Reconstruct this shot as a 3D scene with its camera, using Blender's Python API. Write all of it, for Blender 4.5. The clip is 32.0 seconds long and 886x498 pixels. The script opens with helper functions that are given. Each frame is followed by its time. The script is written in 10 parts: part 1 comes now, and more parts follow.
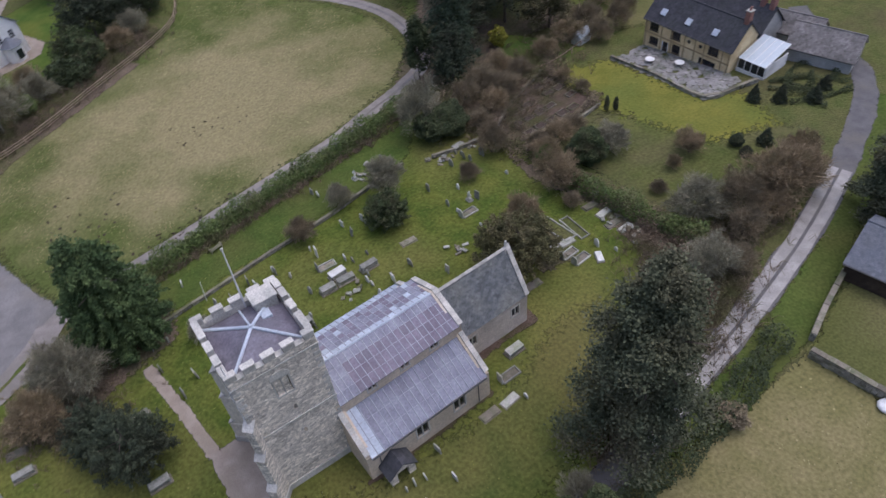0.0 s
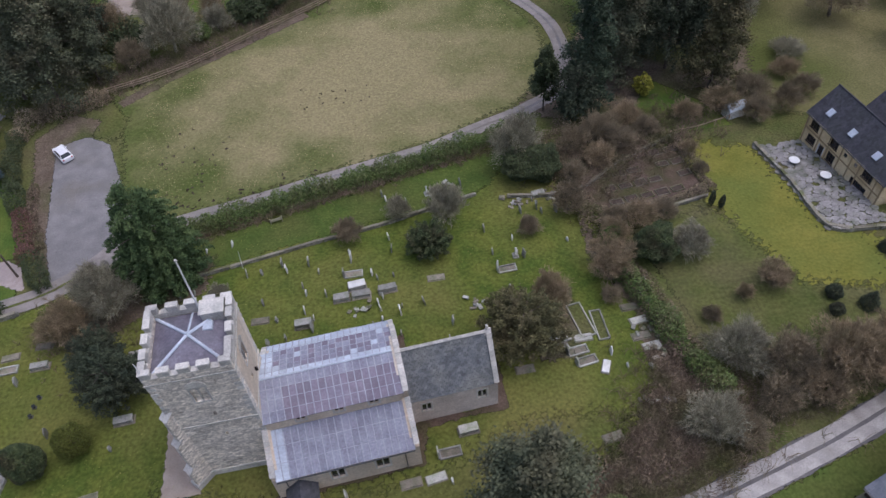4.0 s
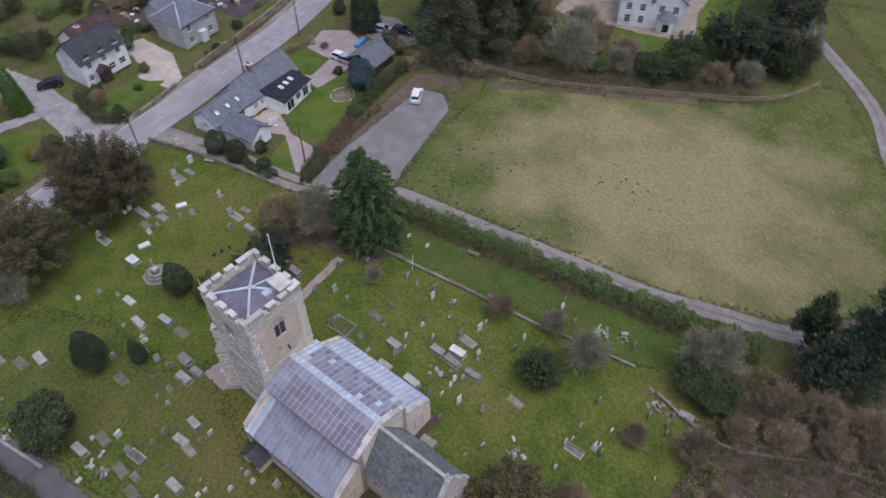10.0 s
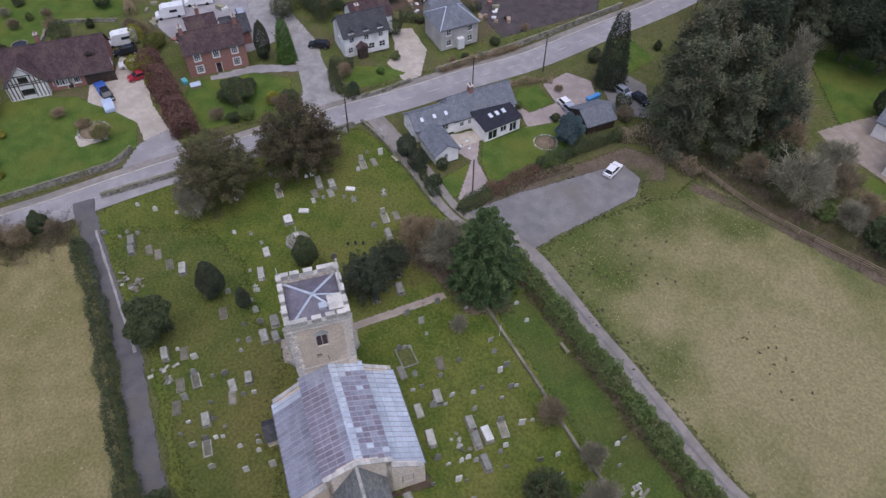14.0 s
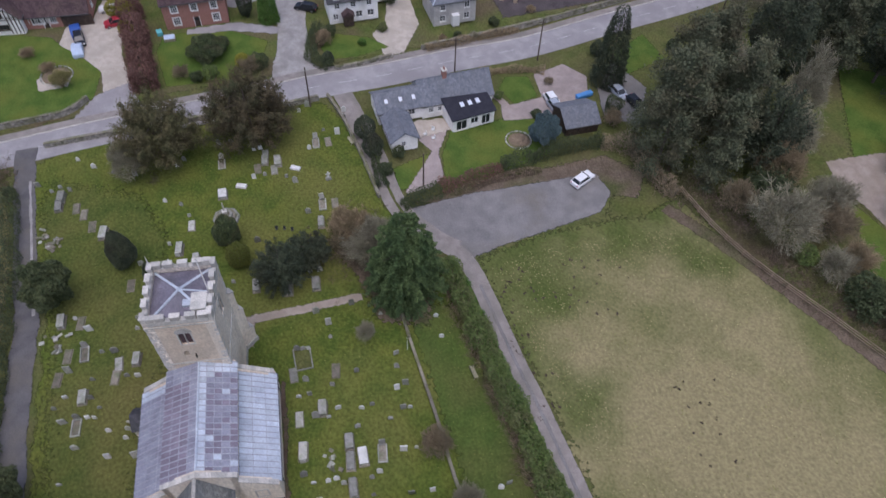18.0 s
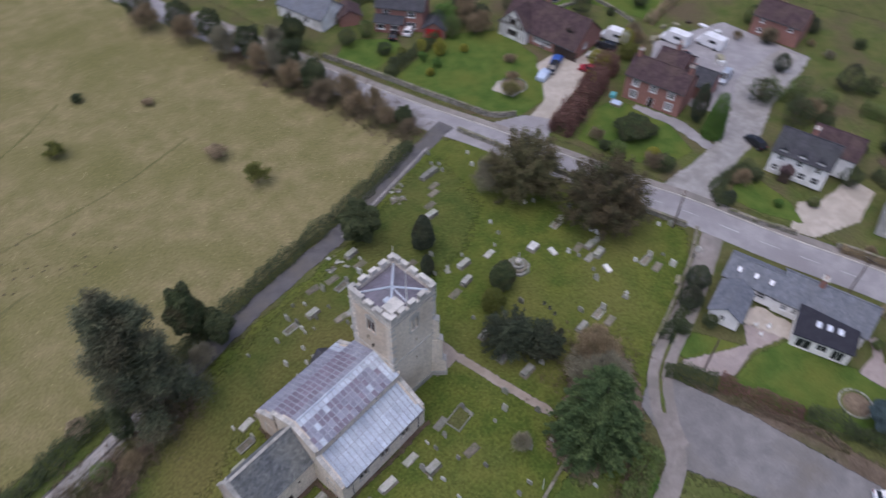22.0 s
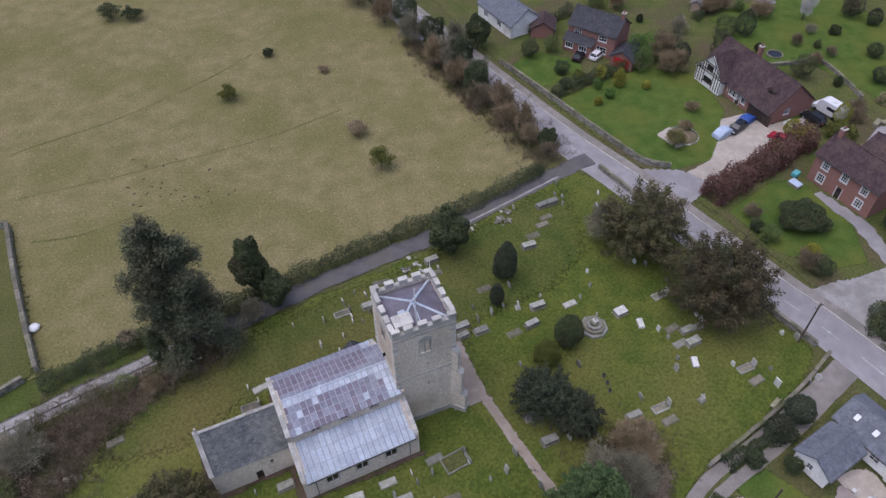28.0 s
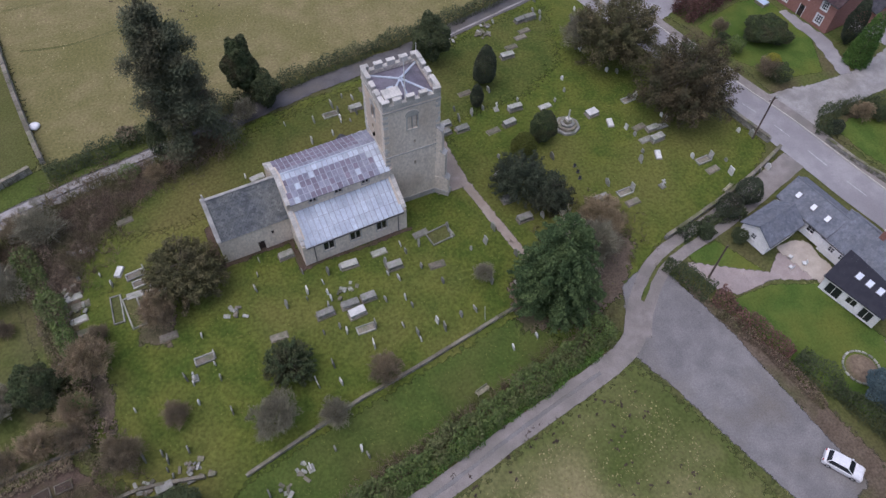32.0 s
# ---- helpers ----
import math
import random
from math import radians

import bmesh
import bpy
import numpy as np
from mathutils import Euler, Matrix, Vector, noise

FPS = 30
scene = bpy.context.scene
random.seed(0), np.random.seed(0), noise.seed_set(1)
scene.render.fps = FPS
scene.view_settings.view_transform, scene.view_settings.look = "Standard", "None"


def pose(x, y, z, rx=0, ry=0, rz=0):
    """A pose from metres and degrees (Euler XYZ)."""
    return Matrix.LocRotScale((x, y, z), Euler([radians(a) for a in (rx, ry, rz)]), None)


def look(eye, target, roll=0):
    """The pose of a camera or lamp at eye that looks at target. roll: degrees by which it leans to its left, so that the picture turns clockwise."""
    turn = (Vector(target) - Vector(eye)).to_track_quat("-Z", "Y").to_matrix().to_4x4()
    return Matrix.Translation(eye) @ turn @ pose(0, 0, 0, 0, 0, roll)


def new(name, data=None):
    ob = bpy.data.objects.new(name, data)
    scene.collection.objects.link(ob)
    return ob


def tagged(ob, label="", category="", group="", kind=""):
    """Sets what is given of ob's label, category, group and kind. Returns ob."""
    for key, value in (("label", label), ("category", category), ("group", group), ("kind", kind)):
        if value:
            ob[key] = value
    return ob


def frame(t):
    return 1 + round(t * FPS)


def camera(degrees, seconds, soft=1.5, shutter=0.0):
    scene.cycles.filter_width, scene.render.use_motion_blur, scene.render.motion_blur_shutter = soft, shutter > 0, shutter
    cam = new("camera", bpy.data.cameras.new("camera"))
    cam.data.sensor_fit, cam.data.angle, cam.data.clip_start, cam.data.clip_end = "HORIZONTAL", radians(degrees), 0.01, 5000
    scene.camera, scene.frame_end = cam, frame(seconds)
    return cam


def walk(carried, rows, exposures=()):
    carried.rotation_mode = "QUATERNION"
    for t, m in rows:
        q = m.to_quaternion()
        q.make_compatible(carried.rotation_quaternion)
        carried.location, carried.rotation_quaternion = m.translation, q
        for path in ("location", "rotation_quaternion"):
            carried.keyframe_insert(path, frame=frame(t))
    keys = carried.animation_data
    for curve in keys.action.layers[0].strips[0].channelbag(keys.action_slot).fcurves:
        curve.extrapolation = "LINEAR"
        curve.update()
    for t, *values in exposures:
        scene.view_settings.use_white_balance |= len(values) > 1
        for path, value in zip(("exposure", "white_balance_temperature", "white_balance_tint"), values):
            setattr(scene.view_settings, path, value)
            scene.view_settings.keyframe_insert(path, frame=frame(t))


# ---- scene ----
cam = camera(64.71, 32.0, soft=1.42, shutter=0.5)
# seconds, place in metres, turn in degrees
PATH = [
    (0, -2.69, -36.69, 58.49, 43.79, 4.67, -33.18),
    (0.5, 0.16, -37.49, 59.16, 42.44, 4.97, -27.95),
    (1, 2.88, -38.15, 59.66, 42.49, 5.11, -22.42),
    (1.5, 5.50, -38.26, 60.21, 42.61, 4.77, -17.43),
    (2, 8.23, -38.17, 60.90, 42.50, 4.44, -13.71),
    (2.5, 10.92, -37.77, 61.62, 42.30, 4.06, -11.06),
    (3, 13.56, -37.20, 62.20, 42.06, 3.81, -9.69),
    (3.5, 16.07, -36.56, 62.82, 41.88, 3.57, -9.05),
    (5.5, 25.71, -32.72, 64.93, 41.61, 3.43, -4.93),
    (6, 28.00, -31.46, 65.54, 41.57, 3.16, -2.64),
    (6.5, 30.30, -30.21, 66.15, 41.60, 2.97, 0.81),
    (7, 32.59, -28.89, 66.90, 41.71, 2.76, 7.68),
    (7.5, 34.85, -27.50, 67.63, 41.81, 2.49, 14.49),
    (8, 36.86, -25.93, 68.50, 41.81, 2.08, 20.02),
    (8.5, 38.96, -24.23, 69.11, 41.95, 1.62, 25.50),
    (9, 40.83, -22.31, 69.73, 42.04, 1.30, 31.20),
    (9.5, 42.53, -20.39, 70.50, 42.10, 0.99, 37.07),
    (10, 43.98, -18.48, 71.08, 42.27, 0.48, 43.09),
    (10.5, 45.21, -16.15, 72.17, 42.09, 0.28, 48.57),
    (11, 46.38, -13.77, 73.45, 41.95, 0.09, 53.69),
    (11.5, 47.31, -11.34, 74.33, 41.94, -0.04, 58.30),
    (12, 48.16, -8.84, 75.12, 41.91, -0.12, 62.23),
    (12.5, 48.56, -6.62, 75.85, 41.87, -0.28, 65.82),
    (13, 49.11, -3.94, 76.51, 41.98, -0.31, 69.65),
    (13.5, 49.26, -1.59, 77.10, 42.05, -0.39, 73.14),
    (14, 49.28, 1.16, 77.70, 42.02, -0.40, 75.04),
    (14.5, 48.95, 3.54, 77.43, 42.09, -0.64, 75.15),
    (15, 48.40, 6.10, 77.31, 42.03, -0.64, 75.29),
    (15.5, 47.78, 9.02, 76.99, 42.02, -0.54, 75.55),
    (17.5, 45.02, 18.39, 76.42, 40.95, -1.10, 82.85),
    (18, 43.88, 20.96, 76.68, 38.58, -1.28, 83.67),
    (18.5, 42.47, 23.30, 77.10, 36.28, -1.59, 84.77),
    (19, 40.82, 25.74, 77.77, 36.28, -1.67, 86.03),
    (19.5, 38.85, 28.26, 78.32, 39.25, -2.00, 88.16),
    (20, 37.57, 30.73, 78.40, 42.49, -2.02, 90.57),
    (20.5, 36.67, 33.13, 78.41, 43.16, -1.37, 100.33),
    (21, 35.25, 35.61, 78.79, 42.88, -0.94, 111.69),
    (21.5, 33.70, 37.58, 78.40, 42.88, -0.67, 123.21),
    (22, 32.07, 38.95, 78.15, 42.83, -0.59, 134.72),
    (22.5, 30.08, 40.85, 77.78, 43.02, -0.32, 146.60),
    (23, 27.54, 42.18, 77.90, 42.98, -0.27, 153.43),
    (23.5, 25.43, 43.14, 77.83, 43.11, -0.40, 156.44),
    (24, 23.09, 43.58, 78.04, 43.03, -0.62, 157.16),
    (24.5, 20.88, 44.01, 77.98, 43.20, -0.87, 157.44),
    (25, 18.52, 44.16, 77.91, 43.29, -1.05, 157.71),
    (25.5, 16.22, 44.24, 77.66, 43.48, -1.09, 158.00),
    (27.5, 12.96, 44.77, 75.67, 43.76, 0.59, 159.28),
    (28, 13.20, 45.68, 74.94, 43.91, 0.63, 159.18),
    (28.5, 13.63, 46.76, 74.18, 44.03, 0.49, 159.02),
    (29, 14.29, 47.95, 73.70, 44.12, 0.32, 158.78),
    (29.5, 15.05, 49.42, 73.02, 42.81, 0.12, 158.49),
    (30, 15.81, 51.19, 72.46, 38.85, -0.23, 157.99),
    (30.5, 16.88, 53.04, 71.81, 35.80, -0.62, 157.58),
    (31, 17.78, 54.74, 71.78, 35.10, -0.62, 157.51),
    (31.5, 18.86, 56.78, 71.77, 35.10, -0.74, 157.51),
    (32, 19.76, 58.57, 71.77, 35.12, -0.99, 157.69),
]
walk(cam, [(t, pose(x, y, z, rx, ry, rz)) for t, x, y, z, rx, ry, rz in PATH], [(0, -0.22, 5700, 18), (8, -0.27, 5700, 18), (20, -0.33, 5700, 18), (32, -0.31, 5700, 19)])

# ---- light ----
world = bpy.data.worlds.new("sky")
scene.world = world
world.use_nodes = True
wn = world.node_tree.nodes
sky = wn.new("ShaderNodeTexSky")
sky.sky_type, sky.sun_disc = "NISHITA", False
sky.sun_elevation, sky.sun_rotation = radians(72), radians(92)
sky.air_density, sky.dust_density, sky.ozone_density = 1.0, 5.0, 1.0
world.node_tree.links.new(sky.outputs[0], wn["Background"].inputs[0])
wn["Background"].inputs[1].default_value = 0.16
sun = new("sun", bpy.data.lights.new("sun", "SUN"))
sun.data.energy, sun.data.angle, sun.data.color = 1.2, radians(105), (1.0, 0.97, 0.93)
sun.matrix_world = look((15, -1, 60), (0, 0, 0))

# ---- materials ----
def material(name, c1, c2, scale=1.0, rough=0.9, bump=0.3, fine=6.0, c3=None, big=0.12, island=0.0, obrand=0.0, metal=0.0, spec=0.25, stretch=(1, 1, 1), bdist=0.05, contrast=0.5, stones=0.0, joint=0.45):
    """Two colours mixed by grain, a third by broad patches; relief from the grain; pieces varied by island or object."""
    m = bpy.data.materials.new(name)
    m.use_nodes = True
    nt = m.node_tree
    N, K = nt.nodes, nt.links.new
    bsdf = N["Principled BSDF"]
    geo = N.new("ShaderNodeNewGeometry")
    mp = N.new("ShaderNodeMapping")
    mp.inputs["Scale"].default_value = stretch
    K(geo.outputs["Position"], mp.inputs["Vector"])
    def noisy(s, detail):
        n = N.new("ShaderNodeTexNoise")
        n.inputs["Scale"].default_value, n.inputs["Detail"].default_value = s, detail
        K(mp.outputs[0], n.inputs["Vector"])
        return n
    def ramp(src, lo, hi):
        r = N.new("ShaderNodeMapRange")
        r.inputs["From Min"].default_value, r.inputs["From Max"].default_value = lo, hi
        K(src, r.inputs["Value"])
        return r.outputs[0]
    def mix(f, a, b):
        x = N.new("ShaderNodeMix")
        x.data_type = "RGBA"
        for sock, v in ((x.inputs["Factor"], f), (x.inputs["A"], a), (x.inputs["B"], b)):
            if isinstance(v, tuple):
                sock.default_value = (*v, 1)
            elif isinstance(v, float):
                sock.default_value = v
            else:
                K(v, sock)
        return x.outputs["Result"]
    n1, n2, n3 = noisy(scale, 6), noisy(scale * fine, 4), noisy(scale * big, 4)
    half = 0.22 * contrast + 0.03
    col = mix(ramp(n1.outputs["Fac"], 0.5 - half, 0.5 + half), c1, c2)
    col = mix(ramp(n3.outputs["Fac"], 0.45, 0.68), col, c3 or c1)
    hs = N.new("ShaderNodeHueSaturation")
    K(col, hs.inputs["Color"])
    v = ramp(n2.outputs["Fac"], 0.25, 0.75)
    r = N.new("ShaderNodeMapRange")
    r.inputs["To Min"].default_value, r.inputs["To Max"].default_value = 1 - 0.35 * contrast, 1 + 0.35 * contrast
    K(v, r.inputs["Value"])
    val = r.outputs[0]
    if stones:
        vo, ve = N.new("ShaderNodeTexVoronoi"), N.new("ShaderNodeTexVoronoi")
        ve.feature = "DISTANCE_TO_EDGE"
        for q in (vo, ve):
            q.inputs["Scale"].default_value = stones
            K(mp.outputs[0], q.inputs["Vector"])
        sep = N.new("ShaderNodeSeparateColor")
        K(vo.outputs["Color"], sep.inputs[0])
        tone = N.new("ShaderNodeMapRange")
        tone.inputs["To Min"].default_value, tone.inputs["To Max"].default_value = 0.72, 1.22
        K(sep.outputs[0], tone.inputs["Value"])
        line = N.new("ShaderNodeMapRange")
        line.inputs["From Max"].default_value = 0.09
        line.inputs["To Min"].default_value = 1 - joint
        K(ve.outputs["Distance"], line.inputs["Value"])
        for out in (tone.outputs[0], line.outputs[0]):
            mu = N.new("ShaderNodeMath")
            mu.operation = "MULTIPLY"
            K(val, mu.inputs[0]), K(out, mu.inputs[1])
            val = mu.outputs[0]
    for amount, out in ((island, geo.outputs["Random Per Island"]), (obrand, None)):
        if amount:
            if out is None:
                out = N.new("ShaderNodeObjectInfo").outputs["Random"]
            q = N.new("ShaderNodeMapRange")
            q.inputs["To Min"].default_value, q.inputs["To Max"].default_value = 1 - amount, 1 + amount
            K(out, q.inputs["Value"])
            mu = N.new("ShaderNodeMath")
            mu.operation = "MULTIPLY"
            K(val, mu.inputs[0]), K(q.outputs[0], mu.inputs[1])
            val = mu.outputs[0]
    K(val, hs.inputs["Value"])
    K(hs.outputs[0], bsdf.inputs["Base Color"])
    bsdf.inputs["Roughness"].default_value, bsdf.inputs["Metallic"].default_value = rough, metal
    bsdf.inputs["Specular IOR Level"].default_value = spec
    if bump:
        b = N.new("ShaderNodeBump")
        b.inputs["Strength"].default_value, b.inputs["Distance"].default_value = bump, bdist
        K(n2.outputs["Fac"], b.inputs["Height"])
        K(b.outputs[0], bsdf.inputs["Normal"])
    return m


M = {}
M["meadow"] = material("meadow", (0.0863, 0.111, 0.0299), (0.14, 0.146, 0.0539), 0.3, 1, 0.8, 9, (0.0822, 0.106, 0.0291), 0.2, bdist=0.15, contrast=0.8, spec=0.05)
M["straw"] = material("straw_meadow", (0.143, 0.136, 0.0569), (0.193, 0.172, 0.0804), 0.35, 1, 0.8, 10, (0.0896, 0.103, 0.0301), 0.08, bdist=0.15, contrast=0.8, spec=0.05)
M["southfield"] = material("pasture", (0.179, 0.165, 0.0687), (0.268, 0.227, 0.114), 0.3, 1, 0.8, 9, (0.167, 0.158, 0.0607), 0.2, bdist=0.15, contrast=0.85, spec=0.05)
M["moss"] = material("churchyard_turf", (0.0542, 0.0918, 0.0167), (0.131, 0.144, 0.0304), 0.33, 1, 0.9, 8, (0.147, 0.144, 0.0418), 0.16, bdist=0.12, contrast=1.0, spec=0.05)
M["lawn"] = material("lawn", (0.145, 0.15, 0.03), (0.20, 0.19, 0.042), 0.3, 1, 0.5, 10, (0.125, 0.15, 0.035), 0.3, bdist=0.08, contrast=0.6, spec=0.05)
M["greenlawn"] = material("mown_lawn", (0.0653, 0.112, 0.0228), (0.103, 0.147, 0.0315), 0.4, 1, 0.6, 10, (0.126, 0.144, 0.0315), 0.3, bdist=0.08, contrast=0.6, spec=0.05)
M["verge"] = material("rough_verge", (0.0766, 0.108, 0.027), (0.136, 0.136, 0.0495), 0.35, 1, 1.0, 8, (0.122, 0.0991, 0.0586), 0.3, bdist=0.2, contrast=0.9, spec=0.05)
M["scrub"] = material("leaf_litter", (0.115, 0.0892, 0.064), (0.178, 0.14, 0.104), 0.5, 1, 1.0, 8, (0.085, 0.0935, 0.036), 0.3, bdist=0.2, contrast=1.0, spec=0.05)
M["soil"] = material("garden_soil", (0.0851, 0.0598, 0.0461), (0.137, 0.101, 0.0781), 0.8, 1, 1.0, 7, (0.074, 0.0714, 0.032), 0.3, bdist=0.12, contrast=0.9, spec=0.05)
M["darksoil"] = material("dug_soil", (0.0712, 0.0601, 0.0609), (0.104, 0.0892, 0.0893), 0.5, 1, 0.8, 8, (0.0855, 0.0727, 0.0714), 0.3, bdist=0.1, spec=0.05)
M["asphalt"] = material("worn_asphalt", (0.29, 0.276, 0.279), (0.349, 0.332, 0.331), 0.5, 0.85, 0.2, 14, (0.256, 0.241, 0.244), 0.3, contrast=0.35, bdist=0.02)
M["lane"] = material("lane_tarmac", (0.0927, 0.0887, 0.0902), (0.133, 0.126, 0.125), 0.6, 0.62, 0.2, 12, (0.133, 0.121, 0.105), 0.4, contrast=0.5, bdist=0.01, spec=0.3)
M["wheel"] = material("worn_wheel_track", (0.29, 0.275, 0.255), (0.38, 0.355, 0.33), 0.9, 0.35, 0.2, 8, (0.24, 0.225, 0.20), 0.4, contrast=0.5, bdist=0.01, spec=0.5)
M["gravel"] = material("gravel_track", (0.234, 0.21, 0.19), (0.303, 0.273, 0.249), 0.8, 0.95, 0.5, 14, (0.208, 0.192, 0.169), 0.3, contrast=0.55, bdist=0.03)
M["carpark"] = material("grey_gravel", (0.176, 0.169, 0.165), (0.24, 0.23, 0.221), 0.4, 0.95, 0.5, 16, (0.171, 0.154, 0.128), 0.3, contrast=0.55, bdist=0.03)
M["drive"] = material("pale_shingle", (0.42, 0.37, 0.31), (0.50, 0.45, 0.38), 0.8, 0.95, 0.5, 14, (0.38, 0.34, 0.28), 0.3, contrast=0.45, bdist=0.03)
M["sand"] = material("sandy_path", (0.298, 0.245, 0.204), (0.363, 0.31, 0.259), 0.8, 0.95, 0.4, 12, (0.279, 0.235, 0.187), 0.4, contrast=0.45, bdist=0.03)
M["paving"] = material("pink_paving", (0.306, 0.255, 0.234), (0.365, 0.31, 0.285), 1.0, 0.9, 0.3, 8, (0.281, 0.238, 0.221), 0.3, contrast=0.45, obrand=0.1)
M["flag"] = material("terrace_flagstone", (0.21, 0.20, 0.19), (0.33, 0.315, 0.295), 1.0, 0.9, 0.4, 6, (0.15, 0.155, 0.12), 0.6, contrast=0.9, obrand=0.14)
M["rubble"] = material("coursed_rubble_stone", (0.52, 0.464, 0.385), (0.859, 0.788, 0.675), 0.7, 0.95, 0.8, 6, (0.814, 0.734, 0.61), 0.45, stretch=(1, 1, 1.7), contrast=1.0, bdist=0.06, stones=2.2, joint=0.38)
M["render"] = material("old_limewash", (0.663, 0.592, 0.485), (0.781, 0.706, 0.586), 0.5, 0.95, 0.4, 8, (0.567, 0.489, 0.384), 0.5, contrast=0.55, bdist=0.03, stretch=(1, 1, 0.6))
M["pinkrender"] = material("faded_pink_limewash", (0.54, 0.47, 0.405), (0.65, 0.58, 0.51), 0.8, 0.95, 0.4, 8, (0.42, 0.37, 0.31), 0.4, contrast=0.6, bdist=0.03)
M["tanstone"] = material("tan_render", (0.57, 0.47, 0.351), (0.684, 0.582, 0.448), 0.6, 0.95, 0.5, 7, (0.513, 0.442, 0.34), 0.4, contrast=0.55, bdist=0.03)
M["quoin"] = material("pale_dressed_stone", (0.50, 0.475, 0.425), (0.62, 0.595, 0.54), 1.5, 0.9, 0.5, 5, (0.40, 0.39, 0.35), 0.5, contrast=0.7, obrand=0.16, bdist=0.03)
M["coping"] = material("lichened_coping", (0.43, 0.41, 0.36), (0.58, 0.555, 0.50), 1.6, 0.95, 0.6, 5, (0.36, 0.35, 0.31), 0.5, contrast=0.8, obrand=0.2, bdist=0.03)
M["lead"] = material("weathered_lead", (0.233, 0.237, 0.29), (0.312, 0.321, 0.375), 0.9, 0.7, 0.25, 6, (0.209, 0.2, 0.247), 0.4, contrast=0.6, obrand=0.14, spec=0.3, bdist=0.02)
M["palelead"] = material("pale_blue_lead", (0.448, 0.498, 0.559), (0.56, 0.616, 0.673), 0.9, 0.65, 0.25, 6, (0.426, 0.47, 0.547), 0.4, contrast=0.5, obrand=0.12, spec=0.5, bdist=0.02)
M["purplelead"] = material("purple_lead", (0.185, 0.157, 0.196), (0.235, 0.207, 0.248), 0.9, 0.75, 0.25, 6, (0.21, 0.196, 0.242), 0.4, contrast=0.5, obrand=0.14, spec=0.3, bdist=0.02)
M["slate"] = material("grey_green_slate", (0.13, 0.14, 0.145), (0.19, 0.20, 0.20), 1.2, 0.8, 0.4, 5, (0.22, 0.225, 0.205), 0.3, island=0.22, contrast=0.6, bdist=0.02)
M["blueslate"] = material("blue_slate", (0.14, 0.153, 0.179), (0.189, 0.203, 0.23), 1.0, 0.7, 0.3, 6, (0.162, 0.171, 0.189), 0.3, island=0.15, contrast=0.5, bdist=0.02)
M["darkslate"] = material("dark_slate", (0.0527, 0.0527, 0.062), (0.0775, 0.0775, 0.0868), 1.0, 0.75, 0.3, 6, (0.062, 0.0651, 0.0682), 0.3, island=0.2, contrast=0.5, bdist=0.02)
M["plaintile"] = material("brown_plain_tile", (0.0595, 0.0391, 0.0425), (0.0918, 0.0612, 0.0629), 1.0, 0.85, 0.3, 6, (0.102, 0.0723, 0.0638), 0.3, island=0.2, contrast=0.5, bdist=0.02)
M["stonetile"] = material("stone_tile", (0.19, 0.175, 0.165), (0.26, 0.245, 0.235), 1.0, 0.9, 0.4, 6, (0.16, 0.15, 0.14), 0.3, island=0.25, contrast=0.6, bdist=0.02)
M["blackroof"] = material("black_membrane", (0.022, 0.022, 0.032), (0.032, 0.032, 0.042), 1.0, 0.5, 0.1, 6, contrast=0.3)
M["brick"] = material("red_brick", (0.28, 0.14, 0.112), (0.37, 0.20, 0.165), 3.0, 0.9, 0.3, 5, (0.30, 0.16, 0.125), 0.15, contrast=0.7, bdist=0.02, stretch=(1, 1, 2.5))
M["whitewall"] = material("white_render", (0.857, 0.847, 0.82), (0.921, 0.91, 0.889), 0.7, 0.9, 0.2, 8, (0.621, 0.61, 0.578), 0.4, contrast=0.3, bdist=0.02)
M["greywall"] = material("pale_grey_stone", (0.44, 0.43, 0.41), (0.54, 0.53, 0.505), 1.2, 0.9, 0.4, 6, (0.38, 0.37, 0.35), 0.3, contrast=0.55, bdist=0.03)
M["ochre"] = material("ochre_render", (0.76, 0.60, 0.34), (0.83, 0.69, 0.43), 0.8, 0.9, 0.2, 8, (0.56, 0.42, 0.22), 0.4, contrast=0.45, bdist=0.02)
M["timber"] = material("dark_timber", (0.045, 0.033, 0.026), (0.085, 0.063, 0.048), 2.0, 0.8, 0.4, 6, contrast=0.6, bdist=0.02)
M["oak"] = material("pale_oak", (0.34, 0.245, 0.13), (0.44, 0.33, 0.19), 2.0, 0.85, 0.4, 6, contrast=0.6, bdist=0.02)
M["fencewood"] = material("weathered_fence_wood", (0.33, 0.25, 0.18), (0.44, 0.34, 0.255), 2.0, 0.9, 0.4, 6, contrast=0.7, bdist=0.02, obrand=0.15)
M["whitepaint"] = material("white_paint", (0.72, 0.72, 0.70), (0.78, 0.78, 0.76), 1.0, 0.5, 0.1, 6, contrast=0.2, spec=0.4)
M["stonegrave"] = material("grey_headstone", (0.275, 0.271, 0.241), (0.413, 0.404, 0.365), 2.0, 0.9, 0.5, 5, (0.241, 0.258, 0.189), 0.6, contrast=0.9, obrand=0.42, bdist=0.03)
M["whitegrave"] = material("pale_marble", (0.64, 0.63, 0.59), (0.76, 0.75, 0.72), 2.0, 0.6, 0.3, 5, (0.56, 0.56, 0.51), 0.6, contrast=0.5, obrand=0.12, bdist=0.02)
M["darkgrave"] = material("lichened_ledger", (0.181, 0.159, 0.125), (0.251, 0.225, 0.178), 2.0, 0.95, 0.6, 5, (0.139, 0.146, 0.0896), 0.6, contrast=0.9, obrand=0.3, bdist=0.03)
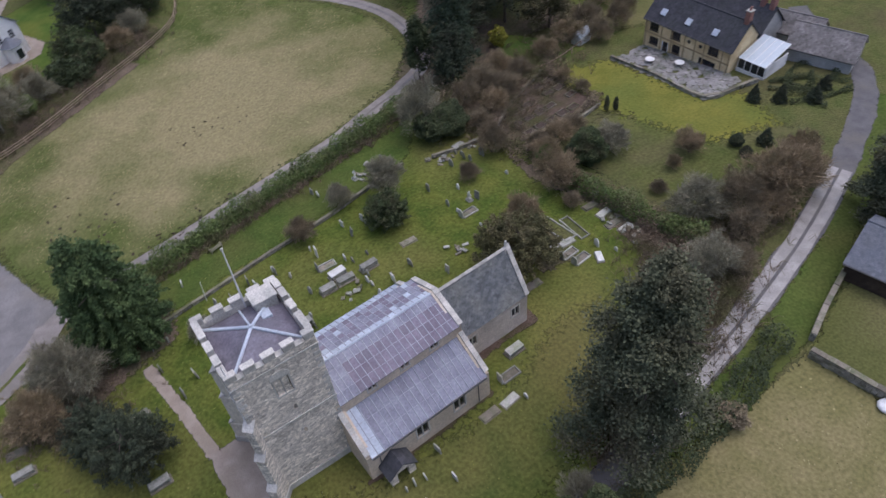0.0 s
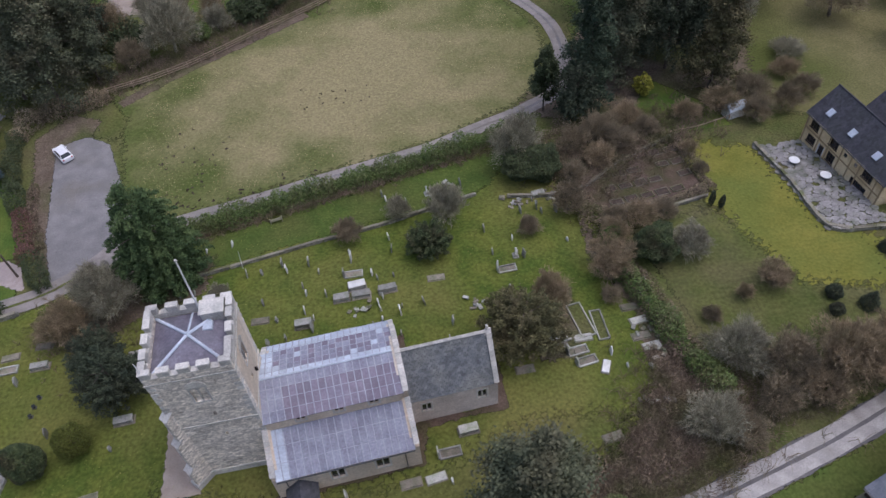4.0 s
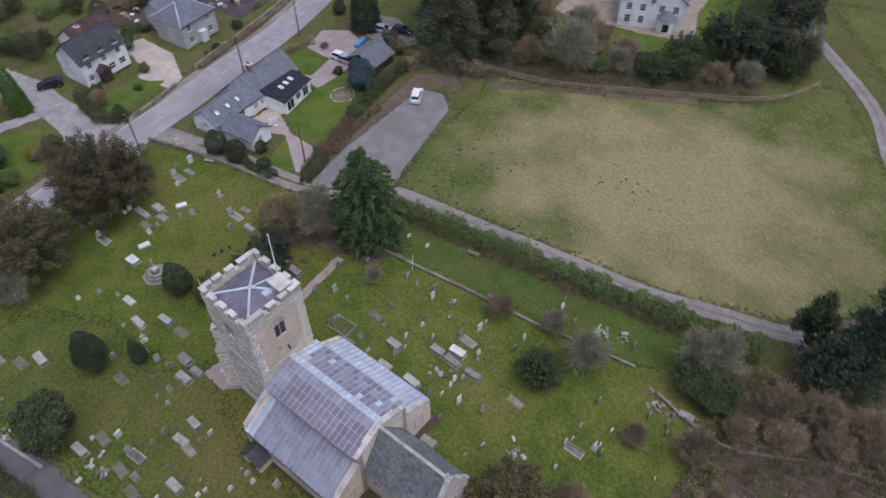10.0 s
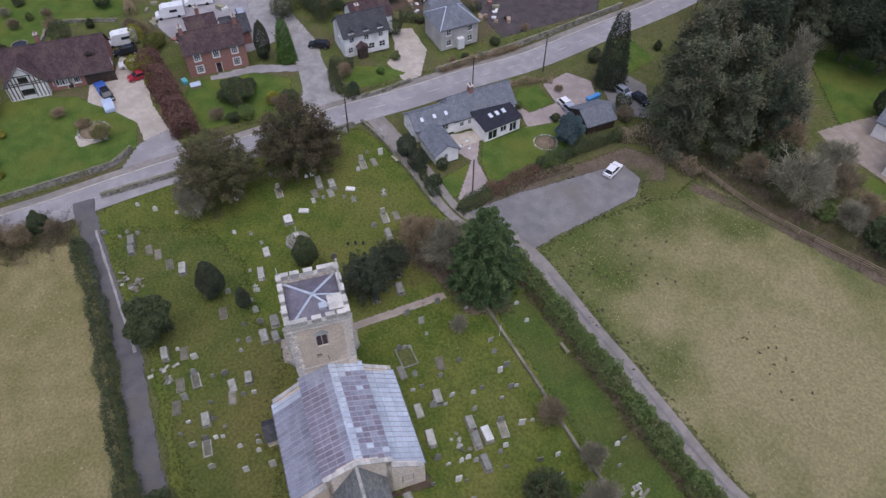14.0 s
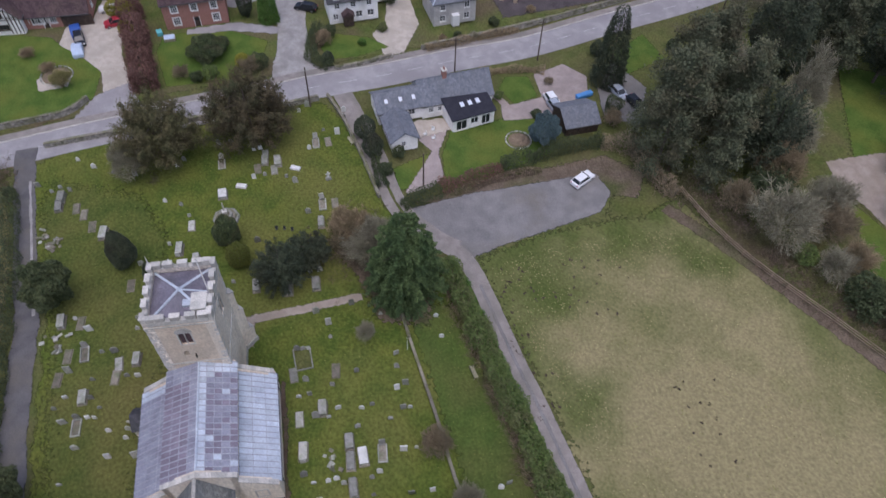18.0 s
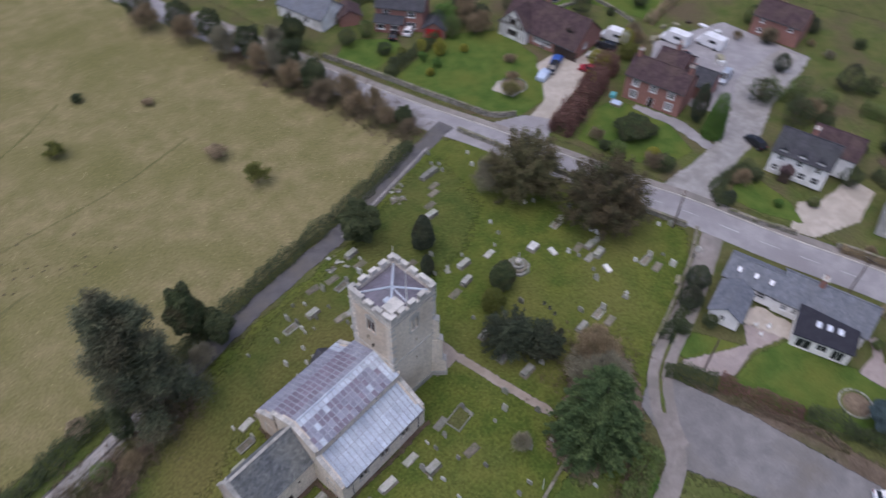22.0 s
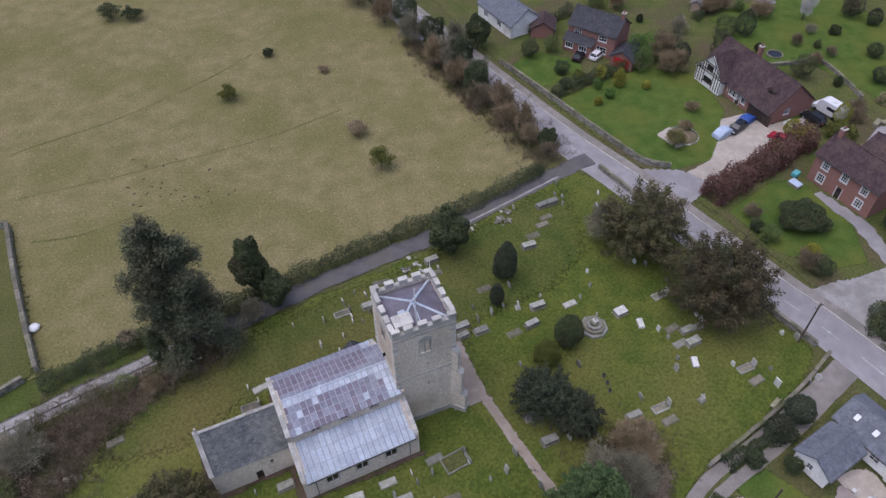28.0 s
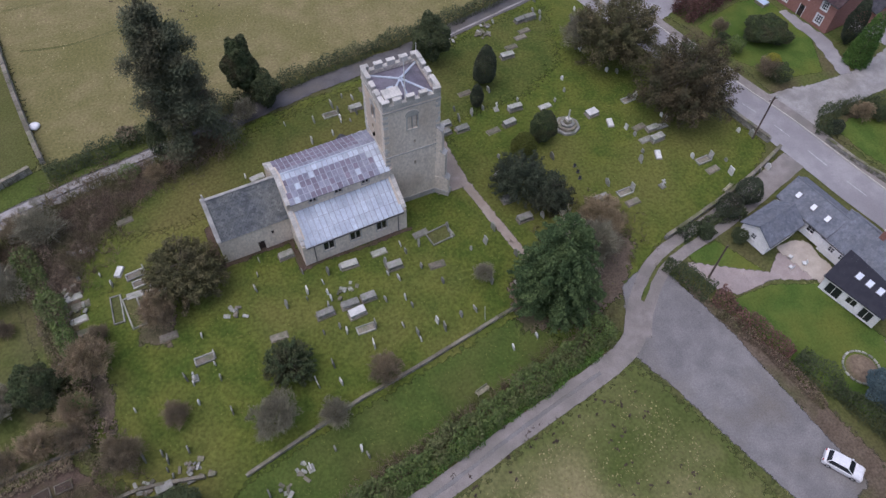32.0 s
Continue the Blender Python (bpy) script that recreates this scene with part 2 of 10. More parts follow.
M["drystone"] = material("dry_stone_wall", (0.24, 0.225, 0.195), (0.35, 0.335, 0.29), 2.0, 0.95, 0.8, 4, (0.17, 0.17, 0.11), 0.4, contrast=0.9, island=0.3, bdist=0.05)
M["dark"] = material("dark_louvre", (0.02, 0.018, 0.016), (0.035, 0.03, 0.028), 2, 0.8, 0.2)
M["bark"] = material("bark", (0.085, 0.068, 0.055), (0.15, 0.125, 0.105), 3.0, 0.95, 0.6, 4, contrast=0.8)
M["greytwig"] = material("grey_twig", (0.246, 0.232, 0.157), (0.343, 0.323, 0.226), 1.0, 0.95, 0, 4, (0.196, 0.18, 0.126), 0.5, contrast=0.8, island=0.35)
M["browntwig"] = material("brown_twig", (0.262, 0.203, 0.124), (0.393, 0.307, 0.19), 1.0, 0.95, 0, 4, (0.187, 0.155, 0.0853), 0.5, contrast=0.8, island=0.35)
M["redtwig"] = material("reddish_twig", (0.208, 0.168, 0.106), (0.305, 0.251, 0.159), 1.0, 0.95, 0, 4, (0.153, 0.127, 0.0836), 0.5, contrast=0.8, island=0.35)
M["beech"] = material("copper_beech_leaf", (0.124, 0.0675, 0.0522), (0.184, 0.106, 0.0828), 1.2, 0.85, 0, 4, (0.12, 0.0585, 0.045), 0.4, contrast=0.7, island=0.4)
M["yew"] = material("yew_needles", (0.0377, 0.0574, 0.0246), (0.0886, 0.113, 0.0435), 1.2, 0.75, 0, 4, (0.0689, 0.0648, 0.0312), 0.4, contrast=0.8, island=0.22)
M["bronzeyew"] = material("bronze_yew_needles", (0.0581, 0.0493, 0.0264), (0.136, 0.107, 0.0563), 0.6, 0.8, 0, 4, (0.066, 0.0739, 0.0317), 0.5, contrast=0.8, island=0.22)
M["cypress"] = material("cypress_sprays", (0.0432, 0.0761, 0.0264), (0.115, 0.161, 0.0572), 0.7, 0.75, 0, 4, (0.048, 0.083, 0.0299), 0.4, contrast=0.8, island=0.22)
M["pine"] = material("pine_needles", (0.0625, 0.0785, 0.0446), (0.139, 0.149, 0.0839), 0.5, 0.8, 0, 4, (0.103, 0.0937, 0.0536), 0.5, contrast=0.8, island=0.22)
M["spruce"] = material("spruce_needles", (0.0357, 0.0561, 0.0323), (0.0808, 0.104, 0.0561), 1.2, 0.8, 0, 4, (0.0442, 0.0672, 0.0416), 0.4, contrast=0.8, island=0.22)
M["bluespruce"] = material("blue_spruce_needles", (0.065, 0.101, 0.108), (0.121, 0.169, 0.176), 1.2, 0.8, 0, 4, contrast=0.7, island=0.22)
M["darkwood"] = material("dark_evergreen", (0.0365, 0.0493, 0.0306), (0.0799, 0.096, 0.0536), 0.7, 0.85, 0, 4, (0.0442, 0.0467, 0.0272), 0.4, contrast=0.8, island=0.22)
M["laurel"] = material("laurel_leaf", (0.0675, 0.11, 0.0286), (0.142, 0.184, 0.0499), 1.2, 0.6, 0, 4, (0.119, 0.125, 0.0499), 0.3, contrast=0.8, island=0.22)
M["box"] = material("box_leaf", (0.085, 0.10, 0.018), (0.15, 0.15, 0.030), 1.2, 0.7, 0, 4, contrast=0.7, island=0.35)
M["gold"] = material("golden_conifer", (0.20, 0.20, 0.025), (0.31, 0.29, 0.045), 1.2, 0.75, 0, 4, contrast=0.7, island=0.35)
M["bright"] = material("bright_green_leaf", (0.07, 0.14, 0.025), (0.12, 0.21, 0.04), 1.2, 0.7, 0, 4, contrast=0.7, island=0.4)
M["ivy"] = material("ivy_leaf", (0.0442, 0.0612, 0.0255), (0.0892, 0.105, 0.0442), 1.2, 0.7, 0, 4, contrast=0.7, island=0.22)
M["bramble"] = material("bramble_stem", (0.142, 0.106, 0.0732), (0.221, 0.172, 0.118), 0.8, 0.95, 0, 4, (0.103, 0.106, 0.0418), 0.4, contrast=0.9, island=0.45)
M["tussock"] = material("dry_tussock", (0.27, 0.24, 0.115), (0.37, 0.32, 0.17), 1.2, 1, 0, 4, (0.20, 0.20, 0.07), 0.3, contrast=0.8, island=0.3, spec=0.05)
M["turftuft"] = material("grass_tuft", (0.14, 0.165, 0.04), (0.22, 0.22, 0.06), 1.2, 1, 0, 4, (0.19, 0.17, 0.06), 0.3, contrast=0.8, island=0.25, spec=0.05)

M["strip"] = material("shaded_green_turf", (0.0561, 0.0892, 0.0204), (0.0978, 0.128, 0.0306), 0.3, 1, 0.8, 10, (0.0892, 0.0978, 0.0298), 0.3, bdist=0.1, contrast=0.8, spec=0.05)

M["southturf"] = material("mossy_green_turf", (0.052, 0.082, 0.019), (0.118, 0.128, 0.033), 0.33, 1, 0.9, 8, (0.135, 0.125, 0.042), 0.16, bdist=0.12, contrast=1.0, spec=0.05)

M["earth"] = material("bare_dark_earth", (0.055, 0.042, 0.034), (0.095, 0.074, 0.06), 2.0, 1, 0.8, 5, (0.075, 0.06, 0.045), 0.4, contrast=0.8, bdist=0.05, spec=0.05)

M["orchard"] = material("orchard_turf", (0.0697, 0.0912, 0.0246), (0.123, 0.126, 0.0424), 0.25, 1, 0.8, 10, (0.127, 0.113, 0.0581), 0.3, bdist=0.1, contrast=0.9, spec=0.05)

M["caplead"] = material("dark_stained_lead", (0.128, 0.115, 0.144), (0.204, 0.191, 0.23), 0.8, 0.6, 0.25, 6, (0.111, 0.106, 0.122), 0.6, contrast=0.8, obrand=0.2, spec=0.5, bdist=0.02)

M["oliveyew"] = material("olive_yew_needles", (0.066, 0.0704, 0.029), (0.145, 0.132, 0.0581), 0.6, 0.8, 0, 4, (0.123, 0.101, 0.0528), 0.5, contrast=0.8, island=0.22)

M["wornline"] = material("worn_road_paint", (0.42, 0.42, 0.41), (0.58, 0.58, 0.57), 1.5, 0.8, 0.1, 6, (0.34, 0.34, 0.33), 0.8, contrast=0.8)

M["whitebark"] = material("white_birch_bark", (0.55, 0.53, 0.49), (0.68, 0.66, 0.62), 2.0, 0.9, 0, 4, contrast=0.6)

M["mosscap"] = material("mossy_wall_top", (0.17, 0.155, 0.115), (0.27, 0.245, 0.20), 1.5, 0.95, 0.6, 5, (0.13, 0.14, 0.06), 0.5, contrast=0.9, obrand=0.25, bdist=0.03)

M["leadroll"] = material("lead_roll", (0.336, 0.351, 0.395), (0.415, 0.435, 0.479), 0.9, 0.7, 0.2, 6, contrast=0.5, spec=0.3)


def thin_edge(m, scale=1.6, ragged=0.7):
    """Lets a ground cover thin out raggedly towards its edge, where the cover below shows between the tufts."""
    nt = m.node_tree
    N, K = nt.nodes, nt.links.new
    at = N.new("ShaderNodeAttribute")
    at.attribute_name = "edge"
    n = N.new("ShaderNodeTexNoise")
    n.inputs["Scale"].default_value, n.inputs["Detail"].default_value = scale, 5
    K(N.new("ShaderNodeNewGeometry").outputs["Position"], n.inputs["Vector"])
    add = N.new("ShaderNodeMath")
    add.operation = "MULTIPLY_ADD"
    add.inputs[1].default_value = ragged * 2
    K(n.outputs["Fac"], add.inputs[0]), K(at.outputs["Fac"], add.inputs[2])
    r = N.new("ShaderNodeMapRange")
    r.inputs["From Min"].default_value, r.inputs["From Max"].default_value = ragged + 0.4, ragged + 0.6
    K(add.outputs[0], r.inputs["Value"])
    K(r.outputs[0], N["Principled BSDF"].inputs["Alpha"])


M["base"] = material("rough_grass", (0.0808, 0.102, 0.0289), (0.132, 0.132, 0.0493), 0.4, 1, 1.0, 8, (0.111, 0.102, 0.0467), 0.3, bdist=0.2, contrast=0.9, spec=0.05)
for key in ("meadow", "straw", "southfield", "moss", "lawn", "greenlawn", "verge", "scrub", "soil", "darksoil", "asphalt", "lane", "wheel", "gravel", "carpark", "drive", "sand", "paving", "strip", "orchard", "southturf"):
    thin_edge(M[key], ragged=0.3 if key in ("greenlawn", "asphalt", "carpark", "drive", "paving", "lane") else 0.7)


def bleach(m, cx, cy, rx, ry, col):
    """A bleached middle of a meadow: dry grass mixed in over a broad uneven oval."""
    nt = m.node_tree
    N, K = nt.nodes, nt.links.new
    geo = N.new("ShaderNodeNewGeometry")
    mp = N.new("ShaderNodeMapping")
    mp.inputs["Location"].default_value = (-cx / rx, -cy / ry, 0)
    mp.inputs["Scale"].default_value = (1 / rx, 1 / ry, 0)
    K(geo.outputs["Position"], mp.inputs["Vector"])
    ln = N.new("ShaderNodeVectorMath")
    ln.operation = "LENGTH"
    K(mp.outputs[0], ln.inputs[0])
    n = N.new("ShaderNodeTexNoise")
    n.inputs["Scale"].default_value, n.inputs["Detail"].default_value = 0.12, 8
    K(geo.outputs["Position"], n.inputs["Vector"])
    add = N.new("ShaderNodeMath")
    add.operation = "MULTIPLY_ADD"
    add.inputs[1].default_value = 1.7
    K(n.outputs["Fac"], add.inputs[0]), K(ln.outputs["Value"], add.inputs[2])
    r = N.new("ShaderNodeMapRange")
    r.inputs["From Min"].default_value, r.inputs["From Max"].default_value = 2.05, 1.25
    r.inputs["To Max"].default_value = 0.8
    K(add.outputs[0], r.inputs["Value"])
    hs = [x for x in N if x.bl_idname == "ShaderNodeHueSaturation"][0]
    src = hs.inputs["Color"].links[0].from_socket
    x = N.new("ShaderNodeMix")
    x.data_type = "RGBA"
    x.inputs["B"].default_value = (*col, 1)
    K(r.outputs[0], x.inputs["Factor"]), K(src, x.inputs["A"]), K(x.outputs["Result"], hs.inputs["Color"])


bleach(M["meadow"], 14, 63, 31, 24, (0.31, 0.262, 0.142))


def plain(name, col, rough=0.5, metal=0.0, spec=0.5):
    m = material(name, col, tuple(min(1, c * 1.12) for c in col), 2.0, rough, 0.0, 4, contrast=0.2, metal=metal, spec=spec)
    return m
M["glass"] = plain("window_glass", (0.022, 0.025, 0.030), 0.08, 0, 0.6)
M["skylight"] = plain("skylight_glass", (0.62, 0.66, 0.72), 0.15, 0, 0.6)
M["tyre"] = plain("tyre_rubber", (0.015, 0.015, 0.015), 0.9)
M["rim"] = plain("wheel_rim", (0.45, 0.45, 0.46), 0.35, 0.8)
M["carwhite"] = plain("white_car_paint", (0.78, 0.78, 0.79), 0.25)
M["carblack"] = plain("black_car_paint", (0.018, 0.019, 0.022), 0.25)
M["carblue"] = plain("blue_sheet", (0.03, 0.085, 0.32), 0.5)
M["carpale"] = plain("pale_blue_cover", (0.42, 0.50, 0.62), 0.6)
M["carred"] = plain("red_car_paint", (0.32, 0.02, 0.035), 0.3)
M["carsilver"] = plain("silver_car_paint", (0.42, 0.46, 0.52), 0.3, 0.3)
M["reddoor"] = plain("red_door_paint", (0.50, 0.025, 0.03), 0.5)
M["lamp"] = plain("lamp_lens", (0.6, 0.6, 0.58), 0.2)
M["iron"] = plain("grey_iron", (0.12, 0.12, 0.12), 0.6, 0.5)
M["pole"] = material("creosoted_pole", (0.09, 0.07, 0.055), (0.15, 0.12, 0.095), 3.0, 0.9, 0.3, 4, contrast=0.6)
M["plastic"] = plain("pale_plastic", (0.62, 0.63, 0.62), 0.5)
M["ghglass"] = plain("greenhouse_roof_glass", (0.50, 0.56, 0.60), 0.2)
M["teal"] = plain("teal_plastic", (0.12, 0.42, 0.46), 0.5)
M["bluewrap"] = plain("blue_tarpaulin", (0.08, 0.25, 0.55), 0.6)

# ---- building blocks ----
def ground_z(x, y):
    q = min(max((y - 8) / 42, 0), 1)
    return -2.4 * q * q * (3 - 2 * q)


def mesh_from(name, verts, faces, mat):
    me = bpy.data.meshes.new(name)
    me.from_pydata([tuple(v) for v in verts], [], [tuple(f) for f in faces])
    me.materials.append(mat)
    return me


def part(name, bm, mat, parent, label="", m=None):
    """One mesh object under a thing or a part; bm is a bmesh or a ready mesh."""
    if isinstance(bm, bmesh.types.BMesh):
        me = bpy.data.meshes.new(name)
        bm.to_mesh(me)
        bm.free()
        me.materials.append(mat)
    else:
        me = bm
    ob = new(name, me)
    if parent is not None:
        ob.parent = parent
    if m is not None:
        ob.matrix_basis = m
    if label:
        ob["label"] = label
    return ob


def thing(name, x, y, rot=0, label="", category="", group="", kind="", z=None, s=1.0):
    ob = new(name)
    ob.matrix_basis = pose(x, y, ground_z(x, y) if z is None else z, 0, 0, rot) @ Matrix.Diagonal((s, s, s, 1))
    return tagged(ob, label, category, group, kind)


def box(x0, x1, y0, y1, z0, z1, bevel=0.0, bm=None):
    own = bm is None
    bm = bm or bmesh.new()
    r = bmesh.ops.create_cube(bm, size=1, matrix=Matrix.Translation(((x0 + x1) / 2, (y0 + y1) / 2, (z0 + z1) / 2)) @ Matrix.Diagonal((x1 - x0, y1 - y0, z1 - z0, 1)))
    if bevel and own:
        bmesh.ops.bevel(bm, geom=bm.edges[:], offset=bevel, segments=1, affect="EDGES")
    return bm


def prism(points, z0, z1):
    """An upright prism over a polygon."""
    bm = bmesh.new()
    lo = [bm.verts.new((x, y, z0)) for x, y in points]
    hi = [bm.verts.new((x, y, z1)) for x, y in points]
    n = len(points)
    bm.faces.new(hi)
    bm.faces.new(lo[::-1])
    for i in range(n):
        bm.faces.new((lo[i], lo[(i + 1) % n], hi[(i + 1) % n], hi[i]))
    bmesh.ops.recalc_face_normals(bm, faces=bm.faces[:])
    return bm


def extrude_profile(pts, y0, y1):
    """A profile in x, z drawn out along y."""
    bm = prism(pts, y0, y1)
    bm.transform(Matrix(((1, 0, 0, 0), (0, 0, 1, 0), (0, 1, 0, 0), (0, 0, 0, 1))))
    bmesh.ops.recalc_face_normals(bm, faces=bm.faces[:])
    return bm


def tube(a, b, r0, r1, n=8):
    bm = bmesh.new()
    a, b = Vector(a), Vector(b)
    d = b - a
    bmesh.ops.create_cone(bm, cap_ends=True, segments=n, radius1=r0, radius2=r1, depth=d.length, matrix=Matrix.Translation((a + b) / 2) @ d.to_track_quat("Z", "Y").to_matrix().to_4x4())
    return bm


def wall_panel(length, height, thick, holes=(), top=None):
    """A wall along x from 0, face at y=0, going back to y=thick, with real openings (u0, u1, z0, z1); top: (apex x, apex height) of a gable."""
    xs = sorted({0.0, length, *[h[0] for h in holes], *[h[1] for h in holes]})
    zs = sorted({0.0, height, *[h[2] for h in holes], *[h[3] for h in holes]})
    def solid(i, k):
        if not (0 <= i < len(xs) - 1 and 0 <= k < len(zs) - 1):
            return False
        cx, cz = (xs[i] + xs[i + 1]) / 2, (zs[k] + zs[k + 1]) / 2
        return not any(h[0] < cx < h[1] and h[2] < cz < h[3] for h in holes)
    bm = bmesh.new()
    def quad(*p):
        bm.faces.new([bm.verts.new(q) for q in p])
    for i in range(len(xs) - 1):
        for k in range(len(zs) - 1):
            if not solid(i, k):
                continue
            a, b, c, d = xs[i], xs[i + 1], zs[k], zs[k + 1]
            quad((a, 0, c), (b, 0, c), (b, 0, d), (a, 0, d))
            quad((a, thick, c), (a, thick, d), (b, thick, d), (b, thick, c))
            if not solid(i - 1, k):
                quad((a, 0, c), (a, 0, d), (a, thick, d), (a, thick, c))
            if not solid(i + 1, k):
                quad((b, 0, c), (b, thick, c), (b, thick, d), (b, 0, d))
            if not solid(i, k - 1):
                quad((a, 0, c), (a, thick, c), (b, thick, c), (b, 0, c))
            if not solid(i, k + 1) and not (top and d == height):
                quad((a, 0, d), (b, 0, d), (b, thick, d), (a, thick, d))
    if top:
        ax, az = top
        quad((0, 0, height), (length, 0, height), (ax, 0, az))
        quad((0, thick, height), (ax, thick, az), (length, thick, height))
        quad((0, 0, height), (ax, 0, az), (ax, thick, az), (0, thick, height))
        quad((ax, 0, az), (length, 0, height), (length, thick, height), (ax, thick, az))
    bmesh.ops.remove_doubles(bm, verts=bm.verts[:], dist=0.0005)
    return bm


def slab(p, q, r, s, thick):
    """A sloping slab with the upper face p q r s (counterclockwise from above)."""
    p, q, r, s = [Vector(v) for v in (p, q, r, s)]
    n = (q - p).cross(s - p).normalized() * thick
    bm = bmesh.new()
    up = [bm.verts.new(v) for v in (p, q, r, s)]
    dn = [bm.verts.new(v - n) for v in (p, q, r, s)]
    bm.faces.new(up)
    bm.faces.new(dn[::-1])
    for i in range(4):
        j = (i + 1) % 4
        bm.faces.new((up[i], dn[i], dn[j], up[j]))
    return bm


def courses(p, q, r, s, tile_w, tile_h, thick, mat, rng, gap=0.012, name="tiles"):
    """Roof tiles in lapped courses on the slope p q (eave) r s (ridge), as one mesh."""
    p, q, r, s = [Vector(v) for v in (p, q, r, s)]
    n = (q - p).cross(s - p).normalized()
    rows = max(1, round((s - p).length / tile_h))
    verts, faces = [], []
    for k in range(rows):
        f0, f1 = k / rows, min(1, (k + 1.12) / rows)
        a0, b0 = p.lerp(s, f0), q.lerp(r, f0)
        a1, b1 = p.lerp(s, f1), q.lerp(r, f1)
        cols = max(1, round((b0 - a0).length / tile_w))
        off = 0.5 * (k % 2)
        for c in range(-1 if off else 0, cols):
            u0, u1 = max(0, (c + off) / cols) + gap / 8, min(1, (c + 1 + off) / cols) - gap / 8
            if u1 - u0 < 0.15 / cols:
                continue
            lift = n * (thick * rng.uniform(0.85, 1.25))
            flat = n * (thick * 0.25)
            w = [a0.lerp(b0, u0) + lift, a0.lerp(b0, u1) + lift, a1.lerp(b1, u1) + flat, a1.lerp(b1, u0) + flat]
            i = len(verts)
            verts += w + [w[0] - lift, w[1] - lift]
            faces += [(i, i + 1, i + 2, i + 3), (i + 4, i + 5, i + 1, i), (i, i + 3, i + 4), (i + 1, i + 5, i + 2)]
    return mesh_from(name, verts, faces, mat)

# ---- ground, roads, paths ----
rng = random.Random(7)


def spline(pts, step=1.5):
    out = []
    P = [Vector((*p, 0)) for p in pts]
    for i in range(len(P) - 1):
        a, b, c, d = P[max(i - 1, 0)], P[i], P[i + 1], P[min(i + 2, len(P) - 1)]
        n = max(1, int((c - b).length / step))
        for k in range(n):
            t = k / n
            out.append(0.5 * ((2 * b) + (c - a) * t + (2 * a - 5 * b + 4 * c - d) * t * t + (3 * b - a - 3 * c + d) * t ** 3))
    out.append(P[-1])
    return [(v.x, v.y) for v in out]


def edge_values(me, values):
    at = me.attributes.new("edge", "FLOAT", "POINT")
    at.data.foreach_set("value", np.asarray(values, dtype=np.float32))


def ribbon(name, pts, half, lift, mat, label="", wobble=0.12, off=0.0, height=0.0, kind="structure", category="", soft_edge=0.25):
    """A strip that follows the ground along a curve; with height it is a raised strip with sides."""
    line = spline(pts, 1.0)
    verts, faces = [], []
    cross = 5
    for i, (x, y) in enumerate(line):
        x0, y0 = line[max(i - 1, 0)]
        x1, y1 = line[min(i + 1, len(line) - 1)]
        d = Vector((x1 - x0, y1 - y0)).normalized()
        n = Vector((-d.y, d.x))
        for k in range(cross):
            e = off + half * (2 * k / (cross - 1) - 1)
            if k in (0, cross - 1):
                e += wobble * noise.noise((x * 0.6, y * 0.6, k + half))
            px, py = x + n.x * e, y + n.y * e
            verts.append((px, py, ground_z(px, py) + lift + height))
    for i in range(len(line) - 1):
        for k in range(cross - 1):
            a = i * cross + k
            faces.append((a, a + cross, a + cross + 1, a + 1))
    me = mesh_from(name, verts, faces, mat)
    if not height:
        edge_values(me, [soft_edge if i % cross in (0, cross - 1) else 1.0 for i in range(len(verts))])
    if height:
        bm = bmesh.new()
        bm.from_mesh(me)
        edge = [e for e in bm.edges if e.is_boundary]
        r = bmesh.ops.extrude_edge_only(bm, edges=edge)
        for v in r["geom"]:
            if isinstance(v, bmesh.types.BMVert):
                v.co.z -= height + lift + 0.05
        bmesh.ops.recalc_face_normals(bm, faces=bm.faces[:])
        bm.to_mesh(me)
        bm.free()
        edge_values(me, [1.0] * len(me.vertices))
    ob = new(name, me)
    return tagged(ob, label, category or name.replace("_", " "), "", kind)


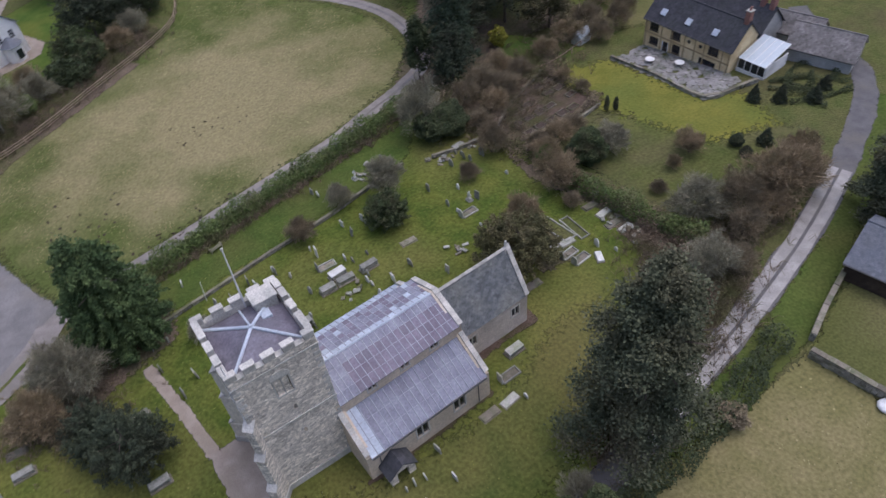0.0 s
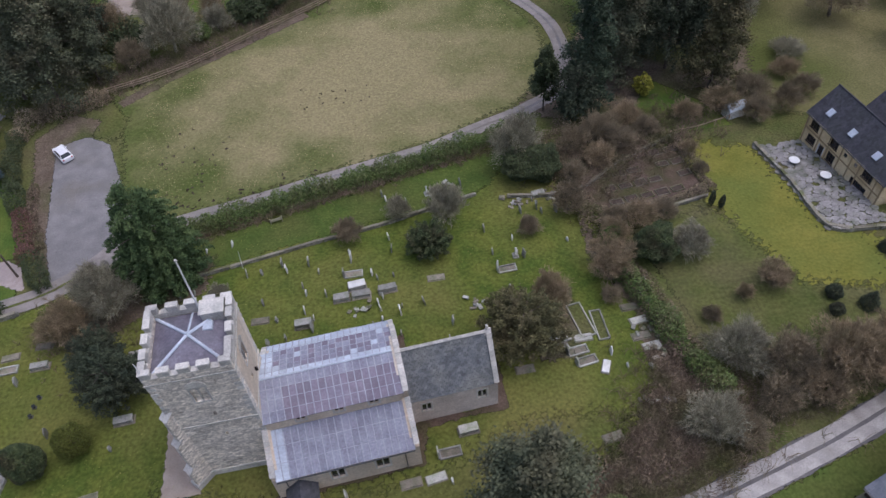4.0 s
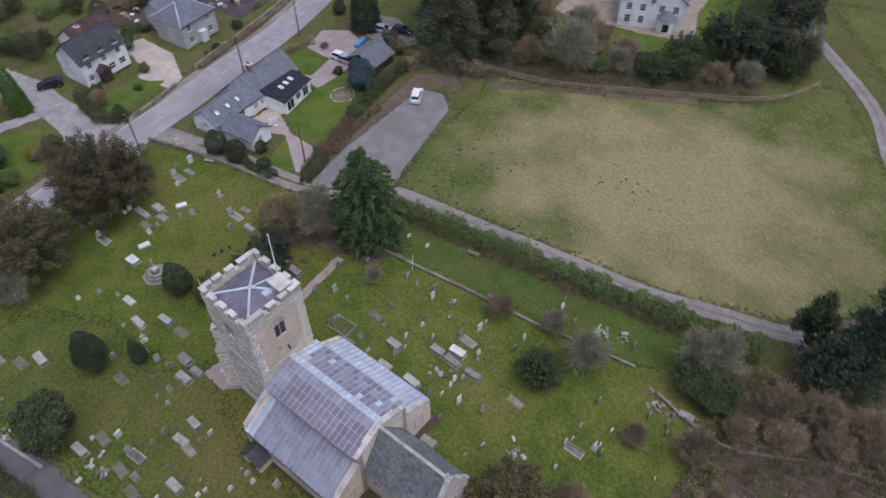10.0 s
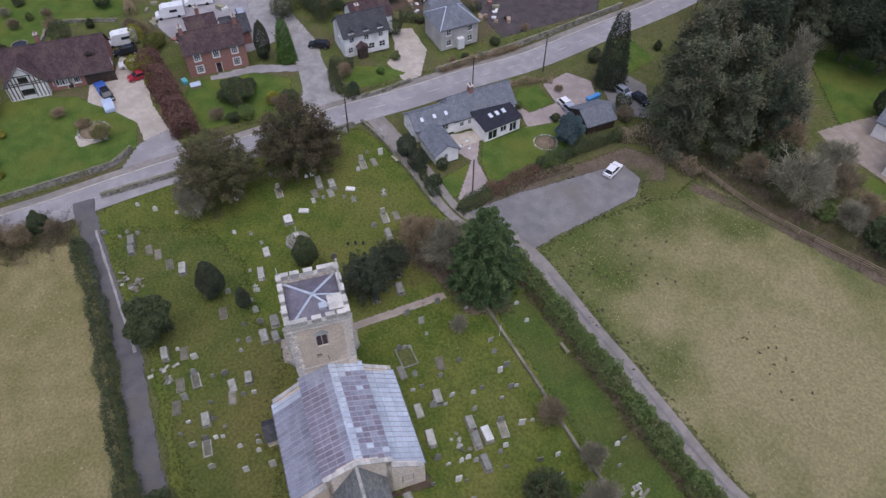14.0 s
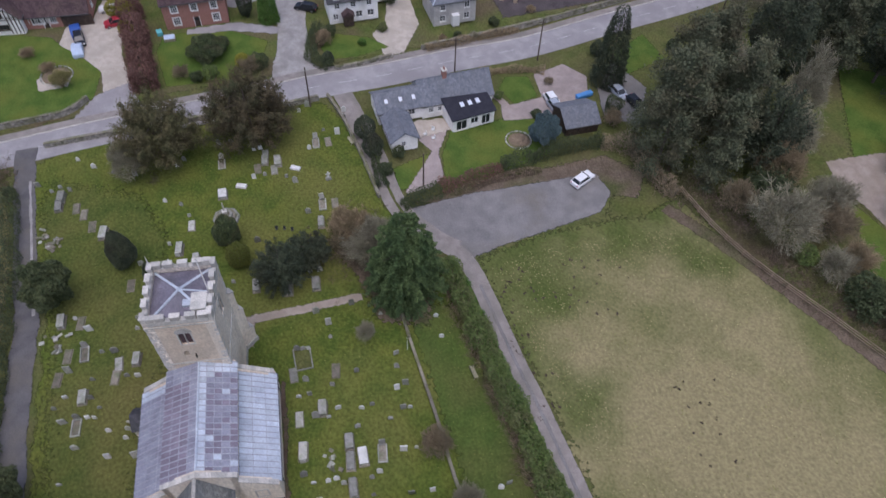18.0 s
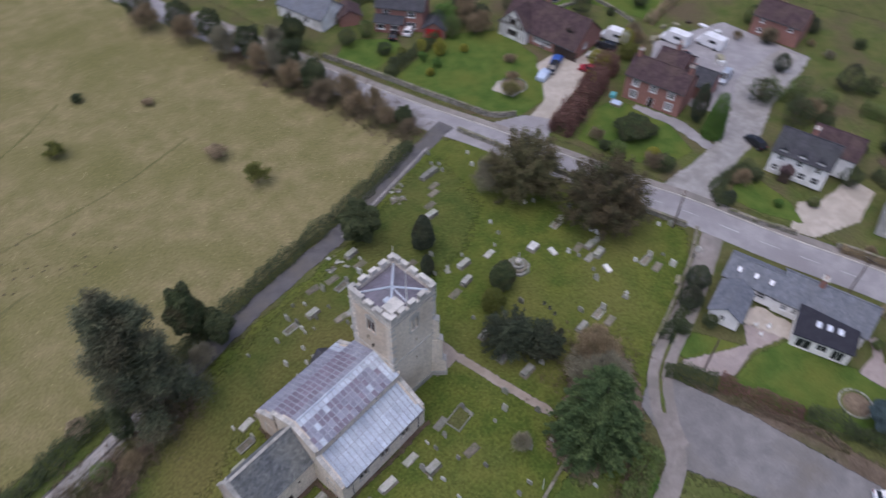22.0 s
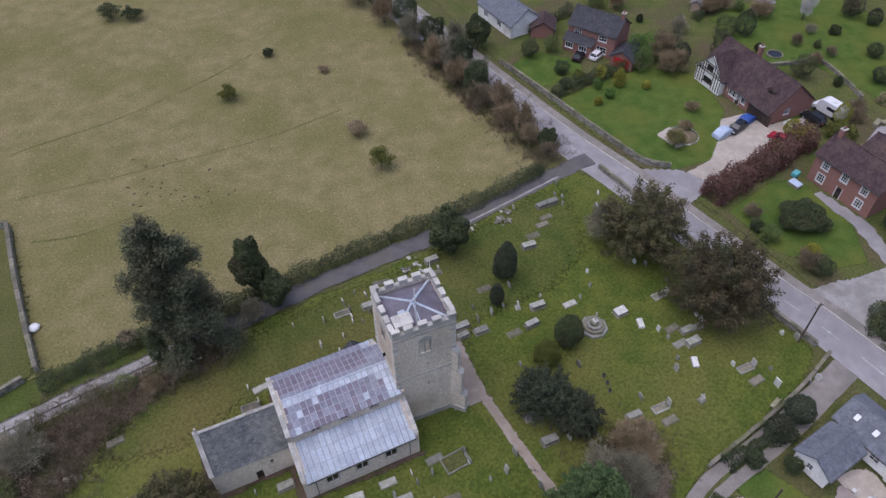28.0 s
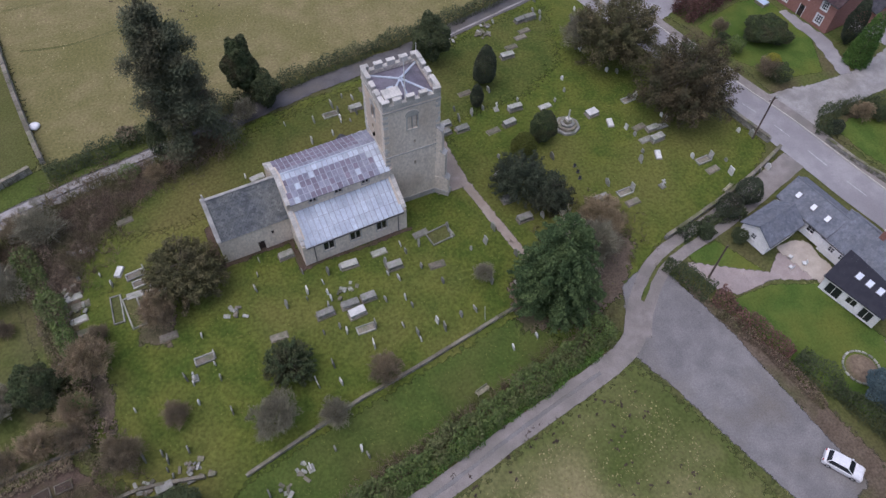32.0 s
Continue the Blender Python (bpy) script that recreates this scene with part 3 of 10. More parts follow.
def patch(name, pts, lift, mat, label="", feather=0.8, category="", cell=None):
    """A sheet of ground cover that follows the ground; its edge thins out over the feather's width."""
    P = np.array(pts, dtype=float)
    lo, hi = P.min(0) - feather, P.max(0) + feather
    span = hi - lo
    cell = cell or max(0.5, min(3.0, float(max(span)) / 90, max(0.5, feather * 0.8) if max(span) < 60 else 1.2))
    nx, ny = [int(v) + 2 for v in span / cell]
    gx, gy = np.meshgrid(lo[0] + np.arange(nx) * cell, lo[1] + np.arange(ny) * cell, indexing="ij")
    q = np.stack([gx.ravel(), gy.ravel()], 1)
    A, B = P, np.roll(P, -1, 0)
    dist = np.full(len(q), 1e9)
    inside = np.zeros(len(q), bool)
    for a, b in zip(A, B):
        d = b - a
        t = np.clip(((q - a) @ d) / max(d @ d, 1e-9), 0, 1)
        dist = np.minimum(dist, np.hypot(*(q - a - t[:, None] * d).T))
        if a[1] != b[1]:
            hit = (a[1] > q[:, 1]) != (b[1] > q[:, 1])
            inside ^= hit & (q[:, 0] < (b[0] - a[0]) * (q[:, 1] - a[1]) / (b[1] - a[1]) + a[0])
    e = np.clip(0.5 + np.where(inside, dist, -dist) / (2 * feather), 0, 1)
    u = np.clip((q[:, 1] - 8) / 42, 0, 1)
    z = -2.4 * u * u * (3 - 2 * u) + lift
    I = np.arange(nx * ny).reshape(nx, ny)
    F = np.stack([I[:-1, :-1], I[1:, :-1], I[1:, 1:], I[:-1, 1:]], -1).reshape(-1, 4)
    F = F[e[F].max(1) > 0]
    used = np.unique(F)
    remap = np.zeros(len(q), int)
    remap[used] = np.arange(len(used))
    me = mesh_from(name, np.column_stack([q, z])[used].tolist(), remap[F].tolist(), mat)
    edge_values(me, e[used])
    return tagged(new(name, me), label, category or name.replace("_", " "), "", "structure")


ys = [-3000, -600, -200, 8, *range(11, 51, 3), 50, 200, 600, 3000]
xs = [-3000, -600, -250, -120, -60, 0, 60, 120, 250, 600, 3000]
gv = [(x, y, ground_z(x, y)) for y in ys for x in xs]
gf = [(j * len(xs) + i, j * len(xs) + i + 1, (j + 1) * len(xs) + i + 1, (j + 1) * len(xs) + i) for j in range(len(ys) - 1) for i in range(len(xs) - 1)]
tagged(new("ground", mesh_from("ground", gv, gf, M["base"])), "rough winter grass and leaf litter under everything", "ground", "", "structure")

ROAD = [(-18, -150), (-24, -120), (-27.5, -99), (-31.5, -80), (-36.3, -57), (-40.4, -39), (-44.5, -25), (-48.2, -10), (-51.5, 3), (-53.3, 9), (-57, 23), (-62, 37.3), (-66, 52.5), (-71.6, 68), (-78.8, 88.5), (-88, 108), (-100, 130), (-116, 160)]
LANE = [(-42.4, -32.8), (-35, -31.3), (-19, -27.2), (-10.4, -24.9), (8, -21.9), (25.4, -17.8), (35.3, -15.6), (42.2, -14.2), (56.7, -10.3), (70, -5.5), (84, 1), (91, 7), (93, 14), (100, 24)]
TRACK_W = [(-52, 16.2), (-45, 18.5), (-37, 20.9), (-26, 23.7), (-20.5, 27.8), (-17.6, 31.5)]
TRACK = [(-18.5, 30.2), (-16, 32.3), (-11.2, 34.0), (1, 36.8), (9.3, 39.0), (23.8, 42.4), (31, 45.3), (40, 48.8), (46, 53), (49, 62), (49, 72), (45, 82), (38, 91), (30, 104), (17, 116), (0, 130)]
patch("pasture_south", [(-33, -33.5), (-20, -29.5), (7, -25), (28, -21.5), (44.3, -20.3), (49.2, -52), (70, -56), (120, -66), (200, -300), (-10, -300), (-20, -120), (-26.5, -92), (-31.5, -64), (-34.5, -44)], 0.03, M["southfield"], "wide pasture of short olive and straw coloured winter grass")
patch("walled_plot", [(45, -20.3), (55.5, -16.8), (57, -22), (80, -28), (120, -30), (120, -64), (70, -54.5), (49, -51)], 0.038, M["straw"], "rough straw coloured grass plot behind a stone wall")
patch("meadow_north", [(-15, 34.2), (1, 38.4), (9, 40.6), (24, 44), (38, 50), (45.5, 57), (47, 70), (43, 82), (36, 91), (24, 106), (20, 104), (17.2, 95.2), (11.2, 89.2), (5.2, 85), (-1.2, 80.8), (-7.2, 76.6), (-13.6, 72.6), (-19.8, 69.8), (-25.4, 67), (-22, 57), (-20.3, 46), (-17.5, 38)], 0.03, M["meadow"], "large meadow of green and straw winter grass", 1.6)
patch("paddock_beyond", [(50, 60), (54, 75), (46, 92), (34, 108), (10, 134), (60, 160), (110, 120), (90, 70)], 0.03, M["meadow"], "rough grass paddock beyond the curving drive", 3.0)
patch("churchyard_turf", [(-16, 27), (-8, 30), (0, 32), (13, 35.5), (28, 39.5), (38, 42), (40, 30), (42.3, 21), (42.5, 13), (44, 7.5), (45, 2), (46, -2), (42, -9), (33, -13.5), (20, -17.5), (8, -19.8), (-10, -22.5), (-30, -29.3), (-38, -31), (-42.5, -26), (-45.3, -10), (-48.2, 4), (-50, 12.5), (-45, 16.3), (-37, 18.8), (-26, 21.5), (-20, 25.5)], 0.035, M["moss"], "mossy yellow-green churchyard turf among the graves", 0.3)
patch("green_turf", [(-35, -27), (-31, -14), (-22, -9), (-11, -8), (-8, -4), (3, -8), (17, -7.5), (28, -3), (38, -4), (33, -11), (20, -16), (8, -18.5), (-10, -21.5), (-30, -28)], 0.045, M["southturf"], "greener mossy turf south of the church", 2.5)
patch("shaded_turf", [(-9, 23.5), (8, 26.8), (21, 29.3), (30, 31.5), (38, 41), (13, 35), (-8, 29.5)], 0.05, M["strip"], "greener strip of turf below the boundary wall", 1.0)
patch("leaf_litter_east", [(41, 24), (43, 12), (45.5, 6), (47, 1), (47, -5), (40, -10), (30, -14.5), (22, -16.8), (28, -12.8), (36, -8), (41.5, -2), (42.5, 8), (40, 16)], 0.055, M["scrub"], "bare brown leaf litter below the boundary shrubs", 0.8)
patch("leaf_litter_conifer", [(-14, 17), (-6, 20), (-5, 26), (-12, 28), (-19, 26), (-24, 20), (-20, 13)], 0.055, M["scrub"], "reddish leaf litter under the trees", 1.2)
patch("lane_verge", [(46, -15), (56, -12.2), (66, -8.5), (80, -2), (86, 2), (90, -2), (70, -10), (57, -15.4), (46, -19.4), (34, -21.5), (24, -20.3), (34, -17.6)], 0.05, M["strip"], "fresh green grass verge beside the lane", 0.5)
patch("track_bank", [(-15.5, 28.6), (-8, 31.5), (4, 34.6), (14, 37.2), (4, 36), (-10, 33), (-16, 31)], 0.06, M["strip"], "lush green bank beside the track", 0.5)
patch("ivy_floor", [(42.6, 24), (44.4, 14), (46.5, 5), (48.3, -4), (50, -3), (48, 6), (46.5, 16), (45.5, 22)], 0.065, M["verge"], "ivy-covered ground along the garden hedge", 0.8)
patch("grave_earth", [(31, 3), (35.5, 2.5), (36.5, 12), (33, 13.5)], 0.06, M["scrub"], "brown worn earth round kerbed graves", 0.8)
patch("garden_lawn", [(58.5, 36), (67.6, 32.6), (68.9, 15.4), (74, 13.2), (72, 5), (62, 8), (57.5, 22)], 0.04, M["lawn"], "yellow-green mown garden lawn", 2.6)
patch("orchard_grass", [(46.5, 20), (57.5, 21.5), (62, 8), (72, 5), (74, 0), (60, -7), (48, -6), (46.5, 4)], 0.035, M["orchard"], "rough green orchard grass", 2.0)
patch("kitchen_garden", [(41.5, 28), (49, 32.5), (57.5, 35.5), (58, 24.5), (45.4, 22.5)], 0.05, M["soil"], "bare brown kitchen garden with old beds", 0.4)
patch("wood_glade", [(54, 43), (58, 37.5), (67.5, 37.8), (66, 44), (60, 52)], 0.05, M["greenlawn"], "dark green grass glade before the wood", 0.6)
patch("wood_floor", [(39, 50), (42, 46), (50, 42), (56, 45), (64, 48), (76, 46), (90, 60), (80, 90), (60, 76), (51, 64)], 0.04, M["scrub"], "brown woodland floor with leaf litter", 1.5)
patch("rough_bank", [(72, 40), (84, 36), (100, 30), (130, 60), (100, 90), (80, 62)], 0.045, M["straw"], "rough bank of tussocky grass", 2.0)
patch("wood_floor_north", [(-27, 67.6), (-19.6, 70.4), (-13.4, 73.2), (-7, 77.2), (-1, 81.4), (5.4, 85.6), (11.4, 89.8), (17.4, 96), (17, 108), (4, 108), (-4, 92), (-20, 92), (-34, 100), (-60, 110), (-62, 84), (-45, 66), (-34, 62)], 0.04, M["verge"], "shaded mossy floor of the wood", 1.5)
patch("mansion_lawn", [(-22, 94), (-8, 90), (2, 96), (5, 110), (-2, 126), (-12, 120), (-6, 108), (-10, 99)], 0.06, M["greenlawn"], "deep green lawn round the white mansion", 0.5)
patch("mansion_gravel", [(-18.5, 96.3), (-11.5, 98.2), (-6, 100.5), (-4.6, 105), (-8, 112), (-10, 122), (-7, 130), (-34, 130), (-32, 103), (-31, 94), (-24.6, 93.6), (-21, 95.7)], 0.075, M["sand"], "gravel walk round the white mansion", 0.3)
patch("park_grass", [(-34, 100), (-22, 96), (-24, 118), (-46, 126), (-56, 108)], 0.05, M["greenlawn"], "green park grass between the trees", 0.8)
# village ground
patch("village_verges", [(-54, -14), (-58, 6), (-64, 26), (-74, 52), (-84, 82), (-130, 110), (-140, 20), (-120, -70), (-60, -120), (-36, -110), (-40, -70), (-46, -40), (-50, -24)], 0.03, M["verge"], "mixed grass and shrub beds of the village gardens", 0.5)
patch("tudor_lawn", [(-44.6, -50), (-46.6, -42), (-50.3, -28.5), (-54, -25), (-62, -25), (-66, -30), (-72, -36), (-74, -48), (-66, -54), (-52, -52)], 0.05, M["greenlawn"], "wide green front lawn", 0.3)
patch("tudor_drive", [(-54.5, -23.5), (-57.5, -19.5), (-66, -22.5), (-80, -24.5), (-84, -29), (-77, -29.5), (-75, -34), (-69.5, -34), (-66, -29.5), (-61, -25)], 0.065, M["drive"], "pale shingle drive in front of the half-timbered house", 0.2)
patch("drive_apron", [(-48.2, -27.6), (-54.8, -24.6), (-57.8, -19.6), (-52, -17.2), (-49.4, -17)], 0.075, M["asphalt"], "grey tarmac drive entrance", 0.15)
patch("back_lawn", [(-86, -48), (-90, -66), (-122, -72), (-124, -30), (-101, -27), (-97, -44), (-90, -43)], 0.05, M["greenlawn"], "long green back garden lawn", 0.5)
patch("front_lawn", [(-43.5, -55), (-54, -56.5), (-56, -61), (-48, -68), (-42, -64)], 0.05, M["greenlawn"], "green front lawn of the brick house", 0.4)
patch("lawn_gravel", [(-56.4, -34.4), (-59.5, -35.4), (-62, -33), (-61.2, -30), (-57.5, -29.8)], 0.07, M["drive"], "pale gravel circle beside the rockery", 0.2)
patch("garden_soil_bed", [(-90, 27), (-99, 30), (-104, 46), (-100, 51), (-88, 46), (-86, 36)], 0.055, M["soil"], "trodden bare earth of a cluttered back garden", 0.8)
patch("brick_lawn", [(-56, -13.5), (-66, -16.5), (-71, -16), (-72.5, -6), (-68, 3), (-61, 2), (-57, -4)], 0.05, M["greenlawn"], "green lawn before the brick house", 0.3)
patch("brick_path", [(-72.5, -12), (-70.8, -12), (-71.5, -4), (-70, 4.5), (-72, 5), (-74.2, -3)], 0.07, M["asphalt"], "grey drive along the brick house front", 0.1)
patch("back_lane", [(-54.8, 4), (-60, 4.3), (-71.4, 4.8), (-84, 1.5), (-94, -3), (-110, -2), (-112, 4), (-100, 6), (-92, 6), (-80, 9.5), (-69, 10), (-61, 10.8), (-57.6, 14.3), (-56, 13)], 0.06, M["wheel"], "pale surfaced side lane joining the road", 0.1)
patch("back_yard", [(-86, -18), (-94, -22), (-112, -16), (-112, 4), (-94, -2), (-82, 2), (-79, -4)], 0.055, M["asphalt"], "tarmac yard behind the brick house", 0.3)
patch("white_house_lawn", [(-61.5, 14), (-65, 12.5), (-69.5, 14.5), (-68.5, 21), (-65.5, 25), (-62.5, 19)], 0.065, M["greenlawn"], "small green lawn before the white house", 0.2)
patch("white_house_drive", [(-62.5, 24), (-69.5, 22), (-73, 24.5), (-82, 25.5), (-82, 30), (-73, 31), (-64, 27.5)], 0.06, M["drive"], "pale gravel drive of the white house", 0.2)
patch("dug_plot", [(-75.3, 48), (-80.6, 72), (-86, 75), (-101.9, 73), (-100.3, 50.3), (-88, 46)], 0.06, M["darksoil"], "large dark dug plot of bare soil", 0.5)
patch("cottage_lawn", [(-29, 24.2), (-34, 23.6), (-37.5, 29.8), (-31.5, 29.5)], 0.06, M["greenlawn"], "small green lawn by the cottage path", 0.35)
patch("cottage_garden", [(-30.5, 31.5), (-37, 31.5), (-43.2, 33.8), (-45.2, 41.5), (-48.5, 48.5), (-42, 51), (-37, 50), (-33.2, 41), (-31, 34)], 0.06, M["greenlawn"], "green cottage back garden lawn", 0.35)
patch("cottage_lawn_north", [(-49.2, 45.6), (-51.2, 50), (-56.8, 49.4), (-57, 45.2), (-53.6, 43.4)], 0.06, M["greenlawn"], "green lawn at the cottage end", 0.2)
patch("cottage_drive", [(-45.2, 42.8), (-49.4, 43.2), (-51.8, 41.6), (-53.2, 42.6), (-49.2, 44.8), (-51, 50.8), (-57.3, 50.4), (-60, 56.5), (-56, 60), (-50.6, 59), (-46.4, 52.2), (-45.4, 47.6)], 0.065, M["paving"], "pinkish paved drive with parked cars", 0.3)
patch("cottage_path", [(-28.3, 24.8), (-30, 29.5), (-32.3, 31.3), (-37.6, 31), (-43.3, 33.3), (-44.5, 29.5), (-40.5, 28), (-37.8, 30)], 0.075, M["paving"], "pinkish paved garden path", 0.3)
patch("cottage_patio", [(-40.5, 27), (-45, 27.5), (-46, 33.5), (-43, 34)], 0.09, M["drive"], "pale paved patio by the cottage", 0.1)
patch("neighbour_yard", [(-52, 61), (-45, 60.5), (-42, 66), (-52, 70), (-60, 66)], 0.06, M["carpark"], "grey parking yard beside the hedge", 0.2)
patch("neighbour_lawn", [(-56, 67.5), (-62, 66.5), (-68, 74), (-60, 76)], 0.065, M["greenlawn"], "bright green small lawn", 0.2)

for pts in (((48, -57.5), (36, -57.4), (26, -57.7), (8, -58.8), (-7, -62.3)), ((50, -70), (46, -71.4), (33, -74.2), (17, -80.7), (5, -88)), ((46, -46), (38, -45), (28, -47))):
    ribbon("wheel_mark", pts, 0.24, 0.05, M["straw"], "faint wheel mark across the pasture", 0.25, soft_edge=0.15)
ribbon("road", ROAD, 3.05, 0.09, M["asphalt"], "worn pale grey two-lane village road", 0.08, soft_edge=0.8)
road_line = spline(ROAD, 1.0)
dash_v, dash_f = [], []
for i in range(40, len(road_line) - 20, 6):
    (xa, ya), (xb, yb) = road_line[i], road_line[i + 3]
    n = Vector((-(yb - ya), xb - xa)).normalized() * 0.06
    k = len(dash_v)
    for x, y, q in ((xa, ya, -1), (xb, yb, -1), (xb, yb, 1), (xa, ya, 1)):
        dash_v.append((x + n.x * q, y + n.y * q, ground_z(x, y) + 0.1))
    dash_f.append((k, k + 1, k + 2, k + 3))
def on_road(x, y, margin=5.2):
    return min(math.hypot(x - a, y - b) for a, b in road_line) < margin


tagged(new("road_marking", mesh_from("road_marking", dash_v, dash_f, M["wornline"])), "faded white centre line dashes on the road", "road marking", "", "structure")
ribbon("pavement", ROAD[2:], 0.75, 0.02, M["gravel"], "raised pavement along the far side of the road", 0.05, off=3.95, height=0.18)
ribbon("kerb", ROAD[2:], 0.09, 0.02, M["coping"], "grey stone kerb of the pavement", 0.0, off=3.12, height=0.17)
ribbon("lane", LANE, 1.55, 0.10, M["lane"], "narrow country lane with a mossy crown", 0.3, soft_edge=0.55)
ribbon("wheel_track", LANE[5:10], 0.6, 0.115, M["wheel"], "pale concrete wheel strip of the lane", 0.06, off=0.82, soft_edge=0.75)
ribbon("wheel_track", LANE[5:10], 0.6, 0.115, M["wheel"], "pale concrete wheel strip of the lane", 0.06, off=-0.72, soft_edge=0.75)
# thin streak: pale colour stands for sky reflected in the wet track
ribbon("wheel_track", LANE[1:4], 0.22, 0.115, M["wheel"], "wheel track of the lane with its wet sheen coloured pale", 0.15, off=0.85)
ribbon("track", TRACK_W, 1.65, 0.10, M["gravel"], "gravelled church drive with a grassy crown", 0.12, soft_edge=0.78)
ribbon("grass_strip", TRACK_W[1:5], 0.28, 0.115, M["verge"], "grass growing along the middle of the drive", 0.3)
ribbon("gravel_track", TRACK, 1.32, 0.10, M["gravel"], "pale gravel farm track beside the meadow", 0.12, soft_edge=0.7)
ribbon("grass_strip", TRACK[2:], 0.24, 0.115, M["carpark"], "worn grey middle of the gravel track", 0.15, soft_edge=0.2)
# strip darker and browner than the meadow, fading raggedly at its edges
ribbon("fence_margin", [(-23.5, 64.4), (-16, 70.4), (-8, 75.9), (-1, 80.2), (7, 85.4)], 1.5, 0.065, M["scrub"], "dark brown margin of the meadow along the fence", 0.6, soft_edge=-0.1)
patch("car_park_verge", [(-26.6, 26), (-30, 34), (-33, 45), (-35.5, 58), (-31, 63.5), (-26, 61), (-26.5, 57), (-30.5, 46), (-26, 30)], 0.07, M["scrub"], "worn brown verge under the hedge", 0.9)
patch("car_park", [(-22.5, 23.8), (-25.6, 25.6), (-28.7, 36), (-30.4, 46), (-31.8, 55.5), (-27.5, 57), (-23.6, 54.5), (-20.6, 45.5), (-18.2, 38.5), (-15.7, 33), (-17.3, 29.5), (-19.2, 25)], 0.08, M["carpark"], "worn grey gravel car park", 0.6)
patch("car_park_bank", [(-24.5, 29), (-31.5, 55), (-32, 60), (-25.5, 66.5), (-21.5, 60), (-22.5, 55), (-27, 57), (-31, 55.5), (-27, 37)], 0.06, M["orchard"], "worn muddy grass at the edge of the car park", 1.2)
patch("tower_apron", [(-8, -5.6), (-3.7, -5.2), (-3.4, 3.8), (-7.9, 4.4)], 0.085, M["sand"], "pinkish gravel apron at the tower door", 0.12)
ribbon("church_path", [(-7.4, 3.6), (-8.5, 10.6), (-9.9, 17.8)], 0.72, 0.10, M["sand"], "narrow sandy churchyard path", 0.15)
patch("wall_foot_drain", [(3, -7.5), (17.4, -6.2), (18, -2.3), (26.5, -1.7), (26.2, 4.9), (24.5, 5.2), (17, 4.4), (16.8, 9), (1.8, 8.2), (2, 7.6), (16, 8.4), (16.5, 3), (25.2, 4), (25.7, -1), (16.8, -1.5), (16.8, -5.4), (3, -6.9)], 0.08, M["soil"], "bare earth drain along the church wall", 0.1)

# ---- church ----
CH = 4.35


def window_two_light(parent, x, z, w, h, depth, m, lights=2, head=True, frame="quoin", label="pale stone two-light window", pane="glass"):
    """A stone window of narrow lights in an opening centred at x, sill z; m places it on the wall (x along, y inwards)."""
    win = part("window", box(x - w / 2 - 0.16, x + w / 2 + 0.16, -0.05, 0.12, z - 0.16, z - 0.003, 0.02), M[frame], parent, label, m)
    for s in (-1, 1):
        part("jamb", box(x + s * (w / 2 + 0.08) - 0.08, x + s * (w / 2 + 0.08) + 0.08, -0.04, 0.12, z, z + h, 0.015), M[frame], win)
    part("lintel", box(x - w / 2 - 0.16, x + w / 2 + 0.16, -0.04, 0.12, z + h + 0.003, z + h + 0.18, 0.02), M[frame], win)
    for k in range(1, lights):
        c = x - w / 2 + w * k / lights
        part("mullion", box(c - 0.05, c + 0.05, 0.0, 0.14, z, z + h), M[frame], win)
    for k in range(lights):
        a = x - w / 2 + w * k / lights + 0.052
        b = x - w / 2 + w * (k + 1) / lights - 0.052
        part("pane", box(a, b, 0.16, 0.18, z, z + h), M[pane], win)
        if head:
            pts = [(a, z + h - 0.003), (b, z + h - 0.003), (b, z + h - 0.2), ((a + b) / 2 + (b - a) * 0.25, z + h - 0.08), ((a + b) / 2 - (b - a) * 0.25, z + h - 0.08), (a, z + h - 0.2)]
            part("arch", extrude_profile(pts[::-1], 0.05, 0.15), M[frame], win)
    return win


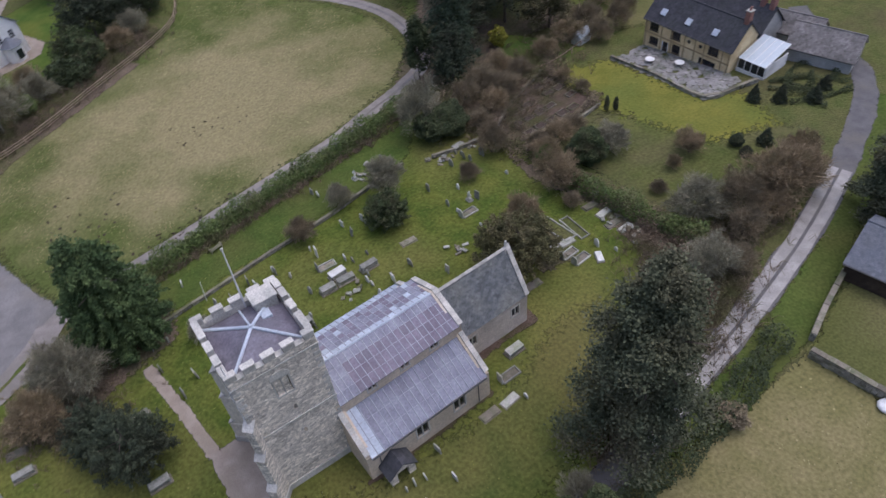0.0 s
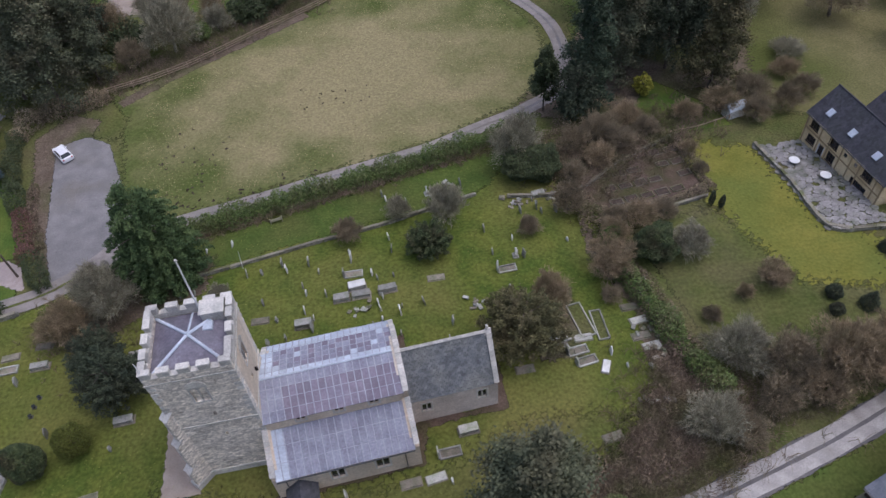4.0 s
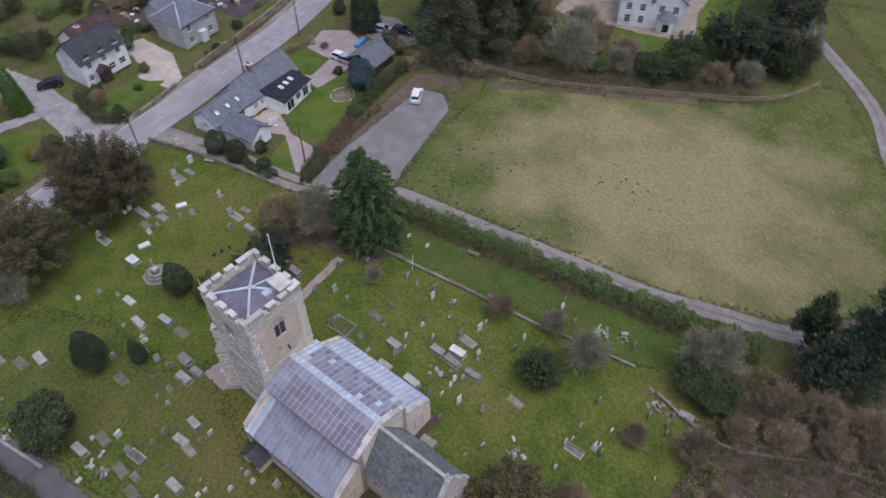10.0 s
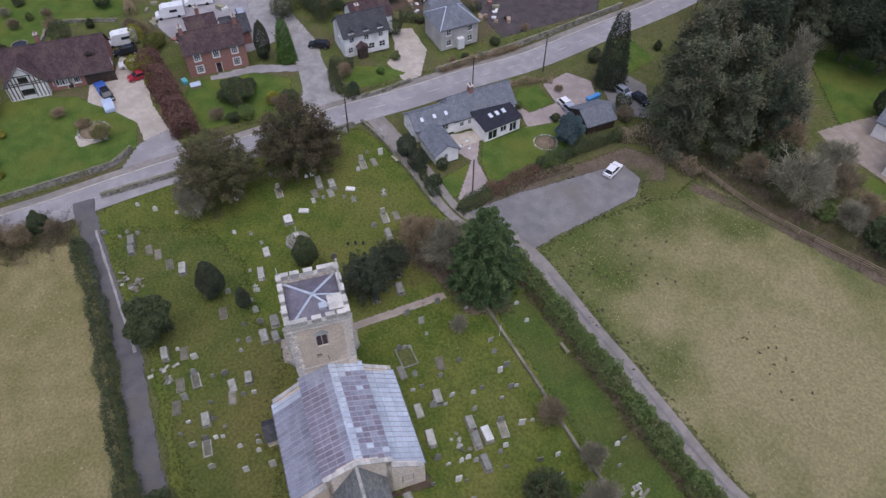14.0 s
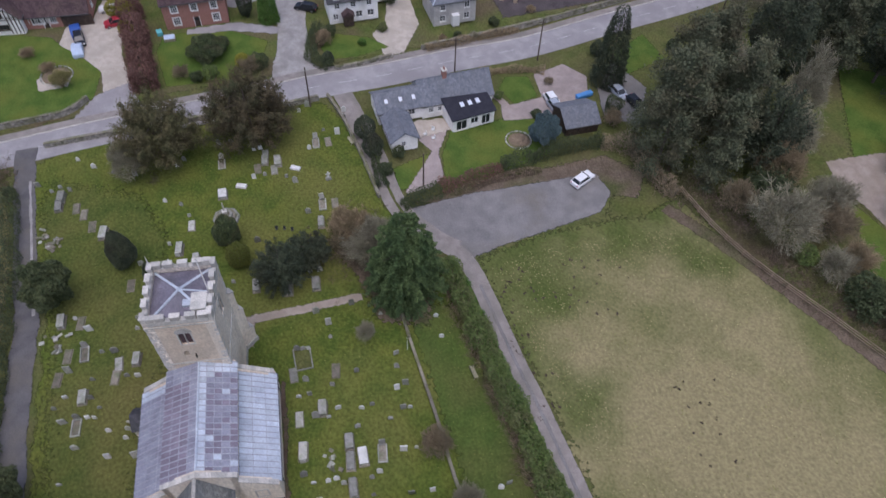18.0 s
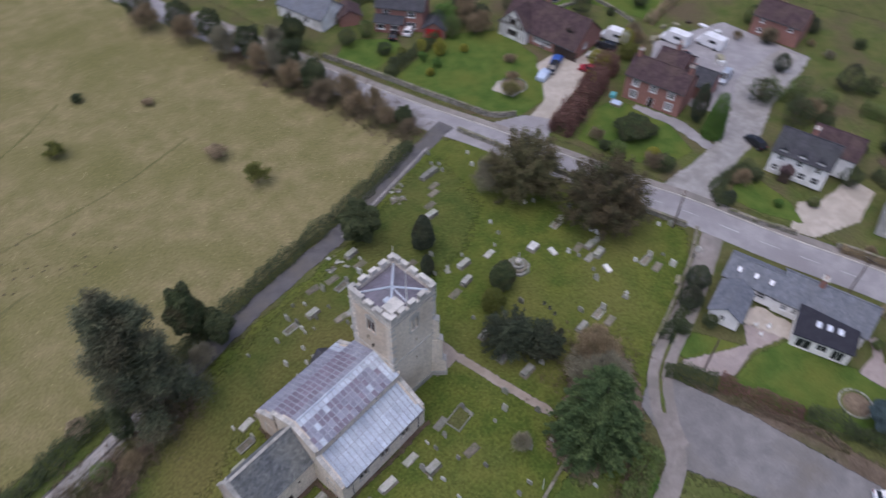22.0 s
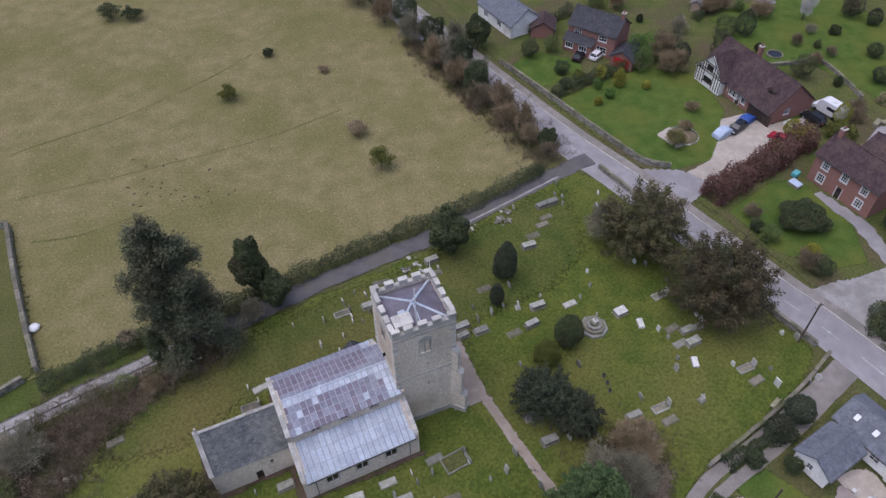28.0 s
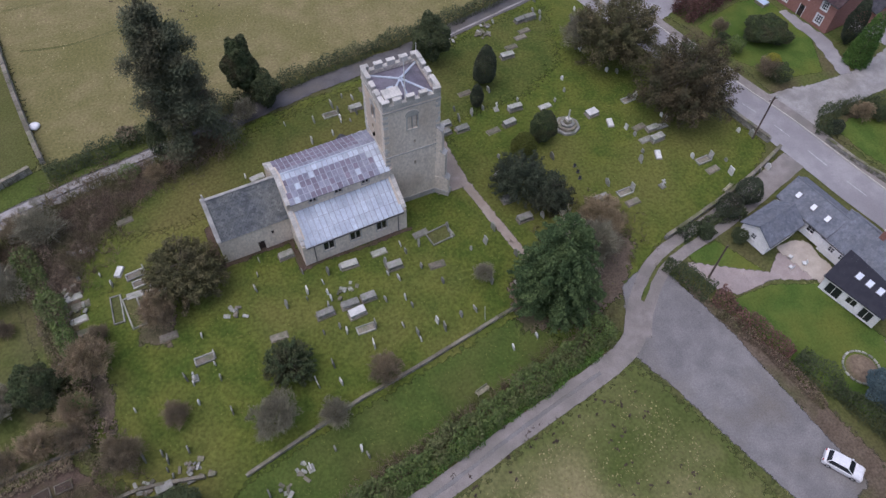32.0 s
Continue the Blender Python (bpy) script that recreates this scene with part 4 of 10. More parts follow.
tower = thing("church_tower", 0, 0, 2.0, "square rubble-stone church tower with battlements and a lead cap", "church tower")
TX, TY, TH = 3.55, 3.4, 16.7
SIDES = {
    "south": (pose(-TX, -TY, 0), 2 * TX, "rubble", "grey coursed rubble south wall"),
    "north": (pose(TX, TY, 0, 0, 0, 180), 2 * TX, "render", "pale limewashed north wall"),
    "east": (pose(TX, -TY + 0.9, 0, 0, 0, 90), 2 * TY - 1.8, "tanstone", "tan rendered east wall"),
    "west": (pose(-TX, TY - 0.9, 0, 0, 0, -90), 2 * TY - 1.8, "rubble", "grey rubble west wall"),
}
for side, (m, length, mat, lab) in SIDES.items():
    c = length / 2
    holes = [(c - 0.62, c + 0.62, 12.9, 14.9)]
    if side in ("south", "north"):
        holes += [(c + 0.1, c + 0.38, 10.4, 11.0), (c + 0.1, c + 0.38, 6.7, 7.3)]
    if side == "east":
        holes += [(c - 0.9, c - 0.35, 10.7, 11.5)]
    if side == "west":
        holes += [(c - 0.8, c + 0.8, 0.05, 2.6), (c - 0.9, c + 0.9, 4.2, 7.2)]
    wall = part("wall", wall_panel(length, TH, 0.9, holes), M[mat], tower, lab, m)
    win = window_two_light(tower, c, 12.9, 1.24, 2.0, 0.9, m, label="weathered two-light belfry window", pane={"south": "rubble", "north": "render"}.get(side, "plaintile"))
    for k in range(7 if side in ("east", "west") else 0):
        part("louvre", box(c - 0.58, c + 0.58, 0.2, 0.4, 13.0 + 0.27 * k, 13.04 + 0.27 * k), M["stonetile"], win)
    hood = bmesh.new()
    bmesh.ops.create_cone(hood, cap_ends=True, segments=12, radius1=0.9, radius2=0.9, depth=0.14, matrix=Matrix.Translation((c, -0.01, 15.0)) @ Matrix.Rotation(radians(90), 4, "X"))
    bmesh.ops.bisect_plane(hood, geom=hood.verts[:] + hood.edges[:] + hood.faces[:], plane_co=(0, 0, 15.1), plane_no=(0, 0, -1), clear_outer=True)
    part("hood", hood, M["coping"], win)
    for a, b, z0, z1 in [(h[0], h[1], h[2], h[3]) for h in holes[1:]]:
        part("slit", box(a + 0.002, b - 0.002, 0.3, 0.36, z0 + 0.002, z1 - 0.002), M["dark" if side != "west" else "timber"], tower, "dark recessed opening")
    for z in (9.15, 16.35):
        if side in ("south", "north"):
            part("string_course", box(-0.1, length + 0.1, -0.1, 0.0, z, z + 0.18, 0.03), M["coping"], tower, "weathered stone string course", m)
        else:
            part("string_course", box(-0.9, length + 0.9, -0.1, 0.0, z, z + 0.18, 0.03), M["coping"], tower, "weathered stone string course", m)
    part("plinth", box(-0.12 if side in ("south", "north") else -0.9, length + (0.12 if side in ("south", "north") else 0.9), -0.14, 0.0, 0, 0.9, 0.05), M["coping"], tower, "sloping stone plinth", m)
    # parapet with merlons
    full = 2 * TX if side in ("south", "north") else 2 * TY
    pm = m if side in ("south", "north") else m @ Matrix.Translation((-0.9, 0, 0))
    inset = 0.0 if side in ("south", "north") else 0.42
    par = part("parapet", box(inset, full - inset, -0.06, 0.4, TH + 0.003, TH + 0.62, 0.03), M["rubble" if side in ("south", "west") else "coping"], tower, "weathered stone parapet", pm)
    n = 5
    pitch = (full - 0.0) / (n - 0.5)
    for k in range(n):
        w = 0.95 if 0 < k < n - 1 else 0.85
        x = max(inset, k * pitch - (0 if k == 0 else 0.2)) if k < n - 1 else full - w - inset
        part("merlon", box(x, x + w, -0.07, 0.41, TH + 0.62, TH + 1.2 + rng.uniform(-0.06, 0.05), 0.035), M["coping"], par)
        part("cap_stone", box(x - 0.05, x + w + 0.05, -0.12, 0.46, TH + 1.26, TH + 1.38, 0.03), M["quoin"], par)
    for k in range(n - 1):
        x0 = k * pitch + 0.72
        part("crenel_sill", box(x0, x0 + pitch - 0.95, -0.1, 0.44, TH + 0.625, TH + 0.7, 0.02), M["quoin"], par)
# dressed corner stones
qm = box(-0.001, 0.62, -0.03, 0.3, 0, 0.36, 0.02)
qme = bpy.data.meshes.new("quoin_long")
qm.to_mesh(qme)
qm.free()
qme.materials.append(M["quoin"])
for cx, cy, r in ((-TX, -TY, 0), (TX, -TY, 90), (TX, TY, 180), (-TX, TY, -90)):
    for k in range(40):
        z = 0.95 + k * 0.395
        if z > 16.0:
            break
        long = k % 2
        m = pose(cx, cy, z, 0, 0, r) @ (Matrix.Identity(4) if long else pose(0, 0, 0, 0, 0, 90) @ Matrix.Scale(-1, 4, (0, 1, 0)))
        if rng.random() < 0.72:
            part("quoin", qme, None, tower, "", m @ pose(-0.035, rng.uniform(-0.015, 0.01), 0))
# lead cap
cap_z, eave_z = TH + 1.0, TH + 0.12
ex, ey = TX - 0.5, TY - 0.5
corners = [(-ex, -ey), (ex, -ey), (ex, ey), (-ex, ey)]
for k in range(4):
    a, b = corners[k], corners[(k + 1) % 4]
    bm = bmesh.new()
    bm.faces.new([bm.verts.new(v) for v in ((*a, eave_z), (*b, eave_z), (0, 0, cap_z))])
    r = bmesh.ops.extrude_face_region(bm, geom=bm.faces[:])
    for v in r["geom"]:
        if isinstance(v, bmesh.types.BMVert):
            v.co.z -= 0.12
    part("roof_slope", bm, M["caplead"], tower, "patched lead slope of the low tower cap")
for k in range(4):
    part("hip_roll", tube((*corners[k], eave_z + 0.04), (0, 0, cap_z + 0.04), 0.14, 0.14, 8), M["palelead"], tower)
for a in ((0, ey), (-ex, 0), (0, -ey), (ex, 0)):
    if a[1] > 0:
        part("hip_roll", tube((*a, eave_z + 0.02), (0, 0, cap_z + 0.02), 0.09, 0.09, 8), M["palelead"], tower)
part("finial", tube((0, 0, cap_z - 0.05), (0, 0, cap_z + 0.3), 0.22, 0.12, 8), M["palelead"], tower)
part("gutter", box(-TX + 0.42, TX - 0.42, -TY + 0.42, TY - 0.42, TH - 0.3, TH + 0.02), M["caplead"], tower, "dark lead gutter behind the parapet")
# stair head, pole and vane
part("stair_head", box(1.0, 2.9, 1.5, 2.9, TH - 0.1, TH + 1.35, 0.06), M["coping"], tower, "pale stone stair-head housing on the tower roof")
part("stair_cap", box(0.9, 3.0, 1.4, 3.0, TH + 1.352, TH + 1.5, 0.05), M["quoin"], tower)
part("hatch", box(1.1, 1.9, 0.4, 1.3, TH + 0.2, TH + 0.75, 0.04), M["palelead"], tower, "lead-covered roof hatch")
pole = part("flagpole", tube((0.6, 3.0, TH - 0.2), (0.72, 3.05, 23.2), 0.085, 0.05, 8), M["whitepaint"], tower, "white painted flagpole")
part("truck", tube((0.72, 3.05, 23.2), (0.72, 3.05, 23.36), 0.12, 0.1, 8), M["quoin"], pole)
part("lightning_rod", tube((-3.3, -3.2, TH + 0.9), (-3.35, -3.25, TH + 2.7), 0.045, 0.03, 6), M["whitepaint"], tower, "thin pale metal rod")
# diagonal buttresses
for sx, sy, r in ((-1, -1, -135), (-1, 1, 135)):
    bt = part("buttress", box(-0.1, 1.75, -0.45, 0.45, 0, 3.2, 0.05), M["rubble" if sy < 0 else "render"], tower, "stepped diagonal stone buttress", pose(sx * (TX - 0.25), sy * (TY - 0.25), 0, 0, 0, r))
    part("buttress_stage", box(-0.1, 1.25, -0.42, 0.42, 3.2, 7.6, 0.05), M["rubble" if sy < 0 else "render"], bt)
    part("buttress_stage", box(-0.1, 0.8, -0.38, 0.38, 7.6, 11.5, 0.05), M["rubble" if sy < 0 else "render"], bt)
    for x0, x1, z in ((1.2, 1.8, 3.2), (0.75, 1.3, 7.6), (0.2, 0.85, 11.5)):
        part("weathering", slab((x1, -0.47, z), (x1, 0.47, z), (x0 - 0.2, 0.47, z + 0.6), (x0 - 0.2, -0.47, z + 0.6), 0.1), M["quoin"], bt)
    part("plinth", box(0.0, 1.9, -0.55, 0.55, 0, 0.9, 0.06), M["coping"], bt)

nave = thing("church_nave", 0, 0, CH, "stone nave and aisles with weathered lead roofs", "church nave")
NX0, NX1, AY0, AY1, CY = 3.0, 16.6, -7.3, 7.3, 3.55
AE, AT, NE, NR = 3.75, 6.05, 7.55, 9.05
L = NX1 - NX0
mS = pose(NX0, AY0, 0)
hs = [(8.81 - NX0 - 0.62, 8.81 - NX0 + 0.62, 1.45, 3.05), (13.03 - NX0 - 0.62, 13.03 - NX0 + 0.62, 1.45, 3.05), (5.3 - NX0 - 0.6, 5.3 - NX0 + 0.6, 0.02, 1.9)]
part("wall", wall_panel(L, AE, 0.7, hs), M["tanstone"], nave, "cream stone south aisle wall", mS)
for h in hs[:2]:
    window_two_light(nave, (h[0] + h[1]) / 2, h[2], 1.24, 1.6, 0.7, mS)
part("door", box(5.3 - NX0 - 0.59, 5.3 - NX0 + 0.59, 0.3, 0.38, 0.03, 1.89), M["timber"], nave, "dark oak south door", mS)
mN = pose(NX1, AY1, 0, 0, 0, 180)
hn = [(NX1 - x - 0.66, NX1 - x + 0.66, 1.6, 3.25) for x in (6.38, 9.88, 13.34)]
part("wall", wall_panel(L, AE, 0.7, hn), M["render"], nave, "cream limewashed north aisle wall", mN)
for h in hn:
    window_two_light(nave, (h[0] + h[1]) / 2, h[2], 1.32, 1.65, 0.7, mN)
for sgn, mat in ((-1, "tanstone"), (1, "render")):
    m = pose(NX0, -CY, 0) if sgn < 0 else pose(NX1, CY, 0, 0, 0, 180)
    cs = [(x - NX0 if sgn < 0 else NX1 - x) for x in (6.65, 10.15, 13.4)]
    holes = [(c - 0.42, c + 0.42, 6.62, 7.28) for c in cs]
    part("clerestory_wall", wall_panel(L, NE, 0.6, holes), M[mat], nave, "cream stone clerestory wall", m)
    for c in cs:
        window_two_light(nave, c, 6.62, 0.84, 0.66, 0.6, m, head=False, label="small square-headed clerestory window")
# end walls of the aisles: a sloping top
for x, t in ((NX0, 0.7), (NX1 - 0.7, 0.7)):
    for sgn in (-1, 1):
        y_out, y_in = (AY0 if sgn < 0 else AY1), sgn * CY
        bm = bmesh.new()
        f = [(y_out - sgn * 0.7, 0), (y_in, 0), (y_in, AT + 0.25), (y_out - sgn * 0.7, AE + 0.55)]
        vs = [bm.verts.new((x, y, z)) for y, z in f]
        ws = [bm.verts.new((x + t, y, z)) for y, z in f]
        bm.faces.new(vs)
        bm.faces.new(ws[::-1])
        for k in range(4):
            bm.faces.new((vs[k], ws[k], ws[(k + 1) % 4], vs[(k + 1) % 4]))
        bmesh.ops.recalc_face_normals(bm, faces=bm.faces[:])
        part("end_wall", bm, M["tanstone" if sgn < 0 else "render"], nave, "cream stone end wall of an aisle")
        if x > NX0:
            wm = pose(NX1, sgn * 5.3, 0, 0, 0, 90)
            window_two_light(nave, 0, 1.5, 1.1, 1.6, 0.7, wm)
        # coping stones up the slope
        for k in range(8):
            xc = x - 0.06 if x == NX0 else x + t - 0.46
            a = Vector((xc, y_out - sgn * 0.05, AE + 0.28)).lerp(Vector((xc, y_in, AT + 0.3)), k / 8)
            b = Vector((xc, y_out - sgn * 0.05, AE + 0.28)).lerp(Vector((xc, y_in, AT + 0.3)), (k + 0.95) / 8)
            w = Vector((0.52, 0, 0))
            q = (a, a + w, b + w, b) if sgn < 0 else (b, b + w, a + w, a)
            q = [Vector((v.x, v.y, v.z + rng.uniform(0.1, 0.16))) for v in q]
            part("coping_stone", slab(*q, 0.16), M["quoin"], nave)
# east gable of the nave and its coping
gable = wall_panel(2 * CY, NE + 0.1, 0.7, (), (CY, NR + 0.2))
part("gable", gable, M["render"], nave, "stone east gable of the nave", pose(NX1, -CY, 0, 0, 0, 90))
for sgn in (-1, 1):
    for k in range(8):
        a = Vector((NX1 - 0.46, sgn * (CY + 0.2), NE + 0.22)).lerp(Vector((NX1 - 0.46, 0, NR + 0.34)), k / 8)
        b = Vector((NX1 - 0.46, sgn * (CY + 0.2), NE + 0.22)).lerp(Vector((NX1 - 0.46, 0, NR + 0.34)), (k + 0.95) / 8)
        w = Vector((0.54, 0, 0))
        q = (a, a + w, b + w, b) if sgn < 0 else (b, b + w, a + w, a)
        part("coping_stone", slab(*[v + Vector((0, 0, rng.uniform(0, 0.05))) for v in q], 0.16), M["quoin"], nave)
# lead roofs: sheets between rolls
def lead_roof(parent, x0, x1, ye, ze, yr, zr, bays, rows, pick):
    e, r = Vector((0, ye, ze)), Vector((0, yr, zr))
    slope = (r - e).length
    up = (r - e).normalized()
    nrm = Vector((1, 0, 0)).cross(up)
    if nrm.z < 0:
        nrm = -nrm
    w = (x1 - x0) / bays
    part("roof_deck", slab(*((Vector((x0, ye, ze)), Vector((x1, ye, ze)), Vector((x1, yr, zr)), Vector((x0, yr, zr))) if yr > ye else (Vector((x0, yr, zr)), Vector((x1, yr, zr)), Vector((x1, ye, ze)), Vector((x0, ye, ze)))), 0.14), M["lead"], parent, "boarded deck under the lead")
    meshes = {}
    basis = Matrix((Vector((1, 0, 0)), up, nrm)).transposed().to_4x4()
    if basis.determinant() < 0:
        basis = Matrix((Vector((-1, 0, 0)), up, nrm)).transposed().to_4x4()
    for i in range(bays):
        for k in range(rows):
            mat = pick(i / bays, k, rows)
            if mat not in meshes:
                bm = box(-w / 2 + 0.02, w / 2 - 0.02, 0.0, slope / rows - 0.015, 0.006, 0.03)
                me = bpy.data.meshes.new("lead_sheet")
                bm.to_mesh(me)
                bm.free()
                me.materials.append(M[mat])
                meshes[mat] = me
            pos = Vector((x0 + (i + 0.5) * w, ye, ze)) + up * (k * slope / rows) + nrm * (0.012 * (1 + (k % 2)))
            part("lead_sheet", meshes[mat], None, parent, "", Matrix.Translation(pos) @ basis)
    bm = tube((0, -0.03, 0.05), (0, slope - 0.02, 0.05), 0.055, 0.055, 6)
    me = bpy.data.meshes.new("lead_roll")
    bm.to_mesh(me)
    bm.free()
    me.materials.append(M["leadroll"])
    for i in range(bays + 1):
        part("lead_roll", me, None, parent, "", Matrix.Translation((x0 + i * w, ye, ze)) @ basis)
    for k in range(1, rows):
        p = Vector((0, ye, ze)) + up * (k * slope / rows) + nrm * 0.035
        part("lead_drip", tube((x0, p.y, p.z), (x1, p.y, p.z), 0.036, 0.036, 6), M["leadroll"], parent)


rl = random.Random(3)
rx0, rx1 = NX0 + 0.42, NX1 - 0.44
# sheet tone set slope by slope: north aisle palest, nave south mostly purple
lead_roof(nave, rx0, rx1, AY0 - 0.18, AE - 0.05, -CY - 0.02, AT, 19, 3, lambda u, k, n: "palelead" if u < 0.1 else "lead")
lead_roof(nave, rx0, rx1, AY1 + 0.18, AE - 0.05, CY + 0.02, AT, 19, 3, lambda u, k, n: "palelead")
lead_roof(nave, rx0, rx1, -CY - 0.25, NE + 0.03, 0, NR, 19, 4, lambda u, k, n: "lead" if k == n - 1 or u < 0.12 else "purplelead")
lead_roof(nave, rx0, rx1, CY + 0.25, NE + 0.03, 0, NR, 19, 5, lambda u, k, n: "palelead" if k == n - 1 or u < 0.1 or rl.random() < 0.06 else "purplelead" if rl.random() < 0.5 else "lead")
part("ridge_roll", tube((rx0, 0, NR + 0.05), (rx1, 0, NR + 0.05), 0.13, 0.13, 8), M["palelead"], nave)
for yy in (AY0 - 0.24, AY1 + 0.24):
    part("eaves_gutter", box(rx0, rx1, yy - 0.07, yy + 0.07, AE - 0.24, AE - 0.1, 0.02), M["iron"], nave, "grey eaves gutter")
for x in (4.2, 15.2):
    part("downpipe", tube((x, AY0 - 0.1, 0.1), (x, AY0 - 0.1, AE - 0.2), 0.05, 0.05, 6), M["iron"], nave)
    part("downpipe", tube((x, AY1 + 0.1, 0.1), (x, AY1 + 0.1, AE - 0.2), 0.05, 0.05, 6), M["iron"], nave)

chancel = thing("church_chancel", 0, 0, CH, "low limewashed chancel with a steep slate roof", "chancel")
KX0, KX1, KY0, KY1, KE, KR = 16.62, 25.3, -2.95, 2.65, 4.5, 9.1
KC = (KY0 + KY1) / 2
mKS, mKN, mKE = pose(KX0, KY0, 0), pose(KX1, KY1, 0, 0, 0, 180), pose(KX1, KY0 + 0.6, 0, 0, 0, 90)
ks = [(x - KX0 - 0.45, x - KX0 + 0.45, z, z + 1.3) for x, z in ((18.15, 2.0), (23.7, 2.15))]
part("wall", wall_panel(KX1 - KX0, KE, 0.6, ks), M["pinkrender"], chancel, "pinkish limewashed south wall", mKS)
for h in ks:
    window_two_light(chancel, (h[0] + h[1]) / 2, h[2], 0.9, 1.3, 0.6, mKS)
kn = [(KX1 - 20.5 - 0.4, KX1 - 20.5 + 0.4, 0.05, 1.75), (KX1 - 18.85 - 0.16, KX1 - 18.85 + 0.16, 2.3, 3.0)]
part("wall", wall_panel(KX1 - KX0, KE, 0.6, kn), M["render"], chancel, "cream limewashed north wall", mKN)
part("door", box(kn[0][0], kn[0][1], 0.25, 0.32, 0.05, 1.75), M["timber"], chancel, "dark plank priest's door", mKN)
part("slit", box(kn[1][0], kn[1][1], 0.2, 0.26, 2.3, 3.0), M["dark"], chancel, "dark slit window", mKN)
ke = [(KY1 - KY0 - 0.6) / 2 - 0.3]
wE = KY1 - KY0 - 1.2
part("east_gable", wall_panel(wE, KE, 0.6, [(wE / 2 - 0.9, wE / 2 + 0.9, 1.7, 4.2)]), M["pinkrender"], chancel, "limewashed east wall", mKE)
gb = wall_panel(KY1 - KY0, KE + 0.05, 0.6, [(0, KY1 - KY0, 0, KE)], ((KY1 - KY0) / 2, KR + 0.05))
part("gable", gb, M["pinkrender"], chancel, "limewashed east gable", pose(KX1, KY0, 0.003, 0, 0, 90))
window_two_light(chancel, wE / 2, 1.7, 1.8, 2.5, 0.6, mKE, lights=3, label="three-light stone east window")
rt = random.Random(5)
xa, xb = KX0 - 0.02, KX1 - 0.4
part("slate_covering", courses((xa, KY0 - 0.2, KE - 0.12), (xb, KY0 - 0.2, KE - 0.12), (xb, KC, KR), (xa, KC, KR), 0.38, 0.27, 0.035, M["slate"], rt), None, chancel, "lichened grey-green slates")["kind"] = "stuff"
part("slate_covering", courses((xb, KY1 + 0.2, KE - 0.12), (xa, KY1 + 0.2, KE - 0.12), (xa, KC, KR), (xb, KC, KR), 0.38, 0.27, 0.035, M["slate"], rt), None, chancel, "lichened grey-green slates")["kind"] = "stuff"
part("roof_deck", slab((xa, KY0 - 0.2, KE - 0.13), (xb, KY0 - 0.2, KE - 0.13), (xb, KC, KR - 0.01), (xa, KC, KR - 0.01), 0.12), M["darkslate"], chancel)
part("roof_deck", slab((xb, KY1 + 0.2, KE - 0.13), (xa, KY1 + 0.2, KE - 0.13), (xa, KC, KR - 0.01), (xb, KC, KR - 0.01), 0.12), M["darkslate"], chancel)
for k in range(18):
    x = xa + (xb - xa) * k / 18
    part("ridge_tile", extrude_profile([(-0.18, -0.1), (0, 0.06), (0.18, -0.1), (0.18, -0.05), (0, 0.12), (-0.18, -0.05)], 0, 0.46), M["coping"], chancel, "", Matrix.Translation((x, KC, KR + rt.uniform(0, 0.02))) @ pose(0, 0, 0, 0, 0, -90))
for sgn, ye in ((-1, KY0 - 0.25), (1, KY1 + 0.25)):
    for k in range(10):
        a = Vector((KX1 - 0.42, ye, KE + 0.05)).lerp(Vector((KX1 - 0.42, KC, KR + 0.3)), k / 10)
        b = Vector((KX1 - 0.42, ye, KE + 0.05)).lerp(Vector((KX1 - 0.42, KC, KR + 0.3)), (k + 0.95) / 10)
        w = Vector((0.5, 0, 0))
        q = (a, a + w, b + w, b) if sgn < 0 else (b, b + w, a + w, a)
        part("coping_stone", slab(*[v + Vector((0, 0, rng.uniform(0, 0.05))) for v in q], 0.18), M["quoin"], chancel)
part("gable_cross", box(KX1 - 0.4, KX1 - 0.2, KC - 0.1, KC + 0.1, KR + 0.2, KR + 0.85, 0.02), M["quoin"], chancel, "worn stone gable finial")

porch = thing("church_porch", 0, 0, CH, "small stone south porch with a slate gable roof", "porch")
PX0, PX1, PY0, PY1, PE, PR = 4.0, 6.6, -8.95, -7.06, 1.55, 2.85
part("wall", wall_panel(PX1 - PX0, PE, 0.35, [(0.7, 1.9, 0.02, 1.5)], ((PX1 - PX0) / 2, PR - 0.1)), M["rubble"], porch, "rubble porch front with a doorway", pose(PX0, PY0, 0))
part("side_wall", box(PX0, PX0 + 0.3, PY0 + 0.352, PY1, 0, PE), M["rubble"], porch)
part("side_wall", box(PX1 - 0.3, PX1, PY0 + 0.352, PY1, 0, PE), M["rubble"], porch)
pc = (PX0 + PX1) / 2
for sgn in (-1, 1):
    e = PX0 - 0.2 if sgn < 0 else PX1 + 0.2
    q = [(e, PY1, PE - 0.1), (e, PY0 - 0.2, PE - 0.1), (pc, PY0 - 0.2, PR), (pc, PY1, PR)]
    if sgn > 0:
        q = [q[1], q[0], q[3], q[2]]
    part("roof_deck", slab(*q, 0.08), M["darkslate"], porch)
    part("slate_covering", courses(*q, 0.35, 0.25, 0.03, M["darkslate"], rt), None, porch, "dark lichened porch slates")["kind"] = "stuff"

# ---- graves ----
rg = random.Random(11)


